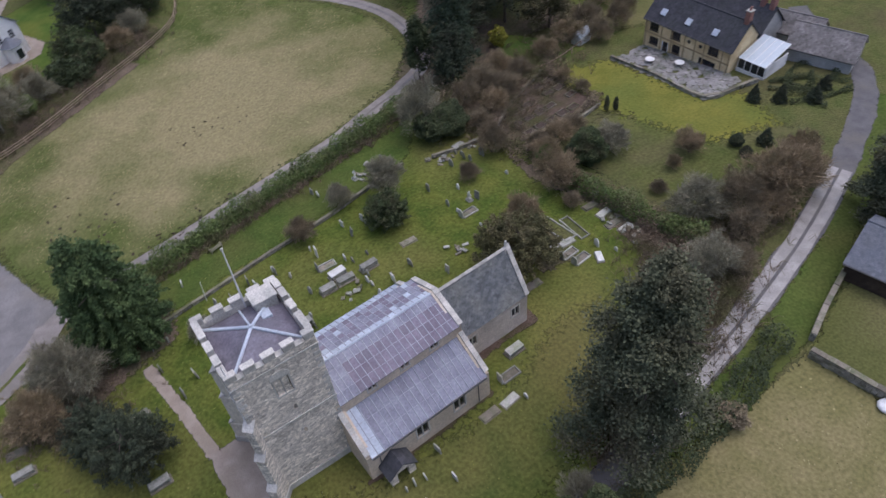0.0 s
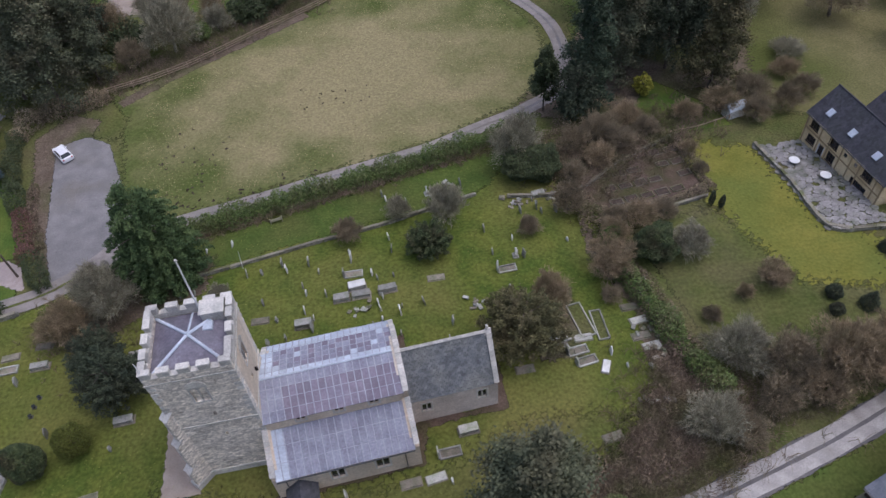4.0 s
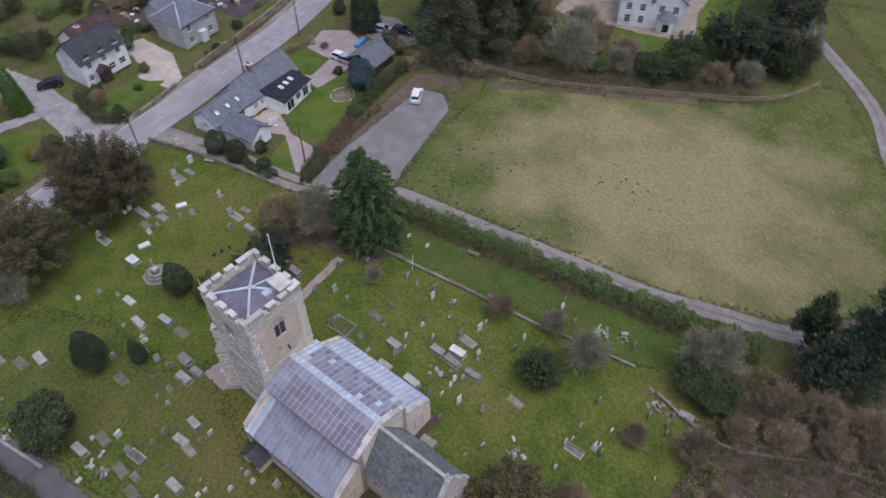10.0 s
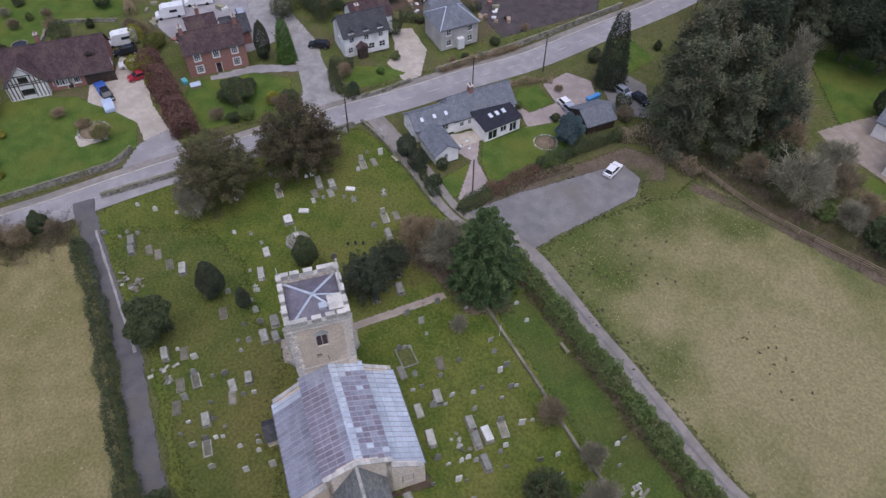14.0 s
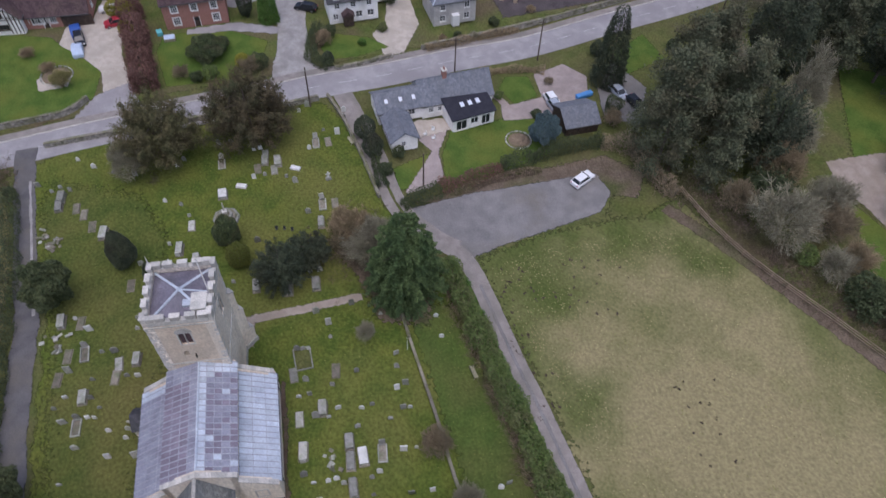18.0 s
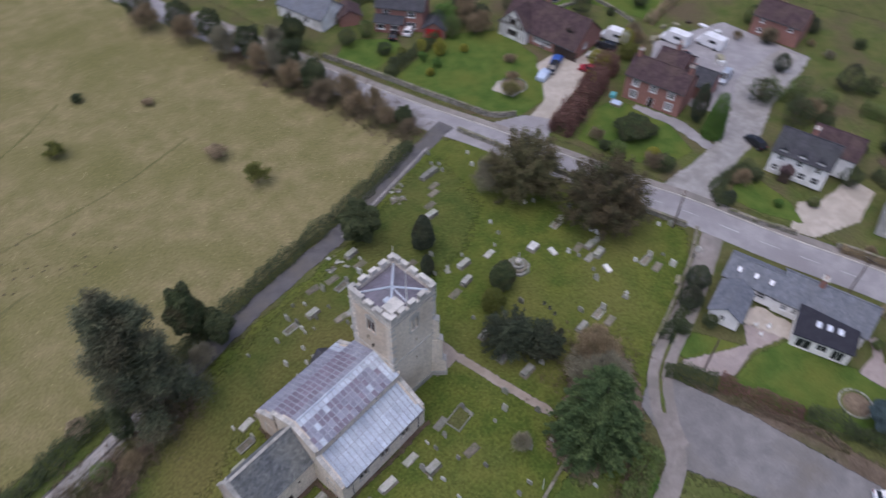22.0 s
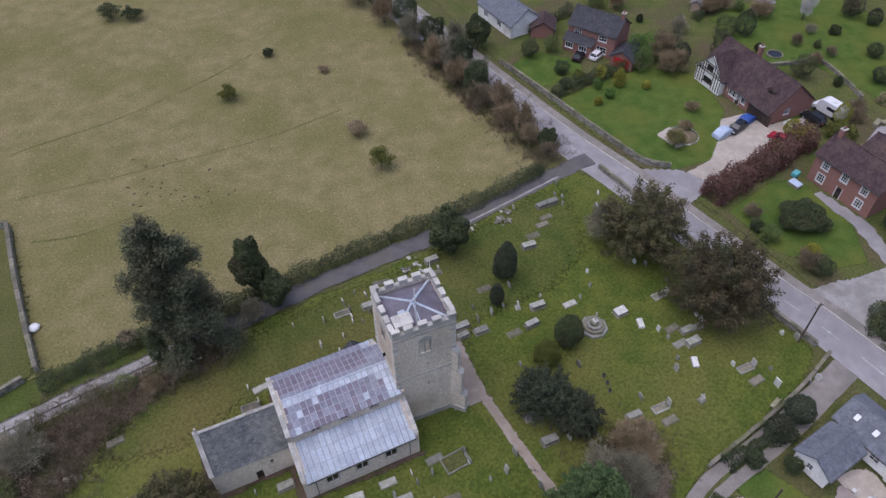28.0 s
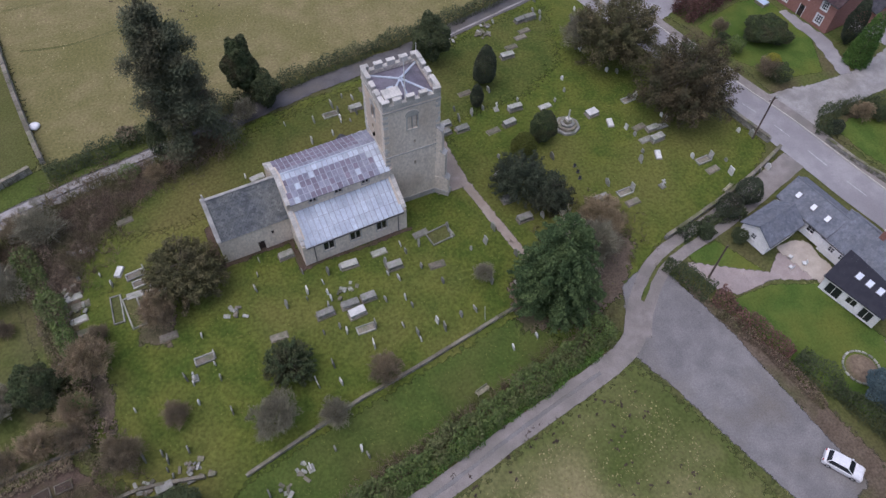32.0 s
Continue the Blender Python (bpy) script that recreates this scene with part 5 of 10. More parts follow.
def headstone_mesh(w, h, t, style):
    """A headstone: round, shouldered, pointed or square head, slightly bevelled, its foot in the turf."""
    if style == 0:
        top = [(w / 2 * math.cos(a), h - w / 2 + w / 2 * math.sin(a)) for a in np.linspace(0, math.pi, 7)]
    elif style == 1:
        r = w * 0.32
        top = [(w / 2, h - r * 1.2), (w / 2 - 0.06, h - r * 1.05)] + [(r * math.cos(a), h - r + r * math.sin(a)) for a in np.linspace(0.15, math.pi - 0.15, 6)] + [(-w / 2 + 0.06, h - r * 1.05), (-w / 2, h - r * 1.2)]
    elif style == 2:
        top = [(w / 2, h - w * 0.55), (w * 0.28, h - w * 0.2), (0, h), (-w * 0.28, h - w * 0.2), (-w / 2, h - w * 0.55)]
    else:
        top = [(w / 2, h), (-w / 2, h)]
    pts = [(-w / 2, -0.25), (w / 2, -0.25)] + top
    return extrude_profile(pts, -t / 2, t / 2)


HEADS = []
for style in range(4):
    for w, h in ((0.62, 0.95), (0.75, 1.25), (0.5, 0.7)):
        bm = headstone_mesh(w, h, 0.13, style)
        me = bpy.data.meshes.new("headstone")
        bm.to_mesh(me)
        bm.free()
        me.materials.append(M["stonegrave"])
        pale = me.copy()
        pale.materials[0] = M["whitegrave"]
        HEADS.append((me, pale))


def headstone(x, y, lean=8):
    k = rg.randrange(12)
    pale = rg.random() < 0.22
    ob = new("headstone", HEADS[k][1 if pale else 0])
    ob.matrix_basis = pose(x, y, ground_z(x, y), rg.uniform(-lean, lean), rg.uniform(-lean / 2, lean / 2), 90 + CH + rg.uniform(-9, 9)) @ Matrix.Diagonal((*[rg.uniform(0.9, 1.15)] * 3, 1))
    shape = ("round-topped", "shouldered", "pointed", "square-topped")[k // 3]
    tagged(ob, f"{shape} {'pale marble' if pale else 'grey lichened stone'} headstone standing in the turf", "headstone", "churchyard headstones")


def ledger(x, y, mat, label, l=1.9, w=0.85, rot=None, h=0.2):
    o = thing("ledger_slab", x, y, (CH if rot is None else rot) + rg.uniform(-6, 6), label, "grave slab", "grave slabs")
    part("slab", box(-l / 2, l / 2, -w / 2, w / 2, -0.05, h, 0.03), M[mat], o, "", pose(0, 0, 0, rg.uniform(-2, 2), rg.uniform(-2, 2), 0))
    part("base", box(-l / 2 - 0.1, l / 2 + 0.1, -w / 2 - 0.1, w / 2 + 0.1, -0.1, 0.07, 0.02), M["darkgrave"], o)


def chest_tomb(x, y, mat="stonegrave", l=1.95, w=0.95, h=0.85, label="grey stone chest tomb with a heavy lid"):
    o = thing("chest_tomb", x, y, CH + rg.uniform(-5, 5), label, "chest tomb", "chest tombs")
    part("base", box(-l / 2 - 0.12, l / 2 + 0.12, -w / 2 - 0.12, w / 2 + 0.12, -0.1, 0.15, 0.03), M["darkgrave"], o)
    part("chest", box(-l / 2 + 0.1, l / 2 - 0.1, -w / 2 + 0.1, w / 2 - 0.1, 0.15, h - 0.14, 0.02), M["stonegrave"], o)
    part("lid", box(-l / 2, l / 2, -w / 2, w / 2, h - 0.138, h, 0.035), M[mat], o)
    for sx in (-1, 1):
        for sy in (-1, 1):
            part("corner_pier", box(sx * (l / 2 - 0.12) - 0.08, sx * (l / 2 - 0.12) + 0.08, sy * (w / 2 - 0.12) - 0.08, sy * (w / 2 - 0.12) + 0.08, 0.151, h - 0.14), M["stonegrave"], o)


def kerb_grave(x, y, l=2.2, w=1.1, fill="soil", head=True, rot=0):
    o = thing("kerbed_grave", x, y, CH + rot + rg.uniform(-5, 5), "kerbed grave with pale stone edging and a low headstone", "grave", "kerbed graves")
    for name, b in (("side_kerb", (-l / 2, l / 2, -w / 2, -w / 2 + 0.16)), ("side_kerb", (-l / 2, l / 2, w / 2 - 0.16, w / 2)), ("end_kerb", (l / 2 - 0.16, l / 2, -w / 2 + 0.162, w / 2 - 0.162)), ("end_kerb", (-l / 2, -l / 2 + 0.16, -w / 2 + 0.162, w / 2 - 0.162))):
        part(name, box(*b, -0.1, 0.24, 0.02), M["stonegrave"], o)
    part("bed", box(-l / 2 + 0.17, l / 2 - 0.17, -w / 2 + 0.17, w / 2 - 0.17, -0.1, 0.1), M["darkgrave" if l < 2.5 else "base"], o, "dull chippings or rough grass inside the kerb")
    if head:
        part("headstone", HEADS[rg.choice((1, 4, 10))][0], None, o, "", pose(-l / 2 - 0.1, 0, 0, 0, rg.uniform(-5, 5), 90))


def cross_grave(x, y, h=1.5):
    o = thing("stone_cross", x, y, 90 + CH + rg.uniform(-8, 8), "pale stone cross on a stepped base", "grave cross", "grave crosses")
    part("step", box(-0.45, 0.45, -0.35, 0.35, -0.1, 0.2, 0.02), M["stonegrave"], o)
    part("step", box(-0.3, 0.3, -0.24, 0.24, 0.2, 0.42, 0.02), M["stonegrave"], o)
    part("shaft", box(-0.09, 0.09, -0.07, 0.07, 0.42, h, 0.02), M["whitegrave"], o)
    part("arm", box(-0.36, 0.36, -0.066, 0.066, h - 0.55, h - 0.37, 0.02), M["whitegrave"], o)


def stone_pile(x, y, n=9, spread=1.1):
    o = thing("stone_pile", x, y, rg.uniform(0, 180), "heap of broken mossy grave slabs", "stone pile", "broken slabs")
    for k in range(n):
        a, b, c = rg.uniform(0.35, 0.9), rg.uniform(0.25, 0.5), rg.uniform(0.1, 0.22)
        part("stone", box(-a / 2, a / 2, -b / 2, b / 2, -c / 2, c / 2, 0.02), M[rg.choice(("stonegrave", "darkgrave"))], o, "", pose(rg.gauss(0, spread * 0.5), rg.gauss(0, spread * 0.35), c / 2 + rg.uniform(0, 0.25), rg.uniform(-14, 14), rg.uniform(-14, 14), rg.uniform(0, 180)))


for row in (
    ((-49, 10.2), (-47.7, 8.9), (-47.3, 16.2), (-46, 16.2), (-46, 16.1), (-42.8, 12.9), (-42, 15.1), (-40.8, -3.4), (-40.7, -1.4), (-39.3, 3.1), (-39.1, -24.4), (-39.1, 2.1), (-38.7, 10.7), (-37.8, -8.4), (-37.3, -21.7), (-36.5, -9.3), (-35.8, -18.5), (-35.1, -15.3), (-34, -29), (-33.4, 4.1), (-33.4, -25.7), (-32.9, 2.5), (-32.7, 7.3), (-32.6, -26.7), (-32.6, -24.2), (-31.5, 8.7), (-29.2, -10.1), (-28.3, -7.7)),
    ((-26, -6.3), (-25.2, 10.7), (-20.9, -8.4), (-20.4, 3.7), (-18.8, -7), (-17.7, -11.7), (-15.4, -8.6), (-14.5, 11), (-14.5, 12.3), (-13.5, 0.9), (-13.4, -8.2), (-11.4, -9.9), (-11.3, -7.7), (-9.6, -18.7), (-9, -10.9), (-8.7, 16.4), (-8.7, 19.9), (-8.6, -9.5), (-7.7, 11.8), (-7.7, -16.5), (-7.3, -10.6), (-7, 20.1), (-6.3, 27.3), (-5.8, 13.4), (-4.3, -14.4), (-4.2, 18.9), (-4.2, -12.8), (-3.8, 13.6)),
    ((-3.1, 27.7), (-1.8, -17.8), (-0.9, 21.7), (-0.6, -10.8), (-0.5, -14.8), (-0.5, -9.5), (1, 21.7), (1.3, 16.7), (1.6, -17.5), (2, -14.5), (2.1, 10.6), (3, 13.8), (3, -18.5), (3.3, -13.3), (3.4, 22.6), (4, 21.5), (4, 11.1), (4.2, 9.8), (4.5, -14.4), (4.6, -13.6), (4.9, -17), (5.5, -9.6), (5.9, 18.4), (6.1, 14.4), (6.3, 17.2), (6.4, -9.5), (6.4, -11.7), (6.5, 22.9)),
    ((6.6, 22.1), (7, 11.8), (7.1, 13.3), (7.5, -9.6), (7.8, 20.5), (8.2, -15), (8.6, 16.6), (9.6, -11.2), (9.8, -8.1), (11.6, 23.2), (11.8, 21.7), (12.2, -15.9), (12.3, 10.4), (13.9, 10.5), (14.2, 18.9), (14.6, 14.1), (14.8, 11.6), (14.8, 13.2), (14.8, 18), (15.2, 14.9), (16.5, 33.3), (16.7, 9.3), (16.7, 18.1), (16.7, 24.6), (16.8, 22.3), (17, 32.3), (17, 12.2), (17.2, 13.1)),
    ((19.1, 24), (19.2, 23.1), (19.6, 31.3), (19.7, -8.3), (19.8, 13.2), (21.2, 5.7), (21.9, 7.7), (22.5, 9.7), (27.2, 33.3), (28.6, 23.5), (28.9, 19.3), (29.1, 17.4), (29.8, 13.4), (31.7, 21.2), (31.8, 18.9), (32.4, 18), (33.8, 25.9), (35.8, 27.9), (36, 26.2), (36.2, 27.1), (36.4, 25.3), (38.2, 19.6), (38.2, 25.2), (38.3, 2.7), (39.5, 0.8), (41.6, 10.2)),
):
    for x, y in row:
        headstone(x, y)
for x, y in ((-27.7, -21.3), (-25.3, -19.7), (-38, 3.9), (-34.9, 2.9), (-34.5, 5.4), (-40.2, 13.6), (-26.9, 14.5), (-23.4, 15.5), (-24.2, -5.8), (1, 14.2), (1.2, 9.1), (7.1, 9.9), (-29, -22.6), (-15, -4), (-8.9, -17.9), (-4.1, -18.5), (-2.4, -12.1), (-0.6, -12.2), (-0.9, -19), (-14.3, -12.6), (42.8, 2.8), (42.1, 4.2), (42.5, 6.2), (42.1, 8.1), (33.3, 12.1), (21.6, 16.7), (33.4, 5.8), (33.2, 4.5), (36, 5.1), (29, 2.4), (15.8, -7.8), (18.2, -7.7), (35.6, -6.6)):
    ledger(x, y, rg.choice(("stonegrave", "darkgrave", "darkgrave")), "flat lichened ledger stone lying in the turf")
for x, y in ((-31.2, -25.1), (-36.5, 3.9), (-36, 5.9), (-23.1, 12.5), (-12.6, 3.9), (-11.7, 8.2), (-12.2, 11.8), (-17.7, -4.4), (6, 12.6), (11.1, 10.4), (10.4, 15.6), (12.7, 15.7), (15.8, 15.9), (-29.5, -25.1), (-23.7, -17.8), (-19.8, -6.9), (-11, -5.9), (-8.4, -6), (-8.8, -7.5), (-9.2, -20.3), (-2.8, -10), (1.8, -15.5), (17.9, 6.2), (36.8, 28.8), (22, -3.4)):
    chest_tomb(x, y, l=rg.uniform(1.7, 2.1), w=rg.uniform(0.8, 1.0), h=rg.uniform(0.55, 0.9))
chest_tomb(12.3, 17.1, "whitegrave", 2.0, 1.0, 0.85, "chest tomb with a clean white lid")
chest_tomb(-29.8, -1.9, "whitegrave", 1.7, 1.2, 0.7, "square chest tomb with a pale lid")
for x, y in ((-36.4, -2.6), (-39.9, 11.7), (-26.7, 12.7), (-4.2, -16.5), (5.6, -15.5), (12, 19.3), (30.1, 16.4), (35, 3.6), (35.6, 2.2), (19.9, -5.4)):
    kerb_grave(x, y)
# family plots inside long kerbs
kerb_grave(-1.0, 10.2, 3.2, 2.2, head=False)
for y in (9.5, 10.2, 10.9):
    headstone(-2.3, y, 4)
for x, y, l, w in ((36.4, 7.4, 4.6, 1.7), (38.2, 6.4, 4.0, 1.3)):
    kerb_grave(x, y, l, w, head=False, rot=90)
for x, y in ((23.4, 32.3), (25.6, 33.6), (34.2, 4.2)):
    stone_pile(x, y, 6, 1.5)
for x, y in ((31.5, 18.3), (-32.0, 13.6), (22.5, 32.3), (-17.2, -7.8)):
    cross_grave(x, y)
for x, y in ((-21.7, -24.4), (-22.7, -23.8), (25.6, 11.9), (33.6, 27.4), (12.5, 13.7), (-5.2, -19.9)):
    stone_pile(x, y)
for x, y in ((-34.5, 8.6), (-31.4, 0.7), (37.3, 1.1)):
    ledger(x, y, "whitegrave", "clean white marble grave slab", 1.5, 0.75, 70, 0.35)
# three little dark memorial vases in a row
for x, y in ((-22.6, 6.2), (-22.5, 7.3), (-22.2, 8.4)):
    o = thing("memorial_vase", x, y, 0, "small dark memorial vase on a plinth in the turf", "vase", "memorial vases")
    part("plinth", box(-0.22, 0.22, -0.18, 0.18, -0.05, 0.14, 0.02), M["iron"], o)
    part("vase", tube((0, 0, 0.14), (0, 0, 0.46), 0.13, 0.2, 10), M["carblack"], o)
# medieval preaching cross: octagonal steps with a shaft stump
pc = thing("preaching_cross", -25.2, -1.0, 12, "weathered octagonal stepped preaching cross with a short shaft", "churchyard cross")
for k in range(4):
    bm = bmesh.new()
    bmesh.ops.create_cone(bm, cap_ends=True, segments=8, radius1=1.95 - 0.44 * k, radius2=1.9 - 0.44 * k, depth=0.34, matrix=Matrix.Translation((0, 0, 0.17 + 0.34 * k)))
    part("step", bm, M["darkgrave" if k % 2 else "stonegrave"], pc)
part("socket", box(-0.35, 0.35, -0.35, 0.35, 1.36, 1.75, 0.05), M["quoin"], pc)
part("shaft", tube((0, 0, 1.75), (0, 0, 3.3), 0.13, 0.09, 8), M["quoin"], pc)
# benches
for x, y, r in ((2.4, 31.2, 195), (-40.0, 17.2, 20)):
    o = thing("garden_bench", x, y, r, "weathered grey wooden garden bench", "bench", "benches")
    for k in range(4):
        part("seat_slat", box(-0.8, 0.8, -0.25 + k * 0.13, -0.14 + k * 0.13, 0.42, 0.45), M["greytwig"], o)
    for k in range(3):
        part("back_slat", box(-0.8, 0.8, 0.28, 0.31, 0.55 + k * 0.14, 0.65 + k * 0.14), M["greytwig"], o)
    for sx in (-0.75, 0.75):
        part("leg", box(sx - 0.04, sx + 0.04, -0.25, -0.17, 0, 0.62), M["greytwig"], o)
        part("leg", box(sx - 0.04, sx + 0.04, 0.22, 0.28, 0, 0.98), M["greytwig"], o)
        part("arm", box(sx - 0.04, sx + 0.04, -0.27, 0.22, 0.622, 0.66), M["greytwig"], o)
# low retaining wall through the churchyard
def stone_wall(name, pts, width, height, label, seed=1, mat="drystone", kind=""):
    r = random.Random(seed)
    line = spline(pts, 0.45)
    verts, faces = [], []
    cubes = [(-1, -1, -1), (1, -1, -1), (1, 1, -1), (-1, 1, -1), (-1, -1, 1), (1, -1, 1), (1, 1, 1), (-1, 1, 1)]
    cf = [(0, 3, 2, 1), (4, 5, 6, 7), (0, 1, 5, 4), (1, 2, 6, 5), (2, 3, 7, 6), (3, 0, 4, 7)]
    for (x, y), (x1, y1) in zip(line, line[1:]):
        a = math.atan2(y1 - y, x1 - x)
        z = ground_z(x, y)
        rows = max(1, round(height / 0.3))
        for k in range(rows):
            for side in (-1, 1):
                sx, sy, sz = 0.24 * r.uniform(0.85, 1.1), width / 4 * r.uniform(0.9, 1.15), height / rows / 2 * r.uniform(0.95, 1.15)
                m = pose(x + math.cos(a) * 0.2 - math.sin(a) * side * width / 4, y + math.sin(a) * 0.2 + math.cos(a) * side * width / 4, z + height * (k + 0.5) / rows, r.uniform(-6, 6), r.uniform(-6, 6), math.degrees(a) + r.uniform(-8, 8))
                i = len(verts)
                verts += [m @ Vector((c[0] * sx, c[1] * sy, c[2] * sz)) for c in cubes]
                faces += [tuple(i + q for q in f) for f in cf]
    o = thing(name, 0, 0, 0, label, "stone wall", z=0)
    p = part("stonework", mesh_from(name, verts, faces, M[mat]), None, o)
    p["kind"] = "stuff"
    line2 = spline(pts, 2.0)
    for (x, y), (x1, y1) in zip(line2, line2[1:]):
        a = math.atan2(y1 - y, x1 - x)
        d = math.hypot(x1 - x, y1 - y)
        part("capstone", box(0, d * 0.97, -width / 2 - 0.03, width / 2 + 0.03, 0, 0.12, 0.02), M["darkgrave" if name == "field_wall" else "mosscap"], o, "", pose(x, y, ground_z(x, y) + height - 0.02, 0, r.uniform(-1.5, 1.5), math.degrees(a)))
    return o


stone_wall("churchyard_wall", [(-9.5, 22.4), (-3, 23.6), (8, 25.9), (15.5, 27.2), (20.9, 28.6), (28.7, 30.6)], 0.32, 0.42, "low mossy rubble wall through the churchyard", 2)
stone_wall("roadside_wall", [(-51.5, 13.6), (-45, 16.3), (-37, 18.7), (-28, 21.0)], 0.4, 0.6, "low rubble churchyard wall along the church drive", 3)
stone_wall("churchyard_boundary", [(-42.5, -30), (-44.6, -20), (-46.8, -8), (-48.6, 4), (-50.6, 12)], 0.45, 0.9, "rubble churchyard wall beside the road", 4)
stone_wall("field_wall", [(44.4, -20.6), (46, -29), (47.8, -40), (49.2, -50.7)], 0.55, 1.15, "grey dry-stone wall across the pasture", 5)
stone_wall("field_wall", [(49.3, -51), (53, -51.8), (60, -53)], 0.55, 1.15, "grey dry-stone wall along the plot", 6)
stone_wall("field_wall", [(46, -19.6), (50, -18), (55.4, -16.2)], 0.5, 1.1, "grey dry-stone wall beside the lane", 8)
stone_wall("garden_wall", [(43.2, 21.8), (50, 22.2), (57.5, 23.6)], 0.28, 0.4, "mossy garden wall south of the beds", 9)
stone_wall("garden_wall", [(32.8, 29.2), (41.5, 28.2), (49, 32.8), (57.8, 36.9)], 0.3, 0.5, "tumbled garden wall with ivy", 12)
stone_wall("terrace_wall", [(68.1, 32.6), (68.8, 24), (69, 15.2), (74, 13.8), (77.5, 13.2)], 0.4, 0.55, "low terrace edging wall of grey stone", 13)
stone_wall("front_garden_wall", [(-40.6, -66), (-43.6, -54), (-46.2, -43), (-48.6, -33.5), (-50.2, -28.4), (-53.4, -25.8)], 0.4, 1.0, "grey stone front garden wall", 14)
stone_wall("front_garden_wall", [(-58.4, 15), (-59.6, 19), (-62.2, 25.2)], 0.4, 0.8, "curved stone front garden wall", 15)
stone_wall("front_garden_wall", [(-64.8, 30.8), (-69.8, 45), (-75, 61), (-81, 78)], 0.4, 1.1, "long brown stone wall along the road", 16)

# ---- trees, hedges, shrubs ----
def leaf_mesh(name, pts, size, mat, r, long=1.5):
    """Small leaf sprays, each a tilted four-cornered blade, at the given points."""
    n = len(pts)
    up = r.normal(size=(n, 3)) * 0.75 + np.array([0, 0, 1.0])
    a = np.cross(up, r.normal(size=(n, 3)))
    a /= np.linalg.norm(a, axis=1)[:, None] + 1e-9
    b = np.cross(up, a)
    b /= np.linalg.norm(b, axis=1)[:, None] + 1e-9
    s = (size * r.uniform(0.6, 1.3, n))[:, None]
    v = np.stack([pts - a * s * long / 2, pts + b * s / 2, pts + a * s * long / 2, pts - b * s / 2], 1).reshape(-1, 3)
    me = bpy.data.meshes.new(name)
    me.vertices.add(4 * n)
    me.vertices.foreach_set("co", v.astype(np.float32).ravel())
    me.loops.add(4 * n)
    me.loops.foreach_set("vertex_index", np.arange(4 * n, dtype=np.int32))
    me.polygons.add(n)
    me.polygons.foreach_set("loop_start", np.arange(0, 4 * n, 4, dtype=np.int32))
    me.update(calc_edges=True)
    me.materials.append(mat)
    return me


def lumps(r, k):
    d = r.normal(size=(k, 3))
    return d / np.linalg.norm(d, axis=1)[:, None], r.uniform(0.6, 1.0, k)


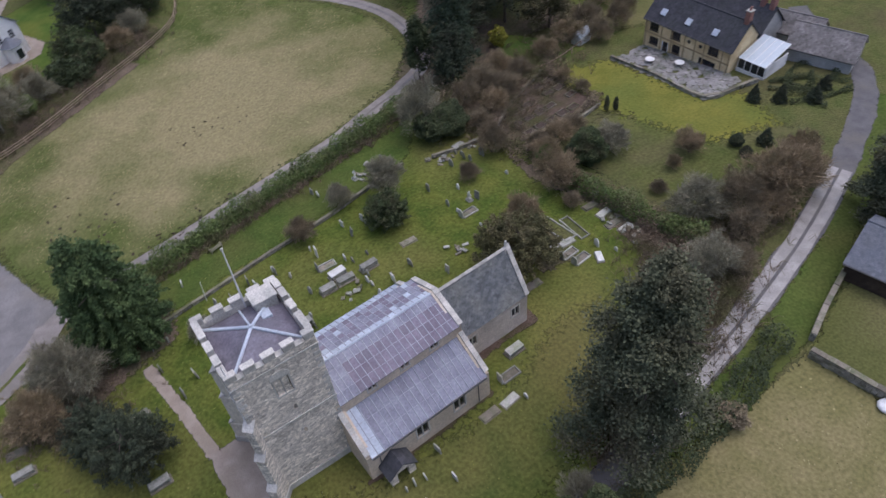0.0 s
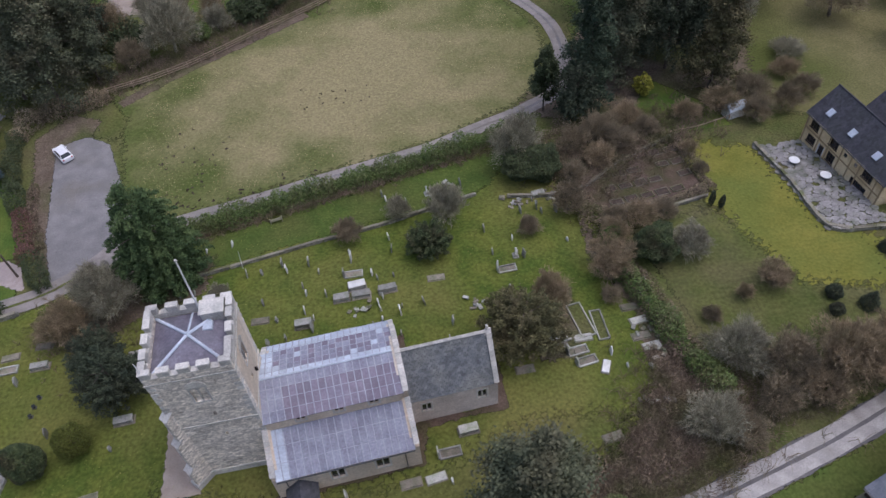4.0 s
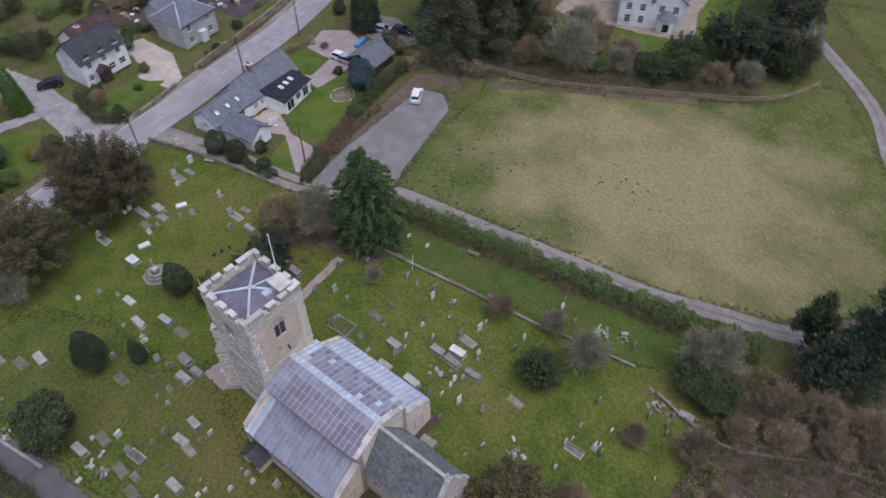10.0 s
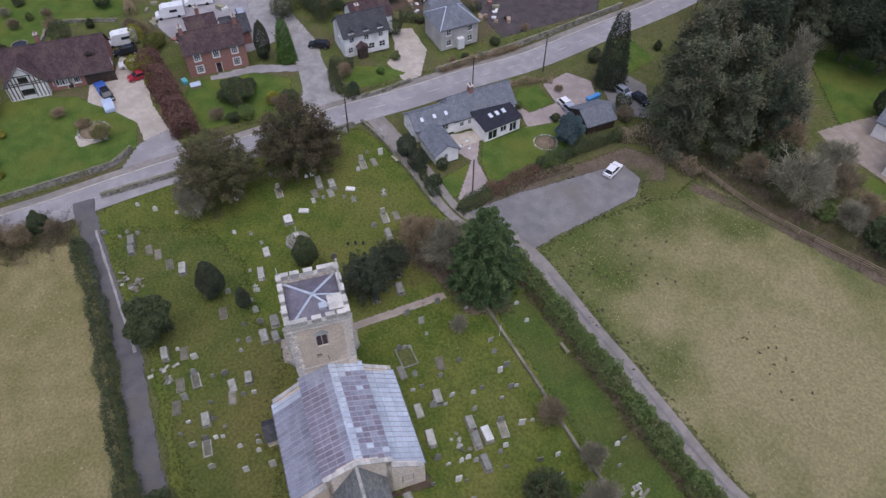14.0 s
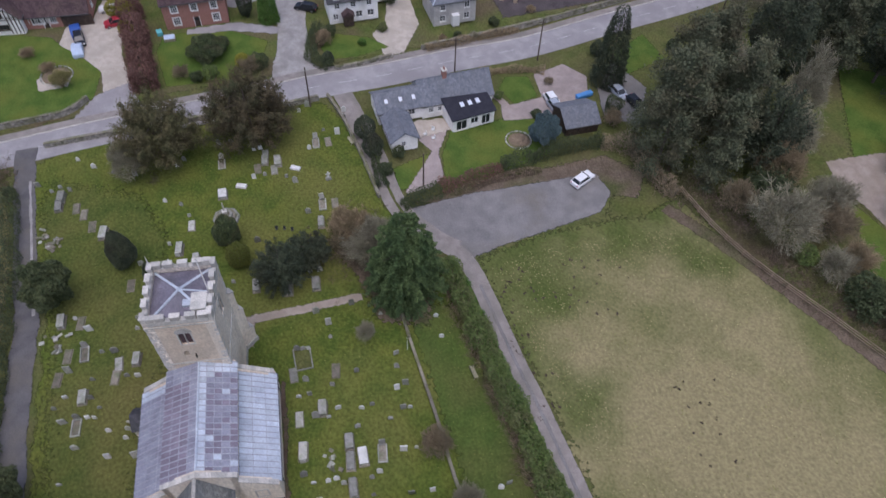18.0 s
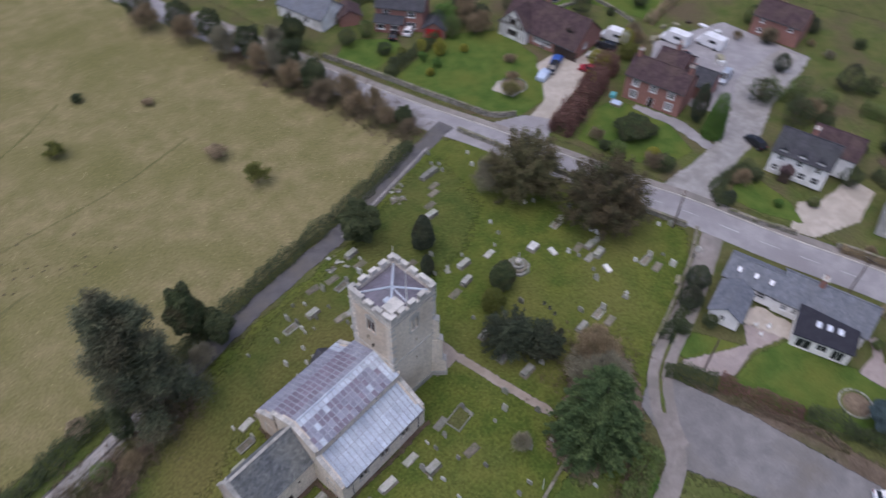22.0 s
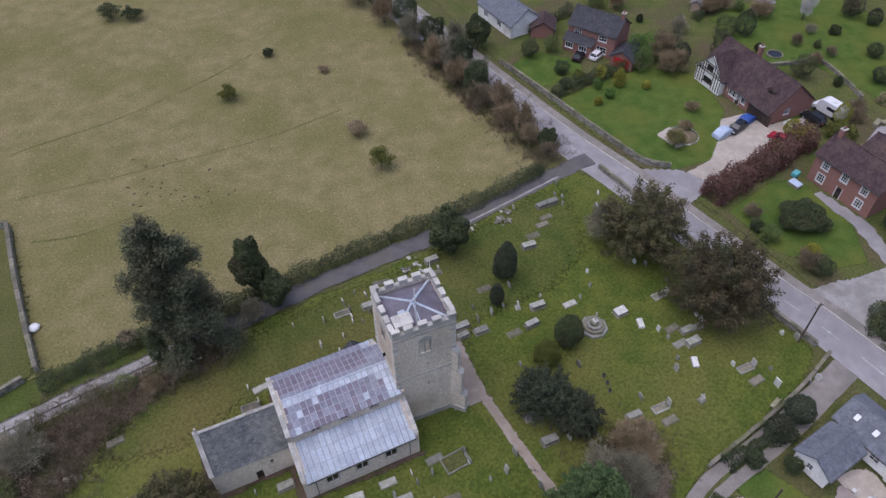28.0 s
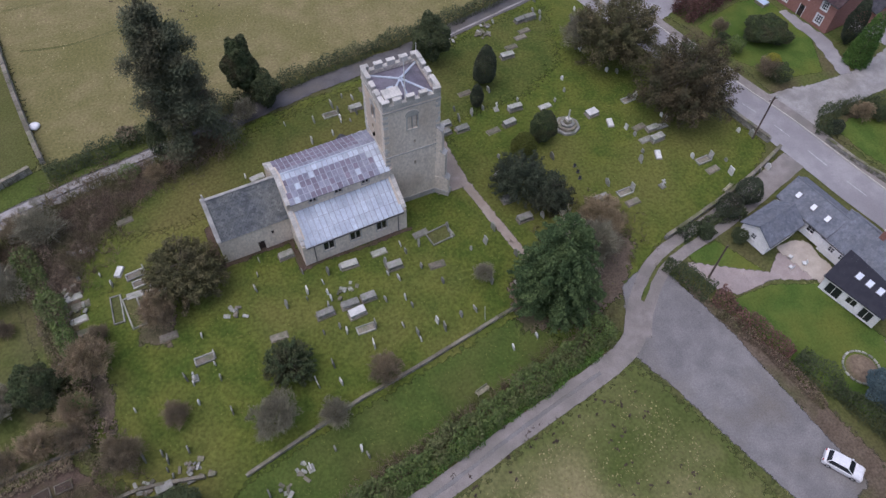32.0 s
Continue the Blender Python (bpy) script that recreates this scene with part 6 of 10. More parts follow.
def crown_points(shape, n, seed):
    """Points of a crown one unit high and one unit in radius, its foot at z = 0."""
    r = np.random.default_rng(seed)
    d = r.normal(size=(n, 3))
    d /= np.linalg.norm(d, axis=1)[:, None]
    ld, lw = lumps(r, 26)
    bulge = (np.exp(-((1 - d @ ld.T) / 0.07)) * lw).max(1)
    depth = r.uniform(0, 1, n) ** 0.35
    if shape == "blob":
        rad = (0.62 + 0.42 * bulge) * (0.72 + 0.28 * depth)
        p = d * rad[:, None]
        p[:, 2] = np.clip(0.5 + p[:, 2] * 0.52, 0.02, 1.1)
    elif shape == "egg":
        rad = (0.8 + 0.2 * bulge) * (0.75 + 0.25 * depth)
        p = d * rad[:, None]
        z = np.clip(0.5 + p[:, 2] * 0.53, 0, 1.05)
        p[:, :2] *= (1.15 - 0.55 * z)[:, None]
        p[:, 2] = z
    elif shape == "cone":
        z = 1 - np.sqrt(r.uniform(0, 1, n))
        ang = r.uniform(0, 2 * np.pi, n)
        ridge = 1 + 0.16 * np.sin(ang * 5 + z * 21) + 0.12 * np.sin(z * 48 + ang * 2)
        rad = (1 - z) ** 0.8 * ridge * (0.55 + 0.45 * depth)
        p = np.stack([rad * np.cos(ang), rad * np.sin(ang), z], 1)
    elif shape in ("sprays", "plumes"):
        q = np.random.default_rng(seed + 3)
        nb = 300 if shape == "sprays" else 190
        if shape == "sprays":
            zb = 1 - q.uniform(0, 1, nb) ** 0.7
            rb = np.clip(1.03 - zb, 0.02, 1) ** 0.42 * q.uniform(0.72, 1.1, nb) * np.clip(0.62 + 1.9 * zb, 0, 1)
            ab = q.uniform(0, 2 * np.pi, nb)
            tip = np.stack([rb * np.cos(ab), rb * np.sin(ab), zb - 0.05], 1)
            root = np.stack([np.zeros(nb), np.zeros(nb), zb + 0.02], 1)
            wide, flat = 0.055, 0.012
        else:
            dd = q.normal(size=(nb, 3))
            dd[:, 2] = np.abs(dd[:, 2]) * 0.9 - 0.12
            dd /= np.linalg.norm(dd, axis=1)[:, None]
            dd *= q.uniform(0.72, 1.08, nb)[:, None]
            tip = dd * np.array([1, 1, 0.72]) + np.array([0, 0, 0.26])
            root = dd * np.array([0.15, 0.15, 0.1]) + np.array([0, 0, 0.2])
            wide, flat = 0.075, 0.05
        k = r.integers(0, nb, n)
        t = (1 - r.uniform(0, 1, n) ** 1.6 * 0.75)[:, None]
        taper = 1.25 - 0.8 * t
        p = root[k] * (1 - t) + tip[k] * t + r.normal(size=(n, 3)) * np.array([wide, wide, flat]) * taper
        if shape == "sprays":
            p[:, 2] -= 0.03 * t[:, 0] ** 3
        p[:, 2] = np.clip(p[:, 2], 0.0, 1.06)
    elif shape == "conifer":
        z = 1 - r.uniform(0, 1, n) ** 0.62
        ang = r.uniform(0, 2 * np.pi, n)
        tier = z * 15 + 0.8 * np.sin(ang * 3 + 1 + z * 5)
        jag = 0.86 + 0.13 * np.sin(ang * 11 + 3 * np.sin(z * 19)) * np.sin(tier * 3.1 + ang * 2) + 0.07 * np.sin(ang * 23 + tier * 5) + r.normal(size=n) * 0.03
        fall = (tier + 0.4 * np.sin(ang * 7)) % 1.0
        rad = np.clip(1.05 - z, 0, 1) ** 0.42 * jag * (1 - 0.13 * fall) * (0.62 + 0.38 * depth)
        p = np.stack([rad * np.cos(ang), rad * np.sin(ang), z - 0.03 * rad], 1)
    elif shape == "layered":
        k = r.integers(0, 70, n)
        zc = (r.permutation(70) / 70.0)[k]
        ang = (np.arange(70) * 2.4)[k] + r.normal(size=n) * 0.22
        reach = (1 - zc) ** 0.75 * (0.75 + 0.35 * np.sin(k * 7.1))
        t = r.uniform(0.15, 1, n) ** 0.7
        p = np.stack([reach * t * np.cos(ang), reach * t * np.sin(ang), zc + 0.03 - 0.1 * t * reach + r.normal(size=n) * 0.014], 1)
    elif shape == "cedar":
        q = np.random.default_rng(seed + 3)
        nb = 64
        zb = 0.08 + 0.92 * (np.arange(nb) / nb) ** 0.85
        rb = (1.04 - zb) ** 0.38 * q.uniform(0.4, 1.1, nb)
        ab = np.arange(nb) * 2.4 + q.normal(size=nb) * 0.3
        k = r.choice(nb, n, p=(rb + 0.12) / (rb + 0.12).sum())
        t = r.uniform(0.1, 1, n) ** 0.6
        ang = ab[k] + r.normal(size=n) * 0.2 / (0.3 + t)
        reach = rb[k] * t + r.normal(size=n) * 0.03
        p = np.stack([reach * np.cos(ang) + r.normal(size=n) * 0.05, reach * np.sin(ang) + r.normal(size=n) * 0.05, zb[k] - 0.06 * t * rb[k] + r.normal(size=n) * 0.022], 1)
    elif shape == "clumped":
        k = r.integers(0, 46, n)
        cd, _ = lumps(np.random.default_rng(seed + 1), 46)
        c = cd * np.random.default_rng(seed + 2).uniform(0.35, 0.95, 46)[:, None]
        p = c[k] * np.array([0.9, 0.9, 0.42]) + d * (r.uniform(0.3, 1, n)[:, None]) * np.array([0.27, 0.27, 0.10])
        p[:, 2] = np.clip(p[:, 2] + 0.5, 0.03, 1.02)
        p[:, :2] *= (1.1 - 0.5 * np.abs(p[:, 2] - 0.4))[:, None]
    return p


def stick_mesh(name, segs, mat):
    """Tapered three-sided sticks from (start, end, radius, radius)."""
    S = np.array([[*a, *b, ra, rb] for a, b, ra, rb in segs])
    A, B, ra, rb = S[:, :3], S[:, 3:6], S[:, 6], S[:, 7]
    d = B - A
    d /= np.linalg.norm(d, axis=1)[:, None] + 1e-9
    u = np.cross(d, np.array([0.31, 0.52, 0.79]))
    u /= np.linalg.norm(u, axis=1)[:, None] + 1e-9
    w = np.cross(d, u)
    V = []
    for base, rad in ((A, ra), (B, rb)):
        for k in range(3):
            c, s = math.cos(k * 2.094), math.sin(k * 2.094)
            V.append(base + (u * c + w * s) * rad[:, None])
    V = np.stack(V, 1).reshape(-1, 3)
    n = len(S)
    base = np.arange(n)[:, None] * 6
    F = np.concatenate([base + np.array(q) for q in ((0, 1, 4, 3), (1, 2, 5, 4), (2, 0, 3, 5))], 0)
    return mesh_from(name, V.tolist(), F.tolist(), mat)


def bare_sticks(seed, levels=5, stems=1, spread=0.5, kids=3, up=0.25):
    """Limbs and twigs of a leafless tree one unit high."""
    r = random.Random(seed)
    limbs, twigs = [], []
    def grow(p, d, length, rad, level):
        bend = Vector((r.gauss(0, 0.12), r.gauss(0, 0.12), r.gauss(0, 0.08)))
        mid = p + d * length * 0.5 + bend * length * 0.3
        q = p + (d + bend).normalized() * length
        (limbs if level > 1 else twigs).extend([(p, mid, rad, rad * 0.8), (mid, q, rad * 0.8, rad * 0.6)])
        if level == 0:
            for k in range(4):
                e = (d + Vector((r.gauss(0, 0.6), r.gauss(0, 0.6), r.gauss(0.1, 0.5)))).normalized()
                s = p.lerp(q, r.uniform(0.2, 1))
                twigs.append((s, s + e * length * r.uniform(0.5, 0.9), rad * 0.5, rad * 0.2))
            return
        for k in range(kids if level < levels else kids + 1):
            a = r.uniform(0, 6.283)
            side = d.orthogonal().normalized()
            side.rotate(Matrix.Rotation(a, 3, d))
            e = (d + side * r.uniform(spread * 0.7, spread * 1.5) + Vector((0, 0, up))).normalized()
            start = p.lerp(q, r.uniform(0.55, 1.0)) if k else q
            grow(start, e, length * r.uniform(0.62, 0.8), rad * 0.6, level - 1)
    for k in range(stems):
        a = 6.283 * k / stems
        d = Vector((math.cos(a) * 0.45, math.sin(a) * 0.45, 1)).normalized() if stems > 1 else Vector((0, 0, 1))
        grow(Vector((0, 0, 0)), d, 0.26 if stems == 1 else 0.24, 0.026 if stems == 1 else 0.012, levels)
    top = max(max(s[1].z for s in twigs), 0.01)
    f = 1 / top
    return [[(a * f, b * f, ra, rb) for a, b, ra, rb in g] for g in (limbs, twigs)]


CROWNS, BARES = {}, {}


def twig_spray(n, seed, top=True):
    """Fine outer twigs of a leafless crown one unit high and one in radius: thin blades pointing out and up."""
    r = np.random.default_rng(seed)
    d = r.normal(size=(n, 3))
    d[:, 2] = np.abs(d[:, 2]) * 1.1 - 0.25
    d /= np.linalg.norm(d, axis=1)[:, None]
    ld, lw = lumps(r, 15)
    bulge = (np.exp(-((1 - d @ ld.T) / 0.09)) * lw).max(1)
    rad = (0.46 + 0.54 * bulge) * (0.35 + 0.65 * r.uniform(0, 1, n) ** 0.55)
    p = d * rad[:, None]
    p[:, 2] = np.clip(0.36 + p[:, 2] * 0.64, 0.03, 1.05)
    return p, d


def spray_mesh(name, p, d, length, width, mat, r):
    n = len(p)
    a = d + r.normal(size=(n, 3)) * 0.55 + np.array([0, 0, 0.35])
    a /= np.linalg.norm(a, axis=1)[:, None]
    b = np.cross(a, r.normal(size=(n, 3)))
    b /= np.linalg.norm(b, axis=1)[:, None] + 1e-9
    s = (length * r.uniform(0.5, 1.4, n))[:, None]
    v = np.stack([p - b * width, p + b * width, p + a * s], 1).reshape(-1, 3)
    me = bpy.data.meshes.new(name)
    me.vertices.add(3 * n)
    me.vertices.foreach_set("co", v.astype(np.float32).ravel())
    me.loops.add(3 * n)
    me.loops.foreach_set("vertex_index", np.arange(3 * n, dtype=np.int32))
    me.polygons.add(n)
    me.polygons.foreach_set("loop_start", np.arange(0, 3 * n, 3, dtype=np.int32))
    me.update(calc_edges=True)
    me.materials.append(mat)
    return me


def crown(shape, n, size, key, seed):
    k = (shape, n, size, key, seed)
    if k not in CROWNS:
        CROWNS[k] = crown_points(shape, n, seed)
    return CROWNS[k]


def tree(name, x, y, h, rad, shape, key, label, seed=0, n=None, leaf=None, trunk=0.12, foot=0.12, group="", category="tree", bark="bark", z=None, squash=(1, 1), turn=None, long=1.6):
    """An evergreen: a tapered trunk, limbs, and a crown of many small sprays with an uneven outline."""
    r = np.random.default_rng(seed + 77)
    o = thing(name, x, y, (seed * 77) % 360 if turn is None else turn, label, category, group, z=z)
    area = rad * h
    n = int(3.2 * (n or min(9000, max(500, 130 * area))))
    leaf = 0.5 * (leaf or max(0.16, min(0.55, 0.075 * (rad + h / 3))))
    p = crown(shape, n, 0, key, seed).copy()
    hh = h * (1 - foot)
    p *= np.array([rad * squash[0], rad * squash[1], hh])
    p[:, 2] += h * foot
    part("crown", leaf_mesh("crown", p, leaf, M[key], r, long), None, o)
    rt_ = max(0.06, trunk * rad * 0.35)
    part("trunk", tube((0, 0, -0.1), (0, 0, h * 0.8), rt_, rt_ * 0.25, 8), M[bark], o)
    limb_segs = []
    rr = random.Random(seed)
    for k in range(9):
        a, zz = rr.uniform(0, 6.28), h * rr.uniform(foot + 0.05, 0.7)
        limb_segs.append((Vector((0, 0, zz)), Vector((math.cos(a) * rad * 0.6, math.sin(a) * rad * 0.6, zz + h * 0.08)), rt_ * 0.4, rt_ * 0.1))
    part("branching", stick_mesh("branching", limb_segs, M[bark]), None, o)["kind"] = "stuff"
    return o


def bare_tree(name, x, y, h, rad, key, label, seed=0, stems=1, levels=5, spread=0.5, kids=3, group="", category="tree", thick=1.0):
    """A leafless tree or shrub: limbs that fork down to fine twigs."""
    k = (seed, stems, levels, spread, kids, key, thick)
    if k not in BARES:
        limbs, twigs = bare_sticks(seed, levels, stems, spread, kids)
        w = max(max(abs(s[1].x), abs(s[1].y)) for s in twigs)
        BARES[k] = (stick_mesh("limbs", [(a, b, ra * thick, rb * thick) for a, b, ra, rb in limbs], M["bark" if key != "greytwig" else "greytwig"]), stick_mesh("twigs", [(a, b, max(ra, 0.0022) * thick, max(rb, 0.0016) * thick) for a, b, ra, rb in twigs], M[key]), w)
    limbs, twigs, w = BARES[k]
    o = thing(name, x, y, (seed * 53 + x * 31) % 360, label, category, group)
    s = Matrix.Diagonal((rad / w, rad / w, h, 1))
    part("branching", limbs, None, o, "", s)["kind"] = "stuff"
    part("twig_work", twigs, None, o, "", s)["kind"] = "stuff"
    p, d = twig_spray(int(min(7000, 260 * rad * math.sqrt(rad * h)) + 500), seed)
    fine = spray_mesh("twig_haze", p * np.array([rad, rad, h]), d, 0.10 * rad + 0.35, 0.022 + 0.002 * rad, M[key], np.random.default_rng(seed + 5))
    part("twig_haze", fine, None, o)["kind"] = "stuff"
    return o


def hedge(name, pts, width, height, key, label, seed=0, density=55, leaf=0.26, category="hedge", core="bark"):
    r = np.random.default_rng(seed)
    line = np.array(spline(pts, 0.5))
    seg = np.hypot(*np.diff(line, axis=0).T)
    total = seg.sum()
    n, leaf = int(total * density * 3.0), leaf * 0.56
    i = r.integers(0, len(line) - 1, n)
    t = r.uniform(0, 1, n)
    base = line[i] * (1 - t)[:, None] + line[i + 1] * t[:, None]
    d = line[i + 1] - line[i]
    d /= np.linalg.norm(d, axis=1)[:, None] + 1e-9
    nn = np.stack([-d[:, 1], d[:, 0]], 1)
    ang = r.uniform(-0.25, np.pi + 0.25, n)
    wob = 1 + 0.28 * np.sin(base[:, 0] * 0.9 + seed) * np.sin(base[:, 1] * 1.1) + 0.12 * np.sin(base[:, 0] * 2.7) + r.normal(size=n) * 0.06
    rr = r.uniform(0, 1, n) ** 0.3 * wob
    off = np.sign(np.cos(ang)) * np.abs(np.cos(ang)) ** 0.7 * width / 2 * rr
    z = np.clip(np.abs(np.sin(ang)) ** 0.7 * height * rr, 0.05, None)
    p = base + nn * off[:, None]
    u = np.clip((p[:, 1] - 8) / 42, 0, 1)
    P = np.column_stack([p, z - 2.4 * u * u * (3 - 2 * u)])
    o = thing(name, 0, 0, 0, label, category, z=0)
    part("foliage", leaf_mesh("foliage", P, leaf, M[key], r), None, o)["kind"] = "stuff"
    stems = []
    for j in range(int(total * 1.6)):
        k = r.integers(0, n)
        q = P[k].copy()
        q[:2] = base[k]
        q[2] = ground_z(*q[:2])
        stems.append((Vector(q), Vector(q) + Vector((r.normal() * 0.2, r.normal() * 0.2, height * 0.8)), 0.035, 0.012))
    part("stem_work", stick_mesh("stem_work", stems, M[core]), None, o)["kind"] = "stuff"
    return o


def scatter(name, pts, n, key, label, h=0.6, seed=0, along=True, width=2.0, leaf=None, blades=6, category="undergrowth"):
    """Undergrowth nobody could count: arching stems or tufts along a line."""
    r = random.Random(seed)
    line = spline(pts, 0.7)
    segs = []
    for k in range(n):
        x, y = line[r.randrange(len(line))]
        x, y = x + r.gauss(0, width / 2), y + r.gauss(0, width / 2)
        z = ground_z(x, y)
        s = h * r.uniform(0.5, 1.3)
        for b in range(blades):
            a = r.uniform(0, 6.283)
            p = Vector((x + r.gauss(0, 0.12), y + r.gauss(0, 0.12), z))
            q = p + Vector((math.cos(a) * s * 0.5, math.sin(a) * s * 0.5, s * r.uniform(0.6, 1)))
            e = q + Vector((math.cos(a) * s * 0.6, math.sin(a) * s * 0.6, -s * r.uniform(0.0, 0.5)))
            segs += [(p, q, 0.024, 0.018), (q, e, 0.018, 0.008)]
    ob = new(name, stick_mesh(name, segs, M[key]))
    return tagged(ob, label, category, "", "stuff")


def tufts(name, pts, n, key, label, size, seed, box_=None):
    """Grass tufts over an area, as one object of many blades."""
    r = np.random.default_rng(seed)
    P = np.array(pts, dtype=float)
    lo, hi = P.min(0), P.max(0)
    q = r.uniform(0, 1, (n * 3, 2)) * (hi - lo) + lo
    inside = np.zeros(len(q), bool)
    for a, b in zip(P, np.roll(P, -1, 0)):
        if a[1] != b[1]:
            hit = (a[1] > q[:, 1]) != (b[1] > q[:, 1])
            inside ^= hit & (q[:, 0] < (b[0] - a[0]) * (q[:, 1] - a[1]) / (b[1] - a[1]) + a[0])
    q = q[inside][:n]
    # gathered in drifts
    f = np.sin(q[:, 0] * 0.35 + 1.3 * np.sin(q[:, 1] * 0.21)) * np.sin(q[:, 1] * 0.31 + seed)
    q = q[r.uniform(-1, 1, len(q)) < f + 0.35]
    u = np.clip((q[:, 1] - 8) / 42, 0, 1)
    pt = np.column_stack([q, -2.4 * u * u * (3 - 2 * u) + 0.06])
    return tagged(new(name, leaf_mesh(name, pt, size, M[key], r, 1.2)), label, "grass", "", "stuff")


# the churchyard's trees
tree("cypress_tree", -10.3, 23.6, 16.0, 5.9, "sprays", "cypress", "tall dense dark green cypress at the churchyard corner", 1, 21000, 0.36, foot=0.03)
bare_tree("bare_tree", -16.5, 19.5, 7.5, 4.8, "greytwig", "grey leafless tree beside the tall cypress", 3, stems=4, spread=0.6, category="tree", thick=1.2)
bare_tree("bare_tree", -20.5, 16.5, 5.5, 3.6, "browntwig", "low leafless thicket beside the church drive", 4, stems=5, spread=0.65, thick=1.2)
tree("pine_tree", 25.0, -17.0, 22.6, 6.7, "cedar", "pine", "large irregular dark pine beside the lane", 5, 20000, 0.36, foot=0.08, trunk=0.2)
tree("pine_tree", 66.5, -12.5, 13.5, 4.6, "cedar", "pine", "dark pine beside the lane opposite the garden", 35, 9000, 0.36, foot=0.05, trunk=0.2)
tree("ivy_tree", 15.6, -23.6, 11.0, 2.9, "blob", "yew", "narrow ivy-covered evergreen beside the lane", 6, foot=0.1)
tree("ivy_bush", 13.2, -20.5, 6.5, 2.5, "blob", "ivy", "rounded ivy-clad bush on the lane bank", 7, foot=0.05)
tree("laurel_tree", -12.3, -21.4, 8.2, 3.5, "blob", "ivy", "dark shrubby evergreen by the lane", 8, foot=0.05)
tree("ivy_stump", 29.2, -16.6, 6.5, 1.5, "egg", "ivy", "ivy-clad stump on the lane bank", 9, foot=0.02)
tree("ivy_bush", 33.6, -13.6, 2.6, 1.6, "blob", "laurel", "small rounded bush beside the lane", 10, foot=0.02)
tree("old_yew", -38.5, -11.5, 11.8, 6.6, "plumes", "oliveyew", "broad old yew with bronze-green foliage beside the road", 11, 12000, 0.34, foot=0.03)
tree("old_yew", -42.0, 1.9, 12.2, 7.2, "plumes", "bronzeyew", "very broad old yew with brownish foliage beside the road", 12, 14000, 0.34, foot=0.03)
bare_tree("bare_tree", -34.5, -15.5, 7.5, 3.2, "greytwig", "grey leafless bush against the old yew", 13, stems=4)
tree("clipped_yew", -17.8, -13.6, 7.0, 2.3, "egg", "darkwood", "dense pointed clipped yew among the graves", 14, 5000, 0.22, foot=0.02, category="yew")
tree("clipped_yew", -14.8, -9.6, 4.2, 1.25, "egg", "darkwood", "small dark clipped yew", 15, 2200, 0.18, foot=0.02, category="yew")
tree("round_yew", -20.8, -0.2, 5.4, 2.3, "egg", "yew", "rounded dark green clipped yew beside the cross", 16, 4500, 0.22, foot=0.02, category="yew")
tree("round_box", -16.8, 1.6, 4.3, 2.1, "egg", "box", "rounded yellow-green clipped box bush", 17, 4200, 0.2, foot=0.02, category="box bush")
tree("spreading_yew", -13.4, 7.4, 7.2, 3.7, "plumes", "darkwood", "broad dark spreading yew near the tower", 18, 7000, 0.26, foot=0.02, category="yew")
tree("spreading_yew", -16.0, 11.2, 6.2, 3.0, "plumes", "darkwood", "dark spreading yew beside its pair", 19, 5000, 0.26, foot=0.02, category="yew")
tree("chancel_yew", 29.6, 6.0, 7.2, 4.7, "plumes", "oliveyew", "spreading olive-green yew near the chancel", 20, 9000, 0.3, foot=0.03, category="yew")
bare_tree("brown_shrub", 33.4, 9.9, 5.2, 2.9, "browntwig", "brown leafless rounded shrub beside the yew", 21, stems=7, spread=0.55, category="shrub", thick=1.3)
tree("holly_bush", 21.4, 21.2, 5.0, 2.8, "plumes", "yew", "round dark holly among the graves", 22, 5200, 0.24, foot=0.02, category="bush")
bare_tree("bare_shrub", 24.3, 26.6, 6.0, 3.2, "greytwig", "grey leafless rounded shrub", 23, stems=6, spread=0.55, category="shrub", thick=1.3)
bare_tree("bare_shrub", 18.3, 28.3, 3.8, 2.1, "greytwig", "pale leafless shrub by the wall", 24, stems=5, spread=0.55, category="shrub", thick=1.3)
bare_tree("bare_shrub", 11.7, 25.4, 3.6, 2.3, "redtwig", "purplish leafless shrub over the low wall", 25, stems=6, spread=0.6, category="shrub", thick=1.3)
bare_tree("bare_shrub", 34.0, 22.0, 2.6, 1.9, "redtwig", "reddish leafless shrub in the turf", 26, stems=6, spread=0.6, category="shrub", thick=1.3)
bare_tree("bare_shrub", -3.6, 18.2, 3.2, 1.6, "greytwig", "small grey leafless tree", 27, stems=3, category="shrub", thick=1.3)
bare_tree("bare_shrub", 41.3, 13.2, 5.2, 3.2, "browntwig", "brown leafless shrub at the garden boundary", 28, stems=6, category="shrub", thick=1.3)
bare_tree("bare_shrub", 39.6, 24.8, 4.5, 2.6, "redtwig", "reddish-brown shrub at the garden boundary", 29, stems=6, category="shrub", thick=1.3)
tree("ivy_mass", 36.8, 33.0, 5.0, 4.4, "blob", "ivy", "low dark mass of ivy and thorn", 30, 5200, 0.32, foot=0.0, category="bush")
bare_tree("bare_tree", 35.2, 36.2, 9.0, 4.5, "greytwig", "grey-green leafless tree above the hedge", 31, stems=2)
tree("yew_bush", 47.0, 14.6, 5.5, 3.0, "blob", "yew", "dark evergreen bush at the orchard corner", 32, 4500, 0.28, foot=0.0, category="bush")
tree("green_bush", 43.0, 17.8, 3.2, 1.5, "blob", "bright", "fresh green bush at the boundary", 33, foot=0.0, category="bush")
bare_tree("bare_shrub", 51.5, 14.8, 3.8, 3.0, "greytwig", "grey leafless fruit bush", 34, stems=6, category="shrub", thick=1.2)
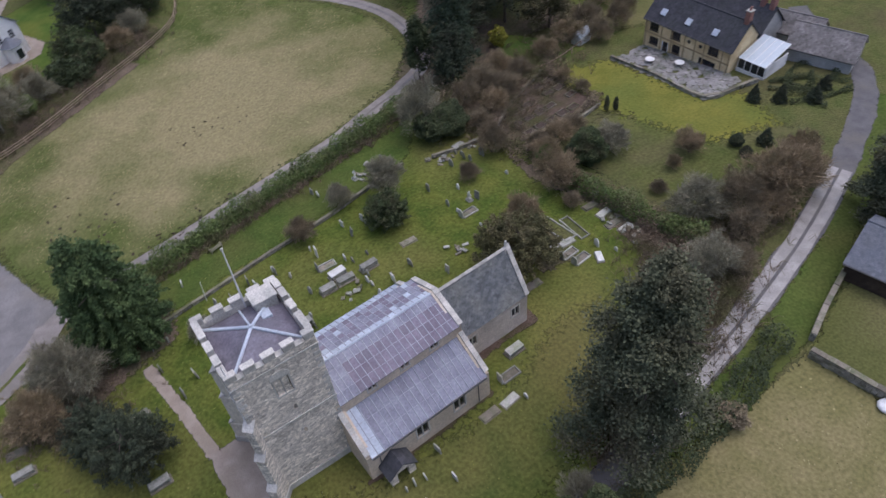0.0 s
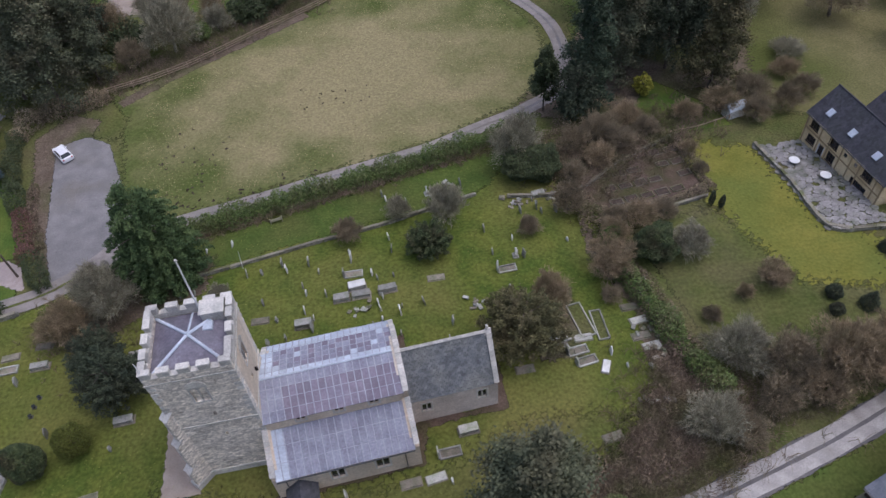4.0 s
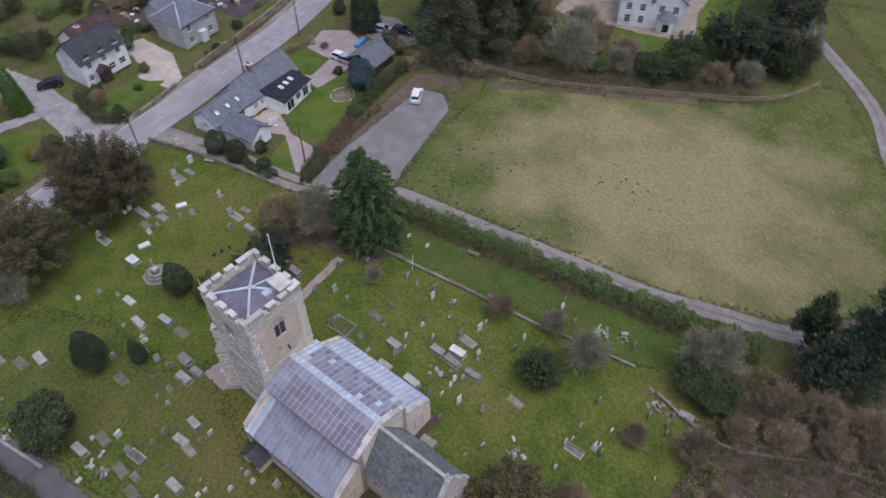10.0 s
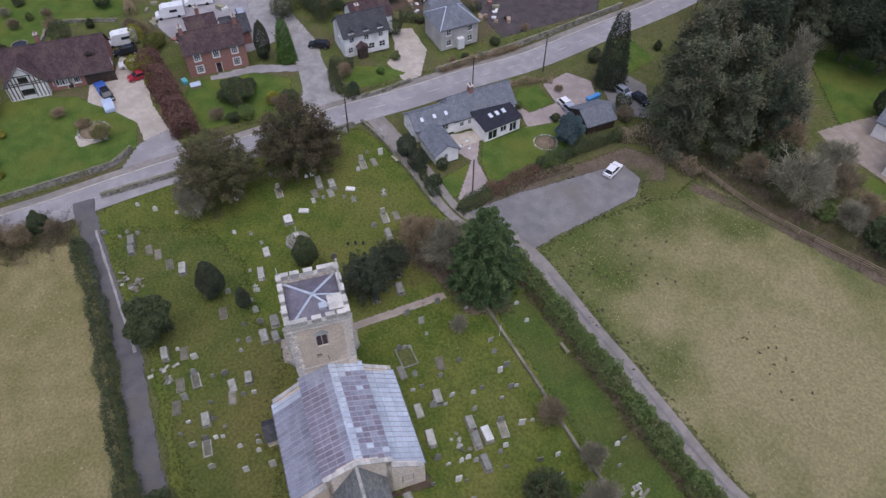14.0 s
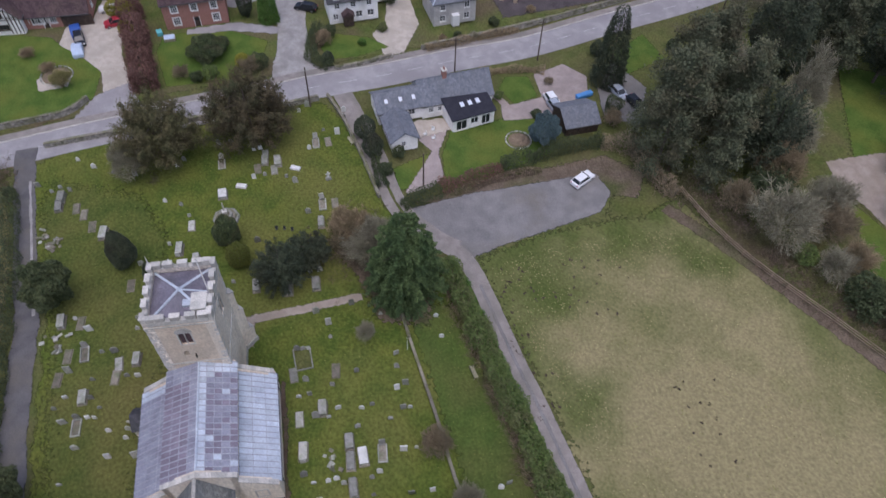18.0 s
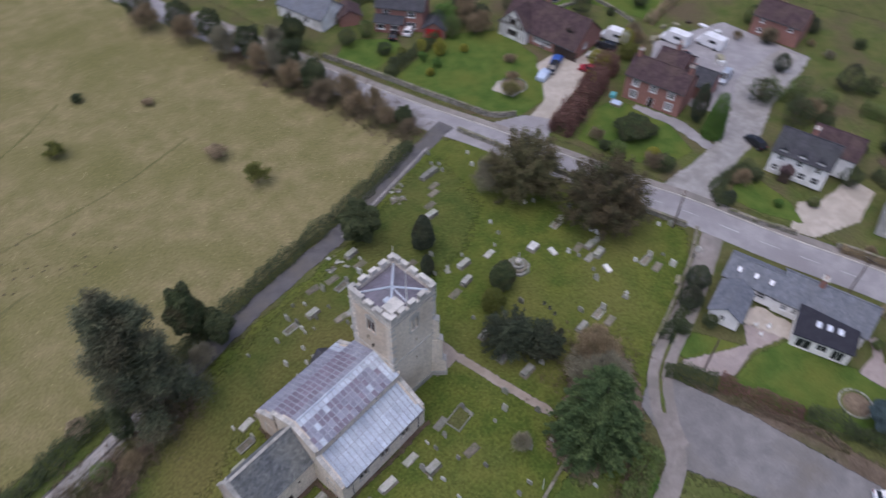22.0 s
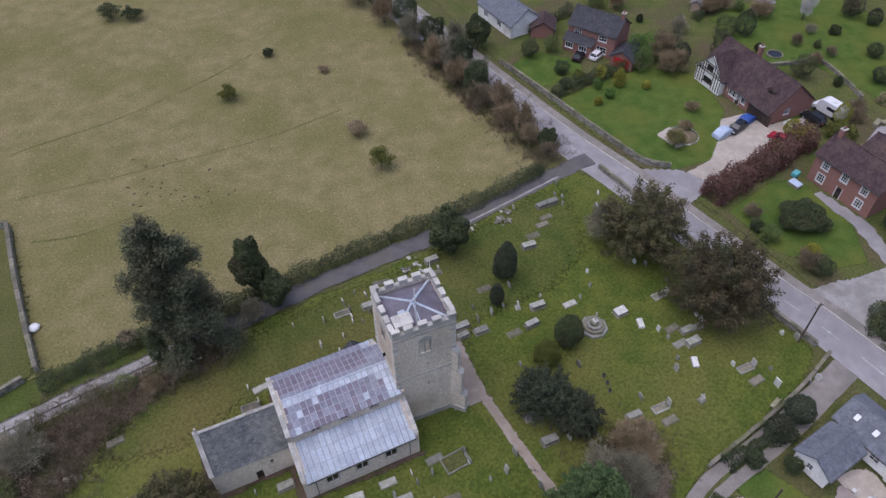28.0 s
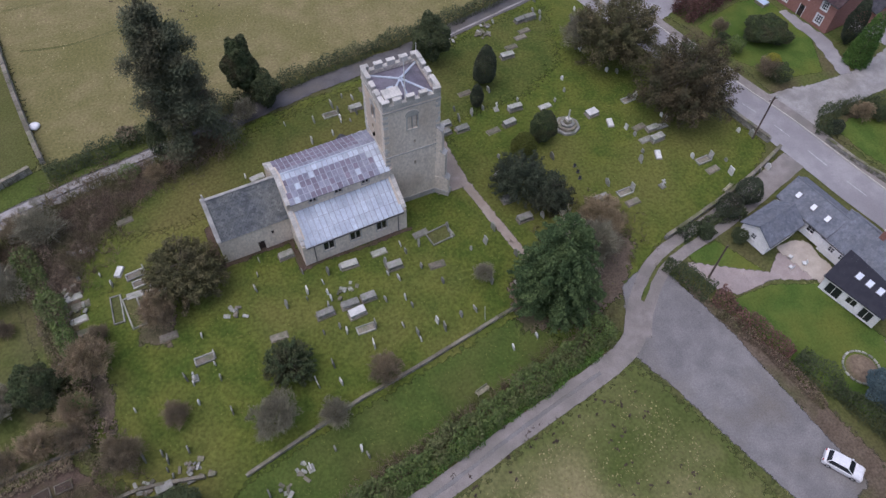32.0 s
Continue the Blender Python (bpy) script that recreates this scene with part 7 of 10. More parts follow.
# boundaries
hedge("boundary_hedge", [(-14.5, 29.4), (-8, 31.4), (0, 33.4), (10, 36), (20, 38.4), (30, 41.1), (39, 43.6)], 3.1, 2.5, "laurel", "long thick evergreen hedge between churchyard and track", 1, 150, 0.32)
hedge("weedy_verge", [(-12.5, 31.4), (-4, 33.4), (5, 35.6), (14, 37.8), (24, 40.3), (33, 43)], 2.0, 0.8, "bright", "lush weedy verge between hedge and track", 9, 60, 0.24, category="verge")
hedge("garden_hedge", [(42.2, 14.5), (43.8, 9), (45.2, 3), (46.5, -1.5), (47.5, -4.5)], 2.4, 2.6, "laurel", "dark evergreen hedge at the garden boundary", 2, 140, 0.3)
hedge("boundary_thicket", [(41.8, 25), (43.4, 17), (44.4, 9), (46, 1), (46.6, -6)], 3.4, 1.7, "bramble", "tangled brown thicket along the churchyard boundary", 10, 90, 0.26, category="thicket")
hedge("boundary_thicket", [(44, -9), (36, -12.5), (28, -15.2)], 3.0, 1.1, "bramble", "tangled brown thicket above the lane", 11, 80, 0.26, category="thicket")
hedge("boundary_thicket", [(38.6, 35.4), (42, 38.6), (45.2, 42.4)], 4.6, 1.7, "bramble", "dark brown thicket between hedge end and gate", 17, 90, 0.28, category="thicket")
hedge("garden_hedge", [(58.2, 24.2), (58.3, 30), (58, 36.6)], 1.5, 1.2, "bramble", "straggling brown hedge beside the garden lawn", 12, 90, 0.22)
hedge("garden_hedge", [(45, 22.9), (51, 23.3), (57.6, 24.4)], 1.6, 1.2, "redtwig", "russet hedge along the old beds", 13, 80, 0.22)
hedge("garden_hedge", [(42.4, 29), (49, 33.2), (57, 36.6)], 1.6, 1.3, "bramble", "straggling brown hedge north of the old beds", 14, 80, 0.22)
hedge("lane_hedge", [(-33.5, -33), (-20, -29.4), (-5.5, -26.9), (7.2, -24.6), (20, -21.8), (32, -20.6), (39.5, -18.6), (44, -17.6)], 2.7, 2.1, "ivy", "clipped field hedge along the lane", 3, 85, 0.28)
hedge("car_park_hedge", [(-29.3, 30.4), (-31, 35.4), (-33, 40.5)], 2.4, 2.0, "beech", "russet beech hedge along the car park", 4, 110, 0.24)
hedge("car_park_hedge", [(-25.6, 24.4), (-27.2, 27), (-28.6, 30.2)], 2.5, 2.2, "ivy", "dark evergreen end of the car park hedge", 15, 110, 0.26)
hedge("car_park_hedge", [(-28.4, 32.5), (-31.4, 40), (-33, 47)], 1.4, 1.0, "bramble", "brown brambles at the foot of the car park hedge", 16, 80, 0.24)
hedge("garden_hedge", [(-33.6, 40.8), (-35.2, 45.5), (-37.2, 51), (-38.2, 58)], 2.6, 2.5, "ivy", "dark green hedge behind the car park", 5, 110, 0.28)
hedge("boundary_hedge", [(-38, 58), (-36, 63), (-30, 64.5), (-25.5, 66.8)], 3.2, 2.6, "redtwig", "reddish thorn thicket at the wood's edge", 6, 120, 0.3)
hedge("drive_hedge", [(-29.5, 21.8), (-35, 20.9), (-40, 21.4)], 1.6, 1.4, "ivy", "ivy bank beside the church drive", 7, 90, 0.26)
tree("drive_yew", -37.5, 20.6, 4.2, 2.1, "egg", "darkwood", "dark evergreen beside the cottage", 41, foot=0.0, category="bush")
tree("drive_yew", -41.2, 19.6, 4.4, 2.2, "egg", "darkwood", "dark evergreen beside the cottage", 42, foot=0.0, category="bush")
scatter("bramble_bank", [(22, -16), (30, -13.5), (36, -10), (41, -5), (43, 0)], 900, "bramble", "tangle of brown bramble on the bank", 1.1, 1, width=3.5)
scatter("bramble_bank", [(36, -13), (44, -10), (50, -6), (56, -5)], 700, "bramble", "tangle of brown bramble above the lane", 1.2, 2, width=4)
scatter("bramble_bank", [(40, 36), (45, 33), (50, 37), (56, 40), (62, 40)], 900, "bramble", "tangle of brown bramble by the wood", 1.3, 3, width=5)
scatter("bramble_bank", [(41, 27), (47, 29.5), (53, 33), (57, 35)], 260, "bramble", "dead stems in the old beds", 0.8, 4, width=5)
scatter("bramble_bank", [(-34, -60), (-35, -45), (-37, -37)], 500, "bramble", "reddish bramble along the field edge", 1.2, 5, width=4)
scatter("bramble_bank", [(-15, 17), (-20, 15), (-23, 19)], 260, "bramble", "low twiggy litter under the trees", 0.7, 6, width=4)
scatter("bramble_bank", [(-31, 66), (-22, 72), (-12, 77), (0, 85.5), (12, 93.5)], 1100, "bramble", "brambles along the wood fence", 1.0, 7, width=4)
scatter("hedge_foot", [(-12, 29), (0, 32), (13, 35.2), (28, 39), (38, 41.5)], 500, "bramble", "bare stems at the hedge foot", 0.9, 8, width=1.2)
for i, (x, y, h, r_, key) in enumerate(((44.2, 21.0, 3.2, 2.4, "redtwig"), (47.5, 20.6, 3.6, 2.6, "browntwig"), (51.0, 21.2, 2.6, 2.0, "redtwig"), (42.0, 30.6, 3.4, 2.6, "redtwig"), (46.2, 33.4, 3.6, 2.8, "browntwig"), (50.5, 35.8, 3.6, 2.8, "redtwig"), (55.0, 38.4, 3.4, 2.6, "redtwig"), (58.8, 33.0, 2.2, 1.6, "browntwig"), (58.6, 28.5, 1.8, 1.3, "redtwig"), (61.5, 41.0, 3.6, 2.8, "browntwig"), (67.0, 41.5, 4.4, 3.4, "browntwig"), (71.0, 38.5, 4.0, 2.8, "redtwig"), (43.5, 18.2, 4.0, 2.6, "browntwig"), (40.4, 9.5, 2.2, 1.6, "redtwig"), (57.0, -5.8, 4.2, 3.0, "browntwig"), (52.0, -6.2, 4.4, 3.0, "redtwig"), (63.5, -3.8, 5.6, 4.0, "browntwig"), (47.6, -8.8, 3.4, 2.6, "redtwig"), (24.0, -15.6, 2.4, 1.8, "redtwig"), (30.6, -12.4, 2.2, 1.8, "browntwig"), (17.0, -19.0, 3.8, 2.2, "greytwig"))):
    bare_tree("thorn_bush", x, y, h, r_, key, "tangled leafless thorn bush at the churchyard edge" if x < 46 else "tangled leafless bush in the garden scrub", 201 + i % 3, stems=5, levels=4, spread=0.6, group="thorn bushes", category="bush", thick=1.2)
# orchard and garden
bare_tree("fruit_tree", 50.5, -0.5, 5.5, 4.2, "greytwig", "lichened grey leafless fruit tree", 51, stems=2, spread=0.7, thick=1.3)
bare_tree("bare_tree", 60.5, -3.5, 7.5, 5.4, "browntwig", "broad brown leafless tree in the garden", 52, stems=4, spread=0.6, kids=4, levels=4, thick=1.2)
bare_tree("bare_tree", 54.5, -3.0, 6.0, 3.8, "redtwig", "reddish leafless tree near the lane", 53, stems=4, spread=0.6, thick=1.2)
bare_tree("bare_tree", 66.5, -2.0, 5.5, 3.6, "browntwig", "brown leafless shrub in the garden", 54, stems=5, spread=0.6, thick=1.2)
bare_tree("bare_shrub", 58.6, 8.0, 3.4, 2.2, "browntwig", "brown twiggy garden shrub", 55, stems=6, category="shrub", thick=1.3)
bare_tree("bare_shrub", 54.7, 7.0, 2.2, 1.2, "browntwig", "small brown garden shrub", 56, stems=5, category="shrub", thick=1.3)
bare_tree("bare_shrub", 50.2, 5.0, 1.6, 1.3, "redtwig", "low reddish garden shrub", 57, stems=5, category="shrub", thick=1.3)
bare_tree("bare_tree", 45, -7.5, 5.0, 3.5, "greytwig", "pale leafless thorn on the bank", 58, stems=3, spread=0.6, thick=1.2)
tree("topiary_ball", 64.2, 5.4, 1.9, 1.15, "egg", "darkwood", "dark clipped topiary ball on the lawn", 59, 1800, 0.14, foot=0.0, category="topiary", group="garden topiary")
tree("topiary_ball", 63.4, 3.2, 1.5, 1.05, "egg", "darkwood", "dark clipped topiary ball on the lawn", 60, 1500, 0.14, foot=0.0, category="topiary", group="garden topiary")
tree("topiary_cone", 67.2, 3.4, 2.6, 1.1, "cone", "darkwood", "dark clipped topiary cone", 61, 1800, 0.14, foot=0.0, category="topiary", group="garden topiary")
for i, (x, y, h, rr) in enumerate(((57.3, 21.9, 2.7, 0.5), (58.2, 21.1, 2.5, 0.48))):
    tree("slim_cypress", x, y, h, rr, "egg", "darkwood", "slim dark garden cypress", 62 + i, 900, 0.13, foot=0.02, category="cypress", group="slim cypresses")
for i, (x, y, h, rr) in enumerate(((73.5, 10.5, 2.7, 0.95), (76.0, 8.2, 2.9, 1.0), (79.5, 5.5, 2.4, 1.2), (83, 6.5, 2.2, 1.0))):
    tree("clipped_yew", x, y, h, rr, "cone", "darkwood", "dark clipped yew of the knot garden", 66 + i, 1500, 0.18, foot=0.0, category="topiary", group="garden topiary")
for k, pts in enumerate((((77, 11), (81, 8), (85, 10)), ((78.5, 12), (83, 9.5), (86.5, 5)), ((76.5, 7), (81, 5), (85.5, 4)), ((80, 11.5), (80.5, 6), (79, 3.5)), ((79, 9), (82, 11.5), (86, 12), (87.5, 8), (84, 7)), ((77.5, 9.2), (79.4, 7.4), (82, 7.6), (83.6, 9.4), (81.5, 10.4), (79, 9.9)))):
    hedge("box_hedge", pts, 0.8, 0.7, "ivy", "low winding box hedge of the knot garden", 70 + k, 60, 0.18)
# woods north-east
def wood(rows, group):
    for i, (x, y, h, r_, shape, key, lab) in enumerate(rows):
        if key.endswith("twig"):
            bare_tree("woodland_tree", x, y, h, r_, key, lab, 81 + i % 4, stems=1 if h > 9 else 4, spread=0.55, group=group, levels=4, thick=1.2)
        else:
            tree("woodland_tree", x, y, h, r_, shape, key, lab, 80 + i, foot=0.06, group=group, n=int(min(6500, 55 * r_ * h)), leaf=0.46)


wood((
    (48.6, 47.2, 20, 5.0, "cedar", "spruce", "tall layered spruce at the wood's edge"),
    (42.2, 47.6, 13, 2.7, "clumped", "ivy", "ivy-covered leaning trunk by the gate"),
    (46.2, 44.2, 10.5, 3.4, "plumes", "darkwood", "dark bushy evergreen beside the gate"),
    (55.5, 53, 20, 5.2, "cedar", "pine", "tall lichened pine in the wood"),
    (63.5, 54, 22, 6.2, "plumes", "darkwood", "huge dark evergreen in the wood"),
    (68, 47.5, 18, 5.4, "cedar", "oliveyew", "broad brownish-green evergreen in the wood"),
    (59, 62, 23, 6.0, "cedar", "darkwood", "tall dark conifer deep in the wood"),
    (68, 60, 22, 6.0, "plumes", "darkwood", "dark dense evergreen deep in the wood"),
    (53, 58, 17, 4.0, "clumped", "greytwig", "grey lichened leafless tree of the wood"),
    (77, 60, 14, 3.4, "blob", "greytwig", "bare leafless tree at the wood's end"),
    (57.6, 47.8, 4.2, 1.7, "blob", "gold", "yellow-green bush at the wood's edge"),
    (78, 66, 14, 4.0, "blob", "greytwig", "bare leafless tree on the bank"),
    (72, 43, 5, 3.5, "blob", "redtwig", "reddish thicket by the garden"),
    (76, 40, 4.5, 3.0, "blob", "redtwig", "reddish thicket by the garden"),
    (48, 39.5, 4.5, 3.5, "blob", "redtwig", "reddish leafless thicket by the beds"),
    (53, 41.5, 4, 3.0, "blob", "browntwig", "brown leafless thicket by the beds"),
    (44, 37, 4.5, 3.0, "blob", "redtwig", "reddish leafless thicket by the gate"),
    (80, 48, 3.2, 3.0, "blob", "browntwig", "low brown thicket on the rough bank"),
    (83, 53, 3.0, 3.2, "blob", "greytwig", "low grey thicket on the rough bank"),
    (80.5, 43, 3.6, 2.8, "blob", "redtwig", "reddish thicket by the garden"),
    (92, 84, 10, 5, "blob", "browntwig", "brown leafless wood on the bank"),
    (98, 78, 10, 5, "blob", "redtwig", "brown leafless wood on the bank"),
    (103, 71, 10, 5, "blob", "browntwig", "brown leafless wood on the bank"),
    (108, 63, 10, 5, "blob", "greytwig", "brown leafless wood on the bank"),
    (114, 54, 10, 5, "blob", "browntwig", "brown leafless wood on the bank"),
    (105, 84, 12, 6, "blob", "redtwig", "brown leafless wood on the bank"),
    (112, 74, 12, 6, "blob", "browntwig", "brown leafless wood on the bank"),
    (120, 62, 12, 6, "blob", "redtwig", "brown leafless wood on the bank"),
    (85, 70, 12, 6, "blob", "browntwig", "brown leafless wood on the bank"),
    (95, 62, 10, 6, "blob", "redtwig", "brown leafless wood on the bank"),
    (104, 52, 10, 6, "blob", "redtwig", "brown leafless wood on the bank"),
    (112, 42, 10, 6, "blob", "browntwig", "brown leafless wood on the bank"),
    (92, 76, 12, 6, "blob", "browntwig", "brown leafless wood on the bank"),
    (66, 72, 18, 6, "blob", "darkwood", "dark evergreen far in the wood"),
    (56, 74, 14, 5, "blob", "greytwig", "grey leafless tree by the drive"),
), "woodland trees")
# woods north of the meadow and round the mansion
wood((
    (-33, 66, 22, 7.4, "cedar", "pine", "tall broad dark conifer behind the fence"),
    (-40, 70, 22, 7.0, "cedar", "pine", "tall dark pine behind the yard"),
    (-36, 78, 20, 6.5, "cedar", "pine", "tall dark pine of the wood"),
    (-46, 80, 14, 5.5, "blob", "greytwig", "grey leafless tree of the wood"),
    (-28.5, 73, 17, 5.0, "cedar", "pine", "tall dark pine behind the fence"),
    (-44, 76, 21, 6.5, "cedar", "pine", "tall dark pine of the wood"),
    (-31, 82, 16, 5.5, "plumes", "darkwood", "dark evergreen behind the pines"),
    (4, 100, 12, 5.5, "plumes", "darkwood", "dark evergreen by the mansion lawn"),
    (-1, 93, 7, 4.0, "plumes", "yew", "dark evergreen shrub behind the fence"),
    (9, 102, 11, 5.0, "plumes", "darkwood", "dark evergreen by the mansion lawn"),
    (-2.4, 85.5, 4.4, 3.0, "plumes", "ivy", "dark evergreen shrub behind the fence"),
    (-9.5, 87.5, 5.5, 3.6, "blob", "browntwig", "brown leafless shrub behind the fence"),
    (-16, 86.5, 6.5, 4.2, "blob", "redtwig", "brown leafless shrub behind the fence"),
    (-23, 80, 7, 4.0, "plumes", "ivy", "dark evergreen shrub behind the fence"),
    (-50, 90, 20, 6.5, "blob", "darkwood", "dark dense evergreen of the wood"),
    (-40, 92, 17, 5.0, "blob", "greytwig", "grey leafless tree of the wood"),
    (-58, 84, 11, 5.0, "blob", "browntwig", "brown leafless tree near the road"),
    (-16.0, 78.5, 11, 6.4, "blob", "greytwig", "grey-green leafless willow behind the fence"),
    (-22, 75, 6, 3.5, "blob", "redtwig", "reddish thicket behind the fence"),
    (-8.6, 84, 5.5, 3.6, "blob", "greytwig", "grey leafless shrub behind the fence"),
    (-4, 86.4, 5.0, 3.4, "blob", "ivy", "dark evergreen shrub behind the fence"),
    (-11.5, 81, 3.5, 2.0, "blob", "laurel", "green laurel behind the fence"),
    (1, 89.5, 5.5, 3.4, "blob", "yew", "dark evergreen shrub behind the fence"),
    (6.5, 92.5, 5.0, 3.2, "blob", "browntwig", "brown beech behind the fence"),
    (10.5, 96, 5.0, 3.2, "blob", "greytwig", "grey leafless shrub behind the fence"),
    (15, 103, 9, 4.5, "blob", "yew", "dark evergreen by the mansion lawn"),
    (10, 112, 14, 5.5, "blob", "darkwood", "dark evergreen by the mansion lawn"),
    (16, 106, 10, 4.5, "blob", "greytwig", "grey leafless tree by the drive"),
    (2, 124, 15, 6, "blob", "darkwood", "dark evergreen beyond the mansion"),
    (-32, 108, 7.5, 2.4, "egg", "darkwood", "dark ovoid evergreen on the park grass"),
    (-60, 100, 20, 7, "blob", "darkwood", "dark dense evergreen of the park"),
    (-50, 112, 20, 7, "blob", "darkwood", "dark dense evergreen of the park"),
    (-38, 126, 18, 7, "blob", "darkwood", "dark dense evergreen of the park"),
    (-66, 112, 20, 7, "plumes", "darkwood", "dark dense evergreen of the park"),
    (-58, 122, 20, 7, "plumes", "darkwood", "dark dense evergreen of the park"),
    (-44, 116, 19, 6.5, "plumes", "darkwood", "dark dense evergreen of the park"),
    (-54, 104, 17, 6, "cedar", "pine", "tall dark pine of the park"),
    (-27, 83, 9, 4.5, "blob", "browntwig", "brown leafless tree behind the fence"),
    (-20, 88, 8, 4.5, "blob", "greytwig", "grey leafless tree behind the fence"),
    (-33, 88, 10, 4.5, "blob", "greytwig", "grey leafless tree of the wood"),
    (-70, 94, 14, 5, "blob", "greytwig", "grey leafless tree by the road"),
    (-94, 84, 6, 3.4, "blob", "browntwig", "brown leafless thicket by the far cottage"),
    (-97, 91, 7, 3.6, "blob", "browntwig", "brown leafless thicket by the far cottage"),
    (-108, 92, 8, 4.0, "plumes", "ivy", "dark evergreen by the far cottage"),
    (-104, 118, 9, 4.5, "plumes", "darkwood", "dark evergreen by the far cottage"),
    (-96, 122, 10, 4.5, "blob", "greytwig", "grey leafless tree by the road"),
    (-78, 104, 14, 5, "blob", "greytwig", "grey leafless tree by the road"),
), "park trees")
# field shrubs and roadside trees
for i, (x, y, h, r_, key) in enumerate(((11.9, -73.2, 3.4, 2.2, "box"), (-7.5, -54.0, 3.0, 2.2, "browntwig"), (-8.8, -43.6, 4.4, 2.4, "box"), (31, -114, 4, 3, "ivy"), (26.6, -112.5, 3.4, 2.4, "ivy"), (2, -86, 1.8, 1.2, "ivy"), (-7, -76, 1.5, 1.2, "browntwig"), (33, -21, 2.2, 1.6, "redtwig"))):
    tree("field_bush", x, y, h, r_, "clumped", key, "gorse-like bush standing in the pasture" if key == "box" else "scrubby thorn bush in the pasture", 120 + i, 1500, 0.24, foot=0.1, category="bush", group="field bushes")
for i, (x, y, h, r_, key) in enumerate(((-32.5, -66, 8, 3.0, "ivy"), (-31.6, -57, 7.5, 2.8, "ivy"), (-34, -50, 7, 2.6, "browntwig"), (-35.5, -44, 6, 2.4, "browntwig"), (-30, -76, 8, 3.0, "ivy"), (-28, -86, 8, 3.2, "ivy"), (-33.5, -72, 8, 2.6, "greytwig"), (-37, -38.5, 4, 1.8, "ivy"), (-25, -94, 8, 3.2, "yew"), (-38.5, -73, 8, 3, "ivy"), (-21, -104, 8, 3.4, "ivy"))):
    (bare_tree("roadside_tree", x, y, h, r_, key, "leafless roadside thorn at the field edge", 131, stems=3, group="roadside trees", thick=1.2) if key.endswith("twig") else tree("roadside_tree", x, y, h, r_, "blob", key, "ivy-clad roadside tree at the field edge", 132 + i, 2600, 0.32, foot=0.05, group="roadside trees"))
# grass tufts and molehills
CY_ = [(-14, 27), (0, 31), (38, 40), (42, 20), (44, 4), (40, -8), (20, -17), (-10, -22), (-38, -30), (-48, 5), (-44, 15), (-26, 20)]
tufts("turf_tufts", CY_, 9000, "turftuft", "uneven tufts of churchyard grass", 0.13, 1)
tufts("meadow_tufts", [(-14, 36), (24, 46), (44, 60), (42, 80), (24, 102), (8, 82), (-20, 66), (-17, 42)], 14000, "tussock", "dry tufts in the meadow", 0.17, 2)
tufts("pasture_tufts", [(-30, -35), (8, -27), (43, -22), (48, -50), (54, -110), (-18, -110), (-30, -64)], 14000, "tussock", "dry tufts in the pasture", 0.19, 3)
mv = random.Random(9)
mole = []
for x0, y0, dx, dy, n in ((-14, 36.5, 24, 5, 38), (-15, 40, 10, 16, 24), (5, 56, 12, 6, 14), (18, -62, 14, 14, 18), (14, -50, 12, 8, 8)):
    for k in range(n):
        x, y = x0 + dx * mv.random(), y0 + dy * mv.random() + (dx > 20) * 0.25 * (0)
        for b in range(5):
            mole.append((x + mv.gauss(0, 0.12), y + mv.gauss(0, 0.12), ground_z(x, y) + 0.1))
tagged(new("molehills", leaf_mesh("molehills", np.array(mole), 0.26, M["earth"], np.random.default_rng(4), 1.1)), "small dark molehills in the grass", "molehills", "", "stuff")

# ---- houses ----
rh = random.Random(21)


def glazed(parent, m, u, z, w, h, frame="whitepaint", bars=(1, 1), label="white painted window", sill=True):
    """A framed window with glazing bars set in an opening of a wall (u along, y inwards)."""
    bm = bmesh.new()
    f = 0.1
    for b in ((u - w / 2, u - w / 2 + f, z, z + h), (u + w / 2 - f, u + w / 2, z, z + h), (u - w / 2 + f, u + w / 2 - f, z, z + f), (u - w / 2 + f, u + w / 2 - f, z + h - f, z + h)):
        box(b[0], b[1], 0.02, 0.12, b[2], b[3], bm=bm)
    win = part("window", bm, M[frame], parent, label, m)
    for k in range(bars[0]):
        c = u - w / 2 + w * (k + 1) / (bars[0] + 1)
        part("glazing_bar", box(c - 0.035, c + 0.035, 0.04, 0.1, z + f, z + h - f), M[frame], win)
    for k in range(bars[1]):
        c = z + h * (k + 1) / (bars[1] + 1)
        part("glazing_bar", box(u - w / 2 + f, u + w / 2 - f, 0.045, 0.095, c - 0.03, c + 0.03), M[frame], win)
    part("pane", box(u - w / 2 + 0.05, u + w / 2 - 0.05, 0.12, 0.135, z + 0.05, z + h - 0.05), M["glass"], win)
    if sill:
        part("sill", box(u - w / 2 - 0.08, u + w / 2 + 0.08, -0.08, 0.02, z - 0.1, z - 0.002), M[frame], win)
    return win


def surround(parent, m, u, z, w, h, mat="whitepaint"):
    bm = bmesh.new()
    for b in ((u - w / 2 - 0.14, u - w / 2 - 0.002, z - 0.1, z + h + 0.16), (u + w / 2 + 0.002, u + w / 2 + 0.14, z - 0.1, z + h + 0.16), (u - w / 2, u + w / 2, z + h + 0.002, z + h + 0.16)):
        box(b[0], b[1], -0.03, 0.0, b[2], b[3], bm=bm)
    part("surround", bm, M[mat], parent, "", m)


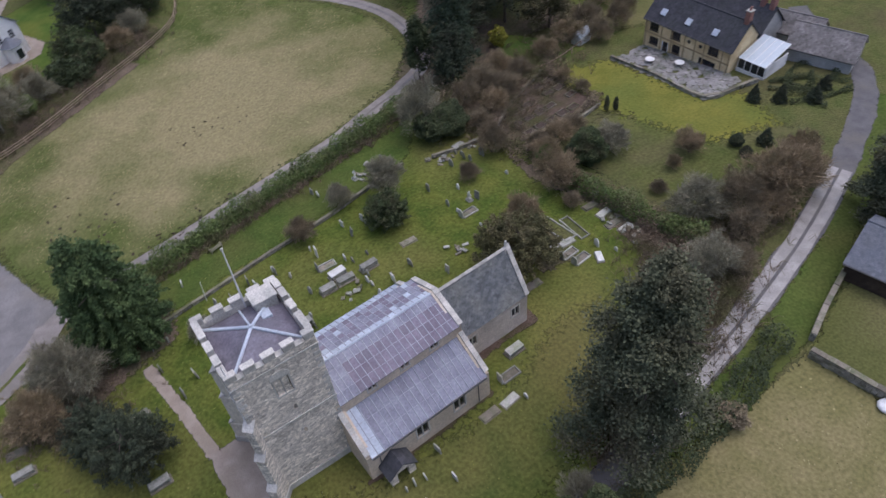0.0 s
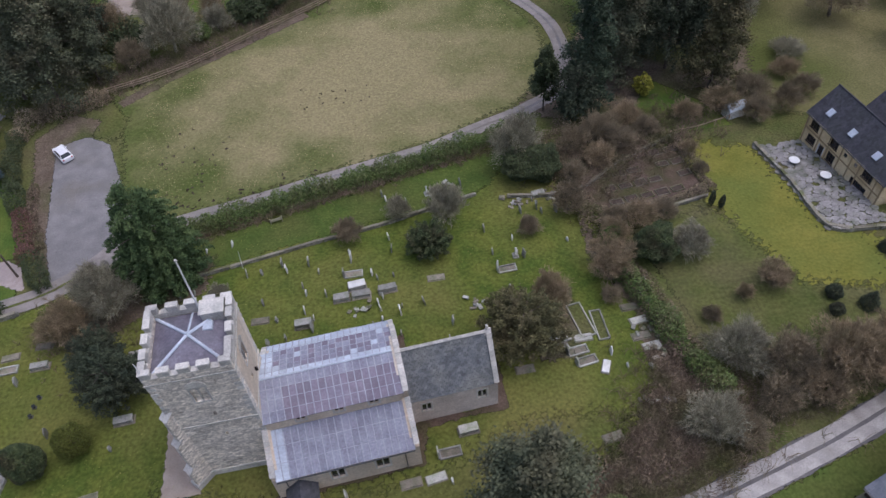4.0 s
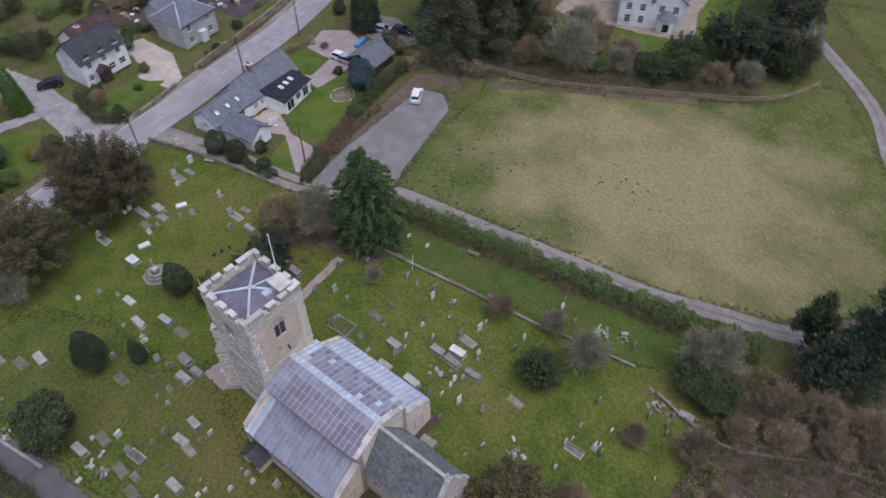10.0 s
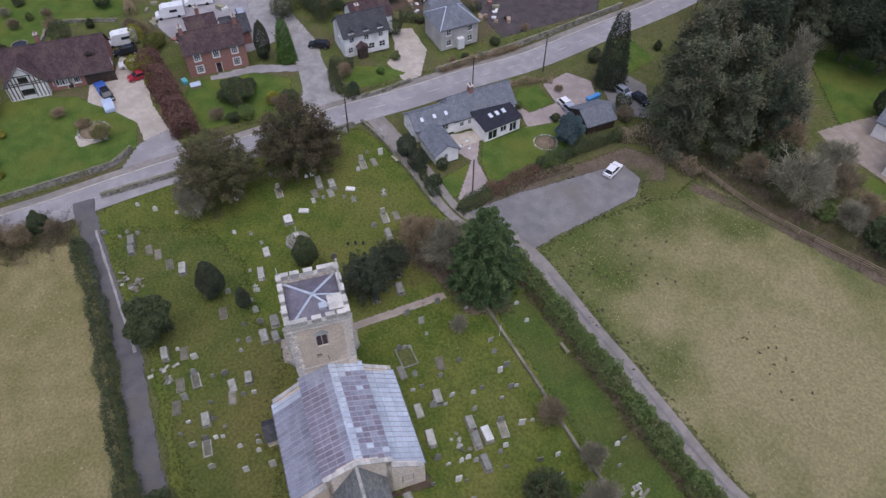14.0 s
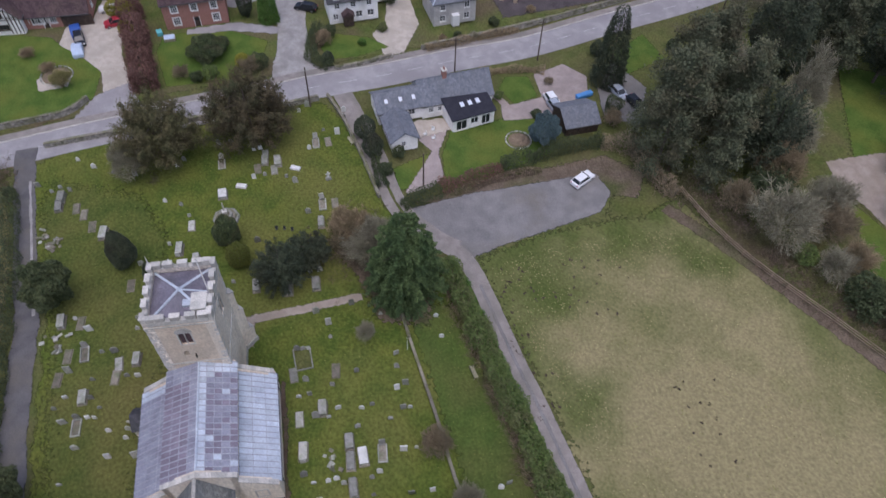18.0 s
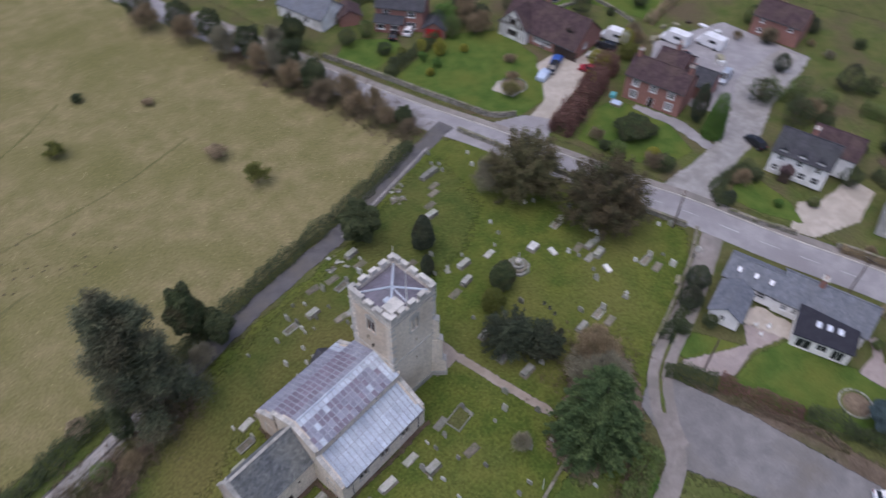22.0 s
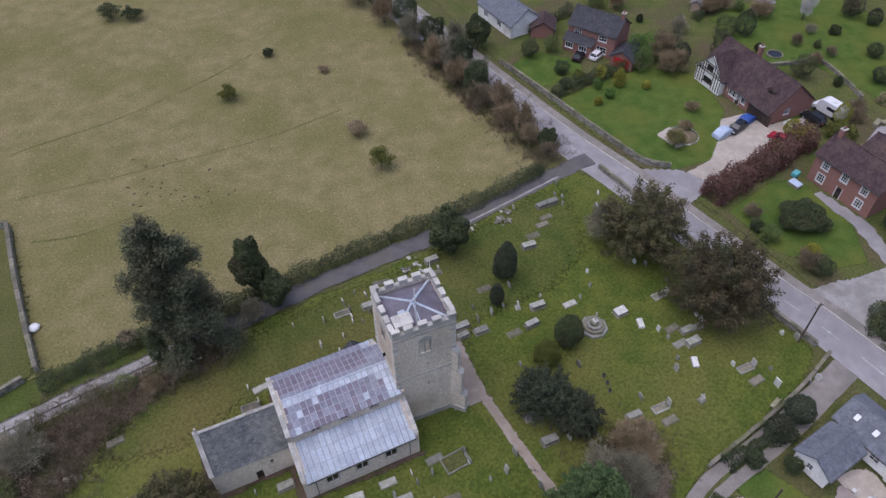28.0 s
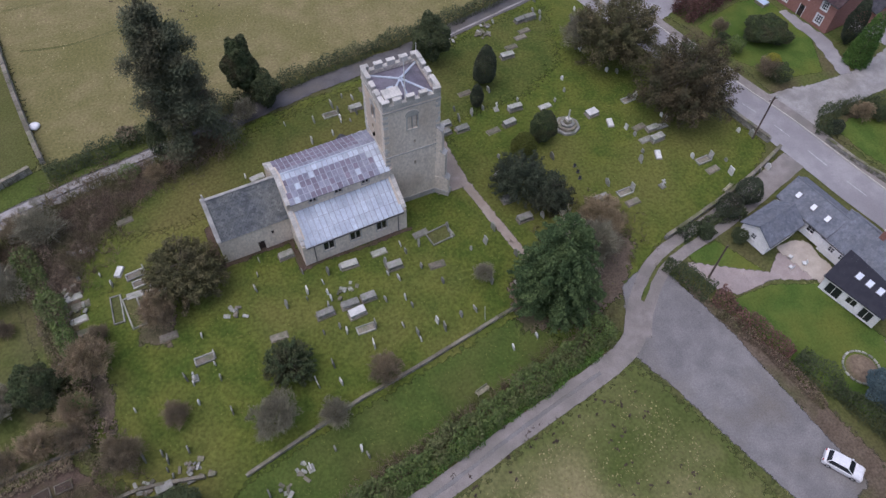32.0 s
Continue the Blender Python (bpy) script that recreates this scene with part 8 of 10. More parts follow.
def door_set(parent, m, u, w=0.95, h=2.05, mat="timber", label="painted front door"):
    d = part("door", box(u - w / 2 + 0.01, u + w / 2 - 0.01, 0.1, 0.16, 0.02, h - 0.01), M[mat], parent, label, m)
    part("door_frame", box(u - w / 2 - 0.1, u - w / 2 - 0.002, -0.03, 0.1, 0.0, h + 0.1), M["whitepaint"], d)
    part("door_frame", box(u + w / 2 + 0.002, u + w / 2 + 0.1, -0.03, 0.1, 0.0, h + 0.1), M["whitepaint"], d)
    part("door_light", box(u - w / 4, u + w / 4, 0.085, 0.1, h * 0.6, h * 0.9), M["glass"], d)


def chimney(parent, x, y, z0, z1, w=0.7, d=0.9, pots=2, mat="brick"):
    c = part("chimney", box(x - w / 2, x + w / 2, y - d / 2, y + d / 2, z0, z1, 0.02), M[mat], parent, "brick chimney stack")
    part("chimney_cap", box(x - w / 2 - 0.08, x + w / 2 + 0.08, y - d / 2 - 0.08, y + d / 2 + 0.08, z1, z1 + 0.14, 0.02), M["coping"], c)
    for k in range(pots):
        part("chimney_pot", tube((x, y + (k - (pots - 1) / 2) * 0.34, z1 + 0.14), (x, y + (k - (pots - 1) / 2) * 0.34, z1 + 0.6), 0.13, 0.1, 8), M["brick"], c)


def house(name, x, y, rot, L, W, eave, ridge, wall, roof, label, front=(), back=(), left=(), right=(), doors=(), stacks=(), hip=0.0, tile=(0.34, 0.32), over=0.3, frame="whitepaint", bars=(1, 1), category="house", trim=False, gable_wall=None, t=0.3):
    """A pitched-roof house; local x along the ridge from 0 to L, the front at y = 0, the back at y = W."""
    o = thing(name, x, y, rot, label, category)
    spots = {"front": (pose(0, 0, 0), L, front), "back": (pose(L, W, 0, 0, 0, 180), L, back), "right": (pose(L, t, 0, 0, 0, 90), W - 2 * t, right), "left": (pose(0, W - t, 0, 0, 0, -90), W - 2 * t, left)}
    for side, (m, length, wins) in spots.items():
        holes = [(u - w / 2, u + w / 2, z, z + h) for u, z, w, h in wins if z + h < eave]
        if side == "front":
            holes += [(u - 0.48, u + 0.48, 0.01, 2.06) for u in doors]
        part("wall", wall_panel(length, eave, t, holes), M[wall], o, "", m)
        for u, z, w, h in wins:
            glazed(o, m if z + h < eave else m @ Matrix.Translation((0, -0.14, 0)), u, z, w, h, frame, bars)
            if trim:
                surround(o, m, u, z, w, h)
    for u in doors:
        door_set(o, pose(0, 0, 0), u)
    s = (ridge - eave) / (W / 2)
    if not hip:
        for gx in (0, L - t):
            bm = extrude_profile([(0, eave + 0.002), (W, eave + 0.002), (W / 2, ridge)], 0, t)
            part("gable", bm, M[gable_wall or wall], o, "", pose(gx + t, 0, 0, 0, 0, 90) if True else None)
    ze = eave - s * over + 0.1
    zr = ridge + 0.1
    xo = over
    slopes = [((-xo, -over, ze), (L + xo, -over, ze), (L + xo - hip - (xo if hip else 0), W / 2, zr), (-xo + hip + (xo if hip else 0), W / 2, zr)),
              ((L + xo, W + over, ze), (-xo, W + over, ze), (-xo + hip + (xo if hip else 0), W / 2, zr), (L + xo - hip - (xo if hip else 0), W / 2, zr))]
    if hip:
        slopes += [((-xo, W + over, ze), (-xo, -over, ze), (hip, W / 2, zr), (hip, W / 2, zr)), ((L + xo, -over, ze), (L + xo, W + over, ze), (L - hip, W / 2, zr), (L - hip, W / 2, zr))]
    for q in slopes:
        rf = part("roof", slab(*q, 0.12) if q[2] != q[3] else prism_tri(q), M[roof], o, "")
        part("tiles", courses(*q, tile[0], tile[1], 0.03, M[roof], rh), None, rf)["kind"] = "stuff"
    x0, x1 = (hip, L - hip) if hip else (-xo, L + xo)
    part("ridge", tube((x0, W / 2, zr + 0.02), (x1, W / 2, zr + 0.02), 0.11, 0.11, 8), M[roof], o, "ridge tiles")
    if hip:
        for a, b in (((-xo, -over, ze), (hip, W / 2, zr)), ((-xo, W + over, ze), (hip, W / 2, zr)), ((L + xo, -over, ze), (L - hip, W / 2, zr)), ((L + xo, W + over, ze), (L - hip, W / 2, zr))):
            part("hip", tube(a, b, 0.1, 0.1, 6), M["palelead"], o)
    for yy in (-over - 0.06, W + over + 0.06):
        part("gutter", box(-xo * 0.8, L + xo * 0.8, yy - 0.06, yy + 0.06, ze - 0.14, ze - 0.04), M["iron"], o)
    for sx, sy, top in stacks:
        chimney(o, sx, sy, eave - 0.5, top)
    return o


def prism_tri(q):
    a, b, c = [Vector(v) for v in q[:3]]
    n = (b - a).cross(c - a).normalized() * 0.12
    bm = bmesh.new()
    up = [bm.verts.new(v) for v in (a, b, c)]
    dn = [bm.verts.new(v - n) for v in (a, b, c)]
    bm.faces.new(up), bm.faces.new(dn[::-1])
    for i in range(3):
        bm.faces.new((up[i], dn[i], dn[(i + 1) % 3], up[(i + 1) % 3]))
    return bm


def skylights(o, rows, pitch_z):
    """Pale roof lights lying on a slope: (x, y, z, w, l, tilt)."""
    for x, y, z, w, l, tilt in rows:
        s = part("skylight", box(-w / 2, w / 2, -l / 2, l / 2, 0.03, 0.14, 0.02), M["iron"], o, "roof light with a pale pane", pose(x, y, z, tilt, 0, 0))
        part("pane", box(-w / 2 + 0.07, w / 2 - 0.07, -l / 2 + 0.07, l / 2 - 0.07, 0.141, 0.15), M["skylight"], s)


# red-brick house across the road
bh = house("brick_house", -72.6, -15.4, 99, 11.2, 6.6, 5.2, 7.7, "brick", "plaintile", "two-storey red-brick house with white sash windows and a tiled roof", front=((2.1, 3.25, 1.15, 1.45), (5.6, 3.25, 1.15, 1.45), (9.1, 3.25, 1.15, 1.45), (2.1, 0.75, 1.25, 1.55), (9.1, 0.75, 1.25, 1.55)), left=((2.8, 3.2, 0.9, 1.2),), doors=(5.6,), stacks=((0.6, 3.3, 8.9), (10.6, 3.3, 8.9)), bars=(2, 2), trim=True)
house("brick_wing", -79.3, -14.2, 99, 5.5, 9.5, 3.6, 6.2, "brick", "plaintile", "rear wing of the brick house with a tiled roof", stacks=((2.7, 6, 7.3),), back=((2, 1, 1, 1.1),), category="house wing")
house("brick_wing", -81.5, -8.0, 99, 5.0, 6.0, 3.0, 5.0, "brick", "darkslate", "lower slate-roofed rear wing of the brick house", category="house wing")
# half-timbered house
th = house("tudor_house", -74.2, -47.4, 94.5, 18.0, 10.4, 2.6, 7.0, "brick", "plaintile", "long low brick house with a sweeping brown tiled roof", front=((9.2, 0.9, 2.2, 1.2), (11.8, 0.9, 1.2, 1.2)), right=((4, 1.2, 1.4, 1.2),), stacks=((7.0, 6.2, 8.4),), doors=(10.4,), bars=(2, 0))
part("garage_door", box(13.2, 18.6, -0.06, -0.02, 0.02, 2.2), M["timber"], th, "wide dark timber garage door")
dm = part("dormer", box(14.4, 15.8, 2.2, 4.4, 4.0, 5.1), M["plaintile"], th, "small tile-hung dormer")
part("dormer_roof", extrude_profile([(14.1, 5.1), (16.1, 5.1), (15.1, 5.9)], 1.9, 4.8), M["plaintile"], dm)
part("dormer_window", box(14.6, 15.6, 2.12, 2.19, 4.25, 5.0), M["glass"], dm)
tg = house("timbered_gable", -73.4, -48.2, 4.5, 4.6, 6.8, 3.2, 6.6, "whitewall", "plaintile", "black and white half-timbered front gable wing", category="house wing", right=((3.1, 1.0, 2.2, 1.1), (3.1, 3.6, 1.6, 1.0)), bars=(3, 0), frame="timber")
tg.matrix_basis = pose(-77.6, -47.6, 0, 0, 0, 4.5)
gm = pose(4.6, 0, 0, 0, 0, 90)
for k in range(11):
    u = 0.25 + k * 0.63
    top = 3.2 + (3.4 * (1 - abs(u - 3.4) / 3.4)) - 0.25
    if abs(u - 3.4) > 1.0:
        part("timber_post", box(u - 0.09, u + 0.09, -0.05, -0.003, 0.3, max(0.6, top)), M["timber"], tg, "", gm)
for z, a, b in ((2.95, 0.1, 6.7), (3.35, 0.2, 6.6), (4.75, 1.7, 5.1)):
    part("timber_rail", box(a, b, -0.06, -0.055 + 0.05, z, z + 0.16), M["timber"], tg, "", gm)
for s_ in (-1, 1):
    part("bargeboard", slab((4.68, 3.4 + s_ * 3.7, 3.0), (4.86, 3.4 + s_ * 3.7, 3.0), (4.86, 3.4, 6.75), (4.68, 3.4, 6.75), 0.2) if s_ < 0 else slab((4.68, 3.4, 6.75), (4.86, 3.4, 6.75), (4.86, 7.1, 3.0), (4.68, 7.1, 3.0), 0.2), M["whitepaint"], tg)
for k in range(8):
    part("timber_post", box(7.6 + k * 0.5, 7.72 + k * 0.5, -0.05, -0.003, 1.1, 2.55), M["whitepaint"], th, "white boarded strip")
# second brick house with a red garage
rb = house("brick_house", -56.0, -67.2, 124, 10.2, 6.8, 5.0, 7.4, "brick", "darkslate", "two-storey orange-brick house with white bay windows", front=((2.2, 3.2, 1.6, 1.2), (7.6, 3.2, 1.8, 1.3), (7.6, 0.7, 2.2, 1.4)), right=(), doors=(), bars=(2, 1), stacks=((9.8, 3.4, 8.4),))
part("lean_to", box(0.0, 6.2, -1.7, -0.02, 0, 2.4), M["brick"], rb, "single-storey brick front extension")
part("lean_to_roof", slab((-0.2, -2.0, 2.35), (6.4, -2.0, 2.35), (6.4, -0.02, 3.4), (-0.2, -0.02, 3.4), 0.12), M["darkslate"], rb)
for u in (1.4, 4.4):
    glazed(rb, pose(0, -1.85, 0), u, 0.9, 1.7, 1.2, bars=(2, 0))
ga = house("garage", -64.8, -60.4, 34, 5.4, 4.6, 2.2, 3.7, "brick", "darkslate", "brick garage with a bright red door", category="garage")
part("garage_door", box(5.42, 5.46, 0.7, 3.9, 0.02, 2.15), M["reddoor"], ga, "bright red garage door")
# white houses
wh = house("white_house", -72.4, 14.3, 99.5, 9.2, 6.6, 4.6, 7.3, "whitewall", "darkslate", "white rendered house with a dark slate roof and eaves dormers", front=((1.2, 0.8, 1.0, 1.2), (5.6, 0.8, 1.3, 1.3), (7.8, 0.8, 1.3, 1.3), (1.6, 3.0, 1.0, 1.1), (4.6, 3.0, 1.0, 1.1), (7.6, 3.0, 1.0, 1.1)), left=((3, 3.0, 0.7, 1.0),), doors=(3.4,), stacks=((4.6, 4.8, 8.0),))
for u in (1.6, 4.6, 7.6):
    d = part("dormer", box(u - 0.6, u + 0.6, 0.05, 1.6, 4.4, 5.2), M["whitewall"], wh, "small white eaves dormer")
    part("dormer_roof", extrude_profile([(u - 0.75, 5.2), (u + 0.75, 5.2), (u, 5.85)], -0.1, 2.2), M["darkslate"], d)
pv = part("porch", box(2.5, 4.3, -1.4, -0.02, 0, 2.1), M["timber"], wh, "dark timber porch")
part("porch_roof", extrude_profile([(2.2, 2.1), (4.6, 2.1), (3.4, 3.1)], -1.6, 0), M["plaintile"], pv)
house("white_house_wing", -78.6, 17.5, 99.5, 8.0, 6.4, 4.2, 6.6, "whitewall", "plaintile", "rear wing of the white house with a tiled roof", category="house wing")
sh = house("stone_house", -72.4, 33.8, 101, 8.4, 7.6, 4.8, 7.2, "greywall", "blueslate", "pale stone house with a hipped slate roof", front=((1.8, 0.8, 1.2, 1.3), (6.6, 0.8, 1.2, 1.3), (1.8, 3.1, 1.1, 1.2), (6.6, 3.1, 1.1, 1.2)), doors=(4.2,), hip=3.0)
part("porch", box(3.5, 4.9, -1.0, -0.02, 0, 2.3), M["whitepaint"], sh, "white porch")
house("stone_house_wing", -80.0, 34.2, 101, 6.5, 5.0, 4.0, 6.0, "greywall", "blueslate", "rear wing of the pale stone house", category="house wing")
bw = house("white_bungalow", -44.2, -86.0, 100, 12.5, 7.6, 2.9, 5.6, "whitewall", "blueslate", "white bungalow with a grey slate roof", front=((3, 0.9, 1.6, 1.2), (8, 0.9, 1.6, 1.2)), stacks=((6, 3.8, 6.6),))
house("bungalow_annexe", -53.0, -77.0, 60, 5.0, 4.6, 2.2, 3.6, "brick", "plaintile", "small brick annexe with a tiled roof", category="annexe")
house("white_house", -44.0, -104, 96, 10, 7, 4.6, 7.2, "whitewall", "darkslate", "white house further up the road", front=((2, 3, 1, 1.2), (6, 3, 1, 1.2), (2, 0.8, 1, 1.2)))
fh = house("red_roofed_outhouse", -85.4, 75.6, 104, 4.2, 4.4, 2.2, 4.0, "greywall", "brick", "small outhouse with a red roof at the plot's edge", category="outhouse")
house("long_cottage", -101.0, 101.5, 117, 14, 7, 3.6, 6.6, "greywall", "plaintile", "long pale cottage with dark tiled roof above the road", front=((3, 1, 1, 1.1), (7, 1, 1, 1.1), (11, 1, 1, 1.1)), stacks=((2, 3.5, 7.8),))
for i, (x, y, r_, l, w) in enumerate(((-112, -10, 95, 10, 7), (-118, 30, 100, 12, 7), (-122, 70, 105, 12, 7), (-70, -92, 110, 10, 7))):
    house("village_house", x, y, r_, l, w, 4.4, 6.8, ("brick", "whitewall", "greywall", "brick")[i], ("plaintile", "darkslate", "blueslate", "darkslate")[i], "village house further from the road with a pitched roof", front=((2, 3, 1, 1.1), (l - 2, 3, 1, 1.1), (2, 0.8, 1, 1.1)))
# roadside cottage
co = house("slate_cottage", -45.7, 29.2, 101, 12.2, 6.4, 2.8, 5.5, "whitewall", "blueslate", "long white cottage with a blue slate roof beside the road", front=((1.5, 1.0, 0.9, 1.0), (3.0, 1.0, 0.7, 1.0)), stacks=((4.6, 3.2, 6.7),), category="cottage")
c2 = house("cottage_wing", -44.1, 21.9, 101, 7.6, 5.4, 2.5, 4.3, "whitewall", "blueslate", "lower white wing of the cottage with roof lights", front=((5.6, 0.9, 1.2, 1.1),), left=((2.2, 0.9, 1.0, 1.1),), category="cottage wing")
skylights(c2, ((1.6, 1.2, 3.5, 0.7, 0.9, 33.7), (4.0, 1.2, 3.5, 0.7, 0.9, 33.7), (6.2, 1.2, 3.5, 0.7, 0.9, 33.7)), 0)
c3 = house("cottage_wing", -43.2, 22.4, 12, 6.0, 4.2, 2.3, 3.7, "whitewall", "blueslate", "small gabled wing of the cottage", right=((1.6, 0.9, 0.8, 1.0),), category="cottage wing")
bx = thing("flat_roofed_extension", -42.3, 33.9, 107, "white extension with a black roof and three roof lights", "extension")
part("wall", wall_panel(7.5, 2.5, 0.25, [(0.6, 2.6, 0.1, 2.1), (3.2, 4.6, 0.8, 2.1), (5.2, 6.8, 0.1, 2.1)]), M["whitewall"], bx, "", pose(0, 0, 0))
for u, z, w, h in ((1.6, 0.1, 2.0, 2.0), (3.9, 0.8, 1.4, 1.3), (6.0, 0.1, 1.6, 2.0)):
    glazed(bx, pose(0, 0, 0), u, z, w, h, bars=(1, 0), sill=False)
part("wall", box(0, 0.25, 0.252, 4.6, 0, 2.6), M["whitewall"], bx)
part("wall", box(7.25, 7.5, 0.252, 4.6, 0, 2.6), M["whitewall"], bx)
part("roof", slab((-0.25, -0.3, 2.62), (7.75, -0.3, 2.62), (7.75, 4.7, 3.7), (-0.25, 4.7, 3.7), 0.16), M["blackroof"], bx, "black felt roof")
for k in range(13):
    part("roof_seam", slab((-0.2 + 0.65 * k, -0.28, 2.66), (-0.14 + 0.65 * k, -0.28, 2.66), (-0.14 + 0.65 * k, 4.65, 3.73), (-0.2 + 0.65 * k, 4.65, 3.73), 0.03), M["blackroof"], bx)
skylights(bx, ((2.6, 2.4, 3.2, 0.8, 1.1, 12.2), (4.0, 2.4, 3.2, 0.8, 1.1, 12.2), (5.4, 2.4, 3.2, 0.8, 1.1, 12.2)), 0)
sd = house("slate_shed", -40.6, 52.6, 99, 5.8, 6.0, 2.0, 3.6, "timber", "blueslate", "low timber shed with a grey slate roof", category="shed")
# mansion
for i, (x, y) in enumerate(((-23.0, 106.2), (-17.6, 109.3))):
    mh = house("white_mansion", x, y, -60, 10.0, 6.2, 5.8, 8.6, "whitewall", "blueslate", "white rendered two-gabled country house with slate roofs" if i == 0 else "second white gable of the country house", right=((1.5, 3.4, 1.1, 1.6), (4.1, 3.4, 1.1, 1.6), (1.5, 0.8, 1.1, 1.7), (4.1, 0.8, 1.1, 1.7)), bars=(1, 2), stacks=((4, 3.1, 10.2),), frame="timber" if False else "whitepaint", category="mansion")
bay = thing("mansion_bay", -9.6, 101.4, 30, "white canted bay with a conical slate roof", "bay")
bm = bmesh.new()
bmesh.ops.create_cone(bm, cap_ends=True, segments=10, radius1=1.7, radius2=1.7, depth=2.9, matrix=Matrix.Translation((0, 0.4, 1.45)))
part("bay_wall", bm, M["whitewall"], bay)
bm = bmesh.new()
bmesh.ops.create_cone(bm, cap_ends=True, segments=10, radius1=2.0, radius2=0.3, depth=1.3, matrix=Matrix.Translation((0, 0.4, 3.56)))
part("bay_roof", bm, M["blueslate"], bay)
part("bay_window", box(-0.6, 0.6, -1.36, -1.3, 0.7, 2.3), M["glass"], bay)
house("mansion_wing", -27.5, 102.5, 30, 7.0, 5.0, 3.4, 5.4, "whitewall", "blueslate", "lower white wing of the country house", category="house wing")
# ochre house east of the churchyard
oh = house("ochre_house", 74.5, 32.3, -83.5, 15.0, 6.4, 4.9, 8.0, "ochre", "darkslate", "long ochre timber-framed house with a dark slate roof", front=((1.7, 3.1, 1.6, 1.3), (5.6, 3.1, 1.7, 1.3), (12.2, 3.1, 1.7, 1.4), (1.9, 0.9, 1.6, 1.2), (6.0, 0.9, 1.4, 1.4), (11.5, 0.5, 2.8, 1.5)), doors=(4.0,), stacks=((14.6, 3.2, 9.6),), frame="timber", bars=(2, 1))
for u in (0.1, 3.0, 4.9, 7.2, 9.0, 10.6, 13.6, 14.7):
    part("timber_post", box(u, u + 0.2, -0.05, -0.003, 0, 4.8), M["oak"], oh, "pale oak post")
for z in (2.5, 4.6):
    part("timber_rail", box(0, 15, -0.06, -0.052 + 0.04, z, z + 0.2), M["oak"], oh, "pale oak rail")
for u in (8.0, 10.0):
    part("small_window", box(u - 0.25, u + 0.25, -0.03, -0.003, 3.4, 3.9), M["glass"], oh)
for u in (2.4, 6.8, 11.4):
    s_ = part("roof_light", box(-0.45, 0.45, -0.5, 0.5, 0.05, 0.25, 0.03), M["palelead"], oh, "lead-clad roof light", pose(u, 1.0, 5.95, 44, 0, 0))
o2 = house("slate_house", 81.2, 31.0, -83.5, 13.0, 6.0, 4.6, 7.6, "greywall", "darkslate", "rear range of the ochre house with slate roof", stacks=((12.5, 3.0, 9.8), (11.0, 3.0, 9.6)), category="house wing")
cv = thing("conservatory", 78.0, 17.2, -83.5, "white conservatory with a pale glazed roof", "conservatory")
for k in range(5):
    part("post", box(k * 1.05 - 0.05, k * 1.05 + 0.05, -0.05, 0.05, 0, 2.1), M["whitepaint"], cv)
    part("roof_bar", slab((k * 1.05 - 0.04, -0.1, 2.2), (k * 1.05 + 0.04, -0.1, 2.2), (k * 1.05 + 0.04, 5.6, 3.5), (k * 1.05 - 0.04, 5.6, 3.5), 0.08), M["whitepaint"], cv)
part("dwarf_wall", box(-0.1, 4.3, -0.12, 0.12, 0, 0.6), M["whitewall"], cv)
part("side", box(4.2, 4.3, 0.12, 5.4, 0, 2.2), M["whitewall"], cv)
part("pane", box(0, 4.2, -0.02, 0.0, 0.6, 2.1), M["glass"], cv)
part("glazed_roof", slab((-0.1, -0.15, 2.15), (4.3, -0.15, 2.15), (4.3, 5.6, 3.45), (-0.1, 5.6, 3.45), 0.05), M["ghglass"], cv, "pale translucent roof")
house("stone_outbuilding", 85.0, 14.8, -70, 9.0, 6.2, 2.2, 4.6, "greywall", "stonetile", "long low stone outbuilding with stone-tiled roof", category="outbuilding")
house("stone_outbuilding", 87.0, 22.0, -70, 9.0, 5.0, 2.2, 4.2, "greywall", "stonetile", "second low stone outbuilding with stone-tiled roof", category="outbuilding")
ba = house("timber_barn", 55.0, -16.2, -75, 13.0, 8.5, 2.5, 4.9, "timber", "blueslate", "dark timber barn with a grey slate roof", category="barn")
# small glasshouse and sheds
gh = thing("garden_glasshouse", 68.6, 40.2, 12, "small pale-roofed garden glasshouse", "glasshouse")
part("base", box(-1.4, 1.4, -0.9, 0.9, 0, 1.5), M["whitepaint"], gh)
part("roof", extrude_profile([(-1.0, 1.5), (1.0, 1.5), (0, 2.3)], -1.5, 1.5), M["ghglass"], gh, "pale glass roof", pose(0, 0, 0, 0, 0, 90))
# gravel plots of the old kitchen garden
kg = random.Random(31)
for x, y, l, w, r_ in [(46.2 + i * 2.1, 25.0 + j * 2.7 + i * 0.22, 1.7, 1.0 + 0.25 * ((i + j) % 2), 8 + kg.uniform(-4, 4)) for i in range(6) for j in range(4) if not (j == 3 and i < 2) and kg.random() < 0.88]:
    o = thing("raised_bed", x, y, r_, "old raised bed edged with grey boards", "raised bed", "kitchen garden beds")
    for b in ((-l / 2, l / 2, -w / 2, -w / 2 + 0.07), (-l / 2, l / 2, w / 2 - 0.07, w / 2), (-l / 2, -l / 2 + 0.07, -w / 2 + 0.072, w / 2 - 0.072), (l / 2 - 0.07, l / 2, -w / 2 + 0.072, w / 2 - 0.072)):
        part("board", box(*b, 0, 0.24), M["mosscap"], o)
    part("bed_soil", box(-l / 2 + 0.08, l / 2 - 0.08, -w / 2 + 0.08, w / 2 - 0.08, 0, 0.16), M["earth"], o)

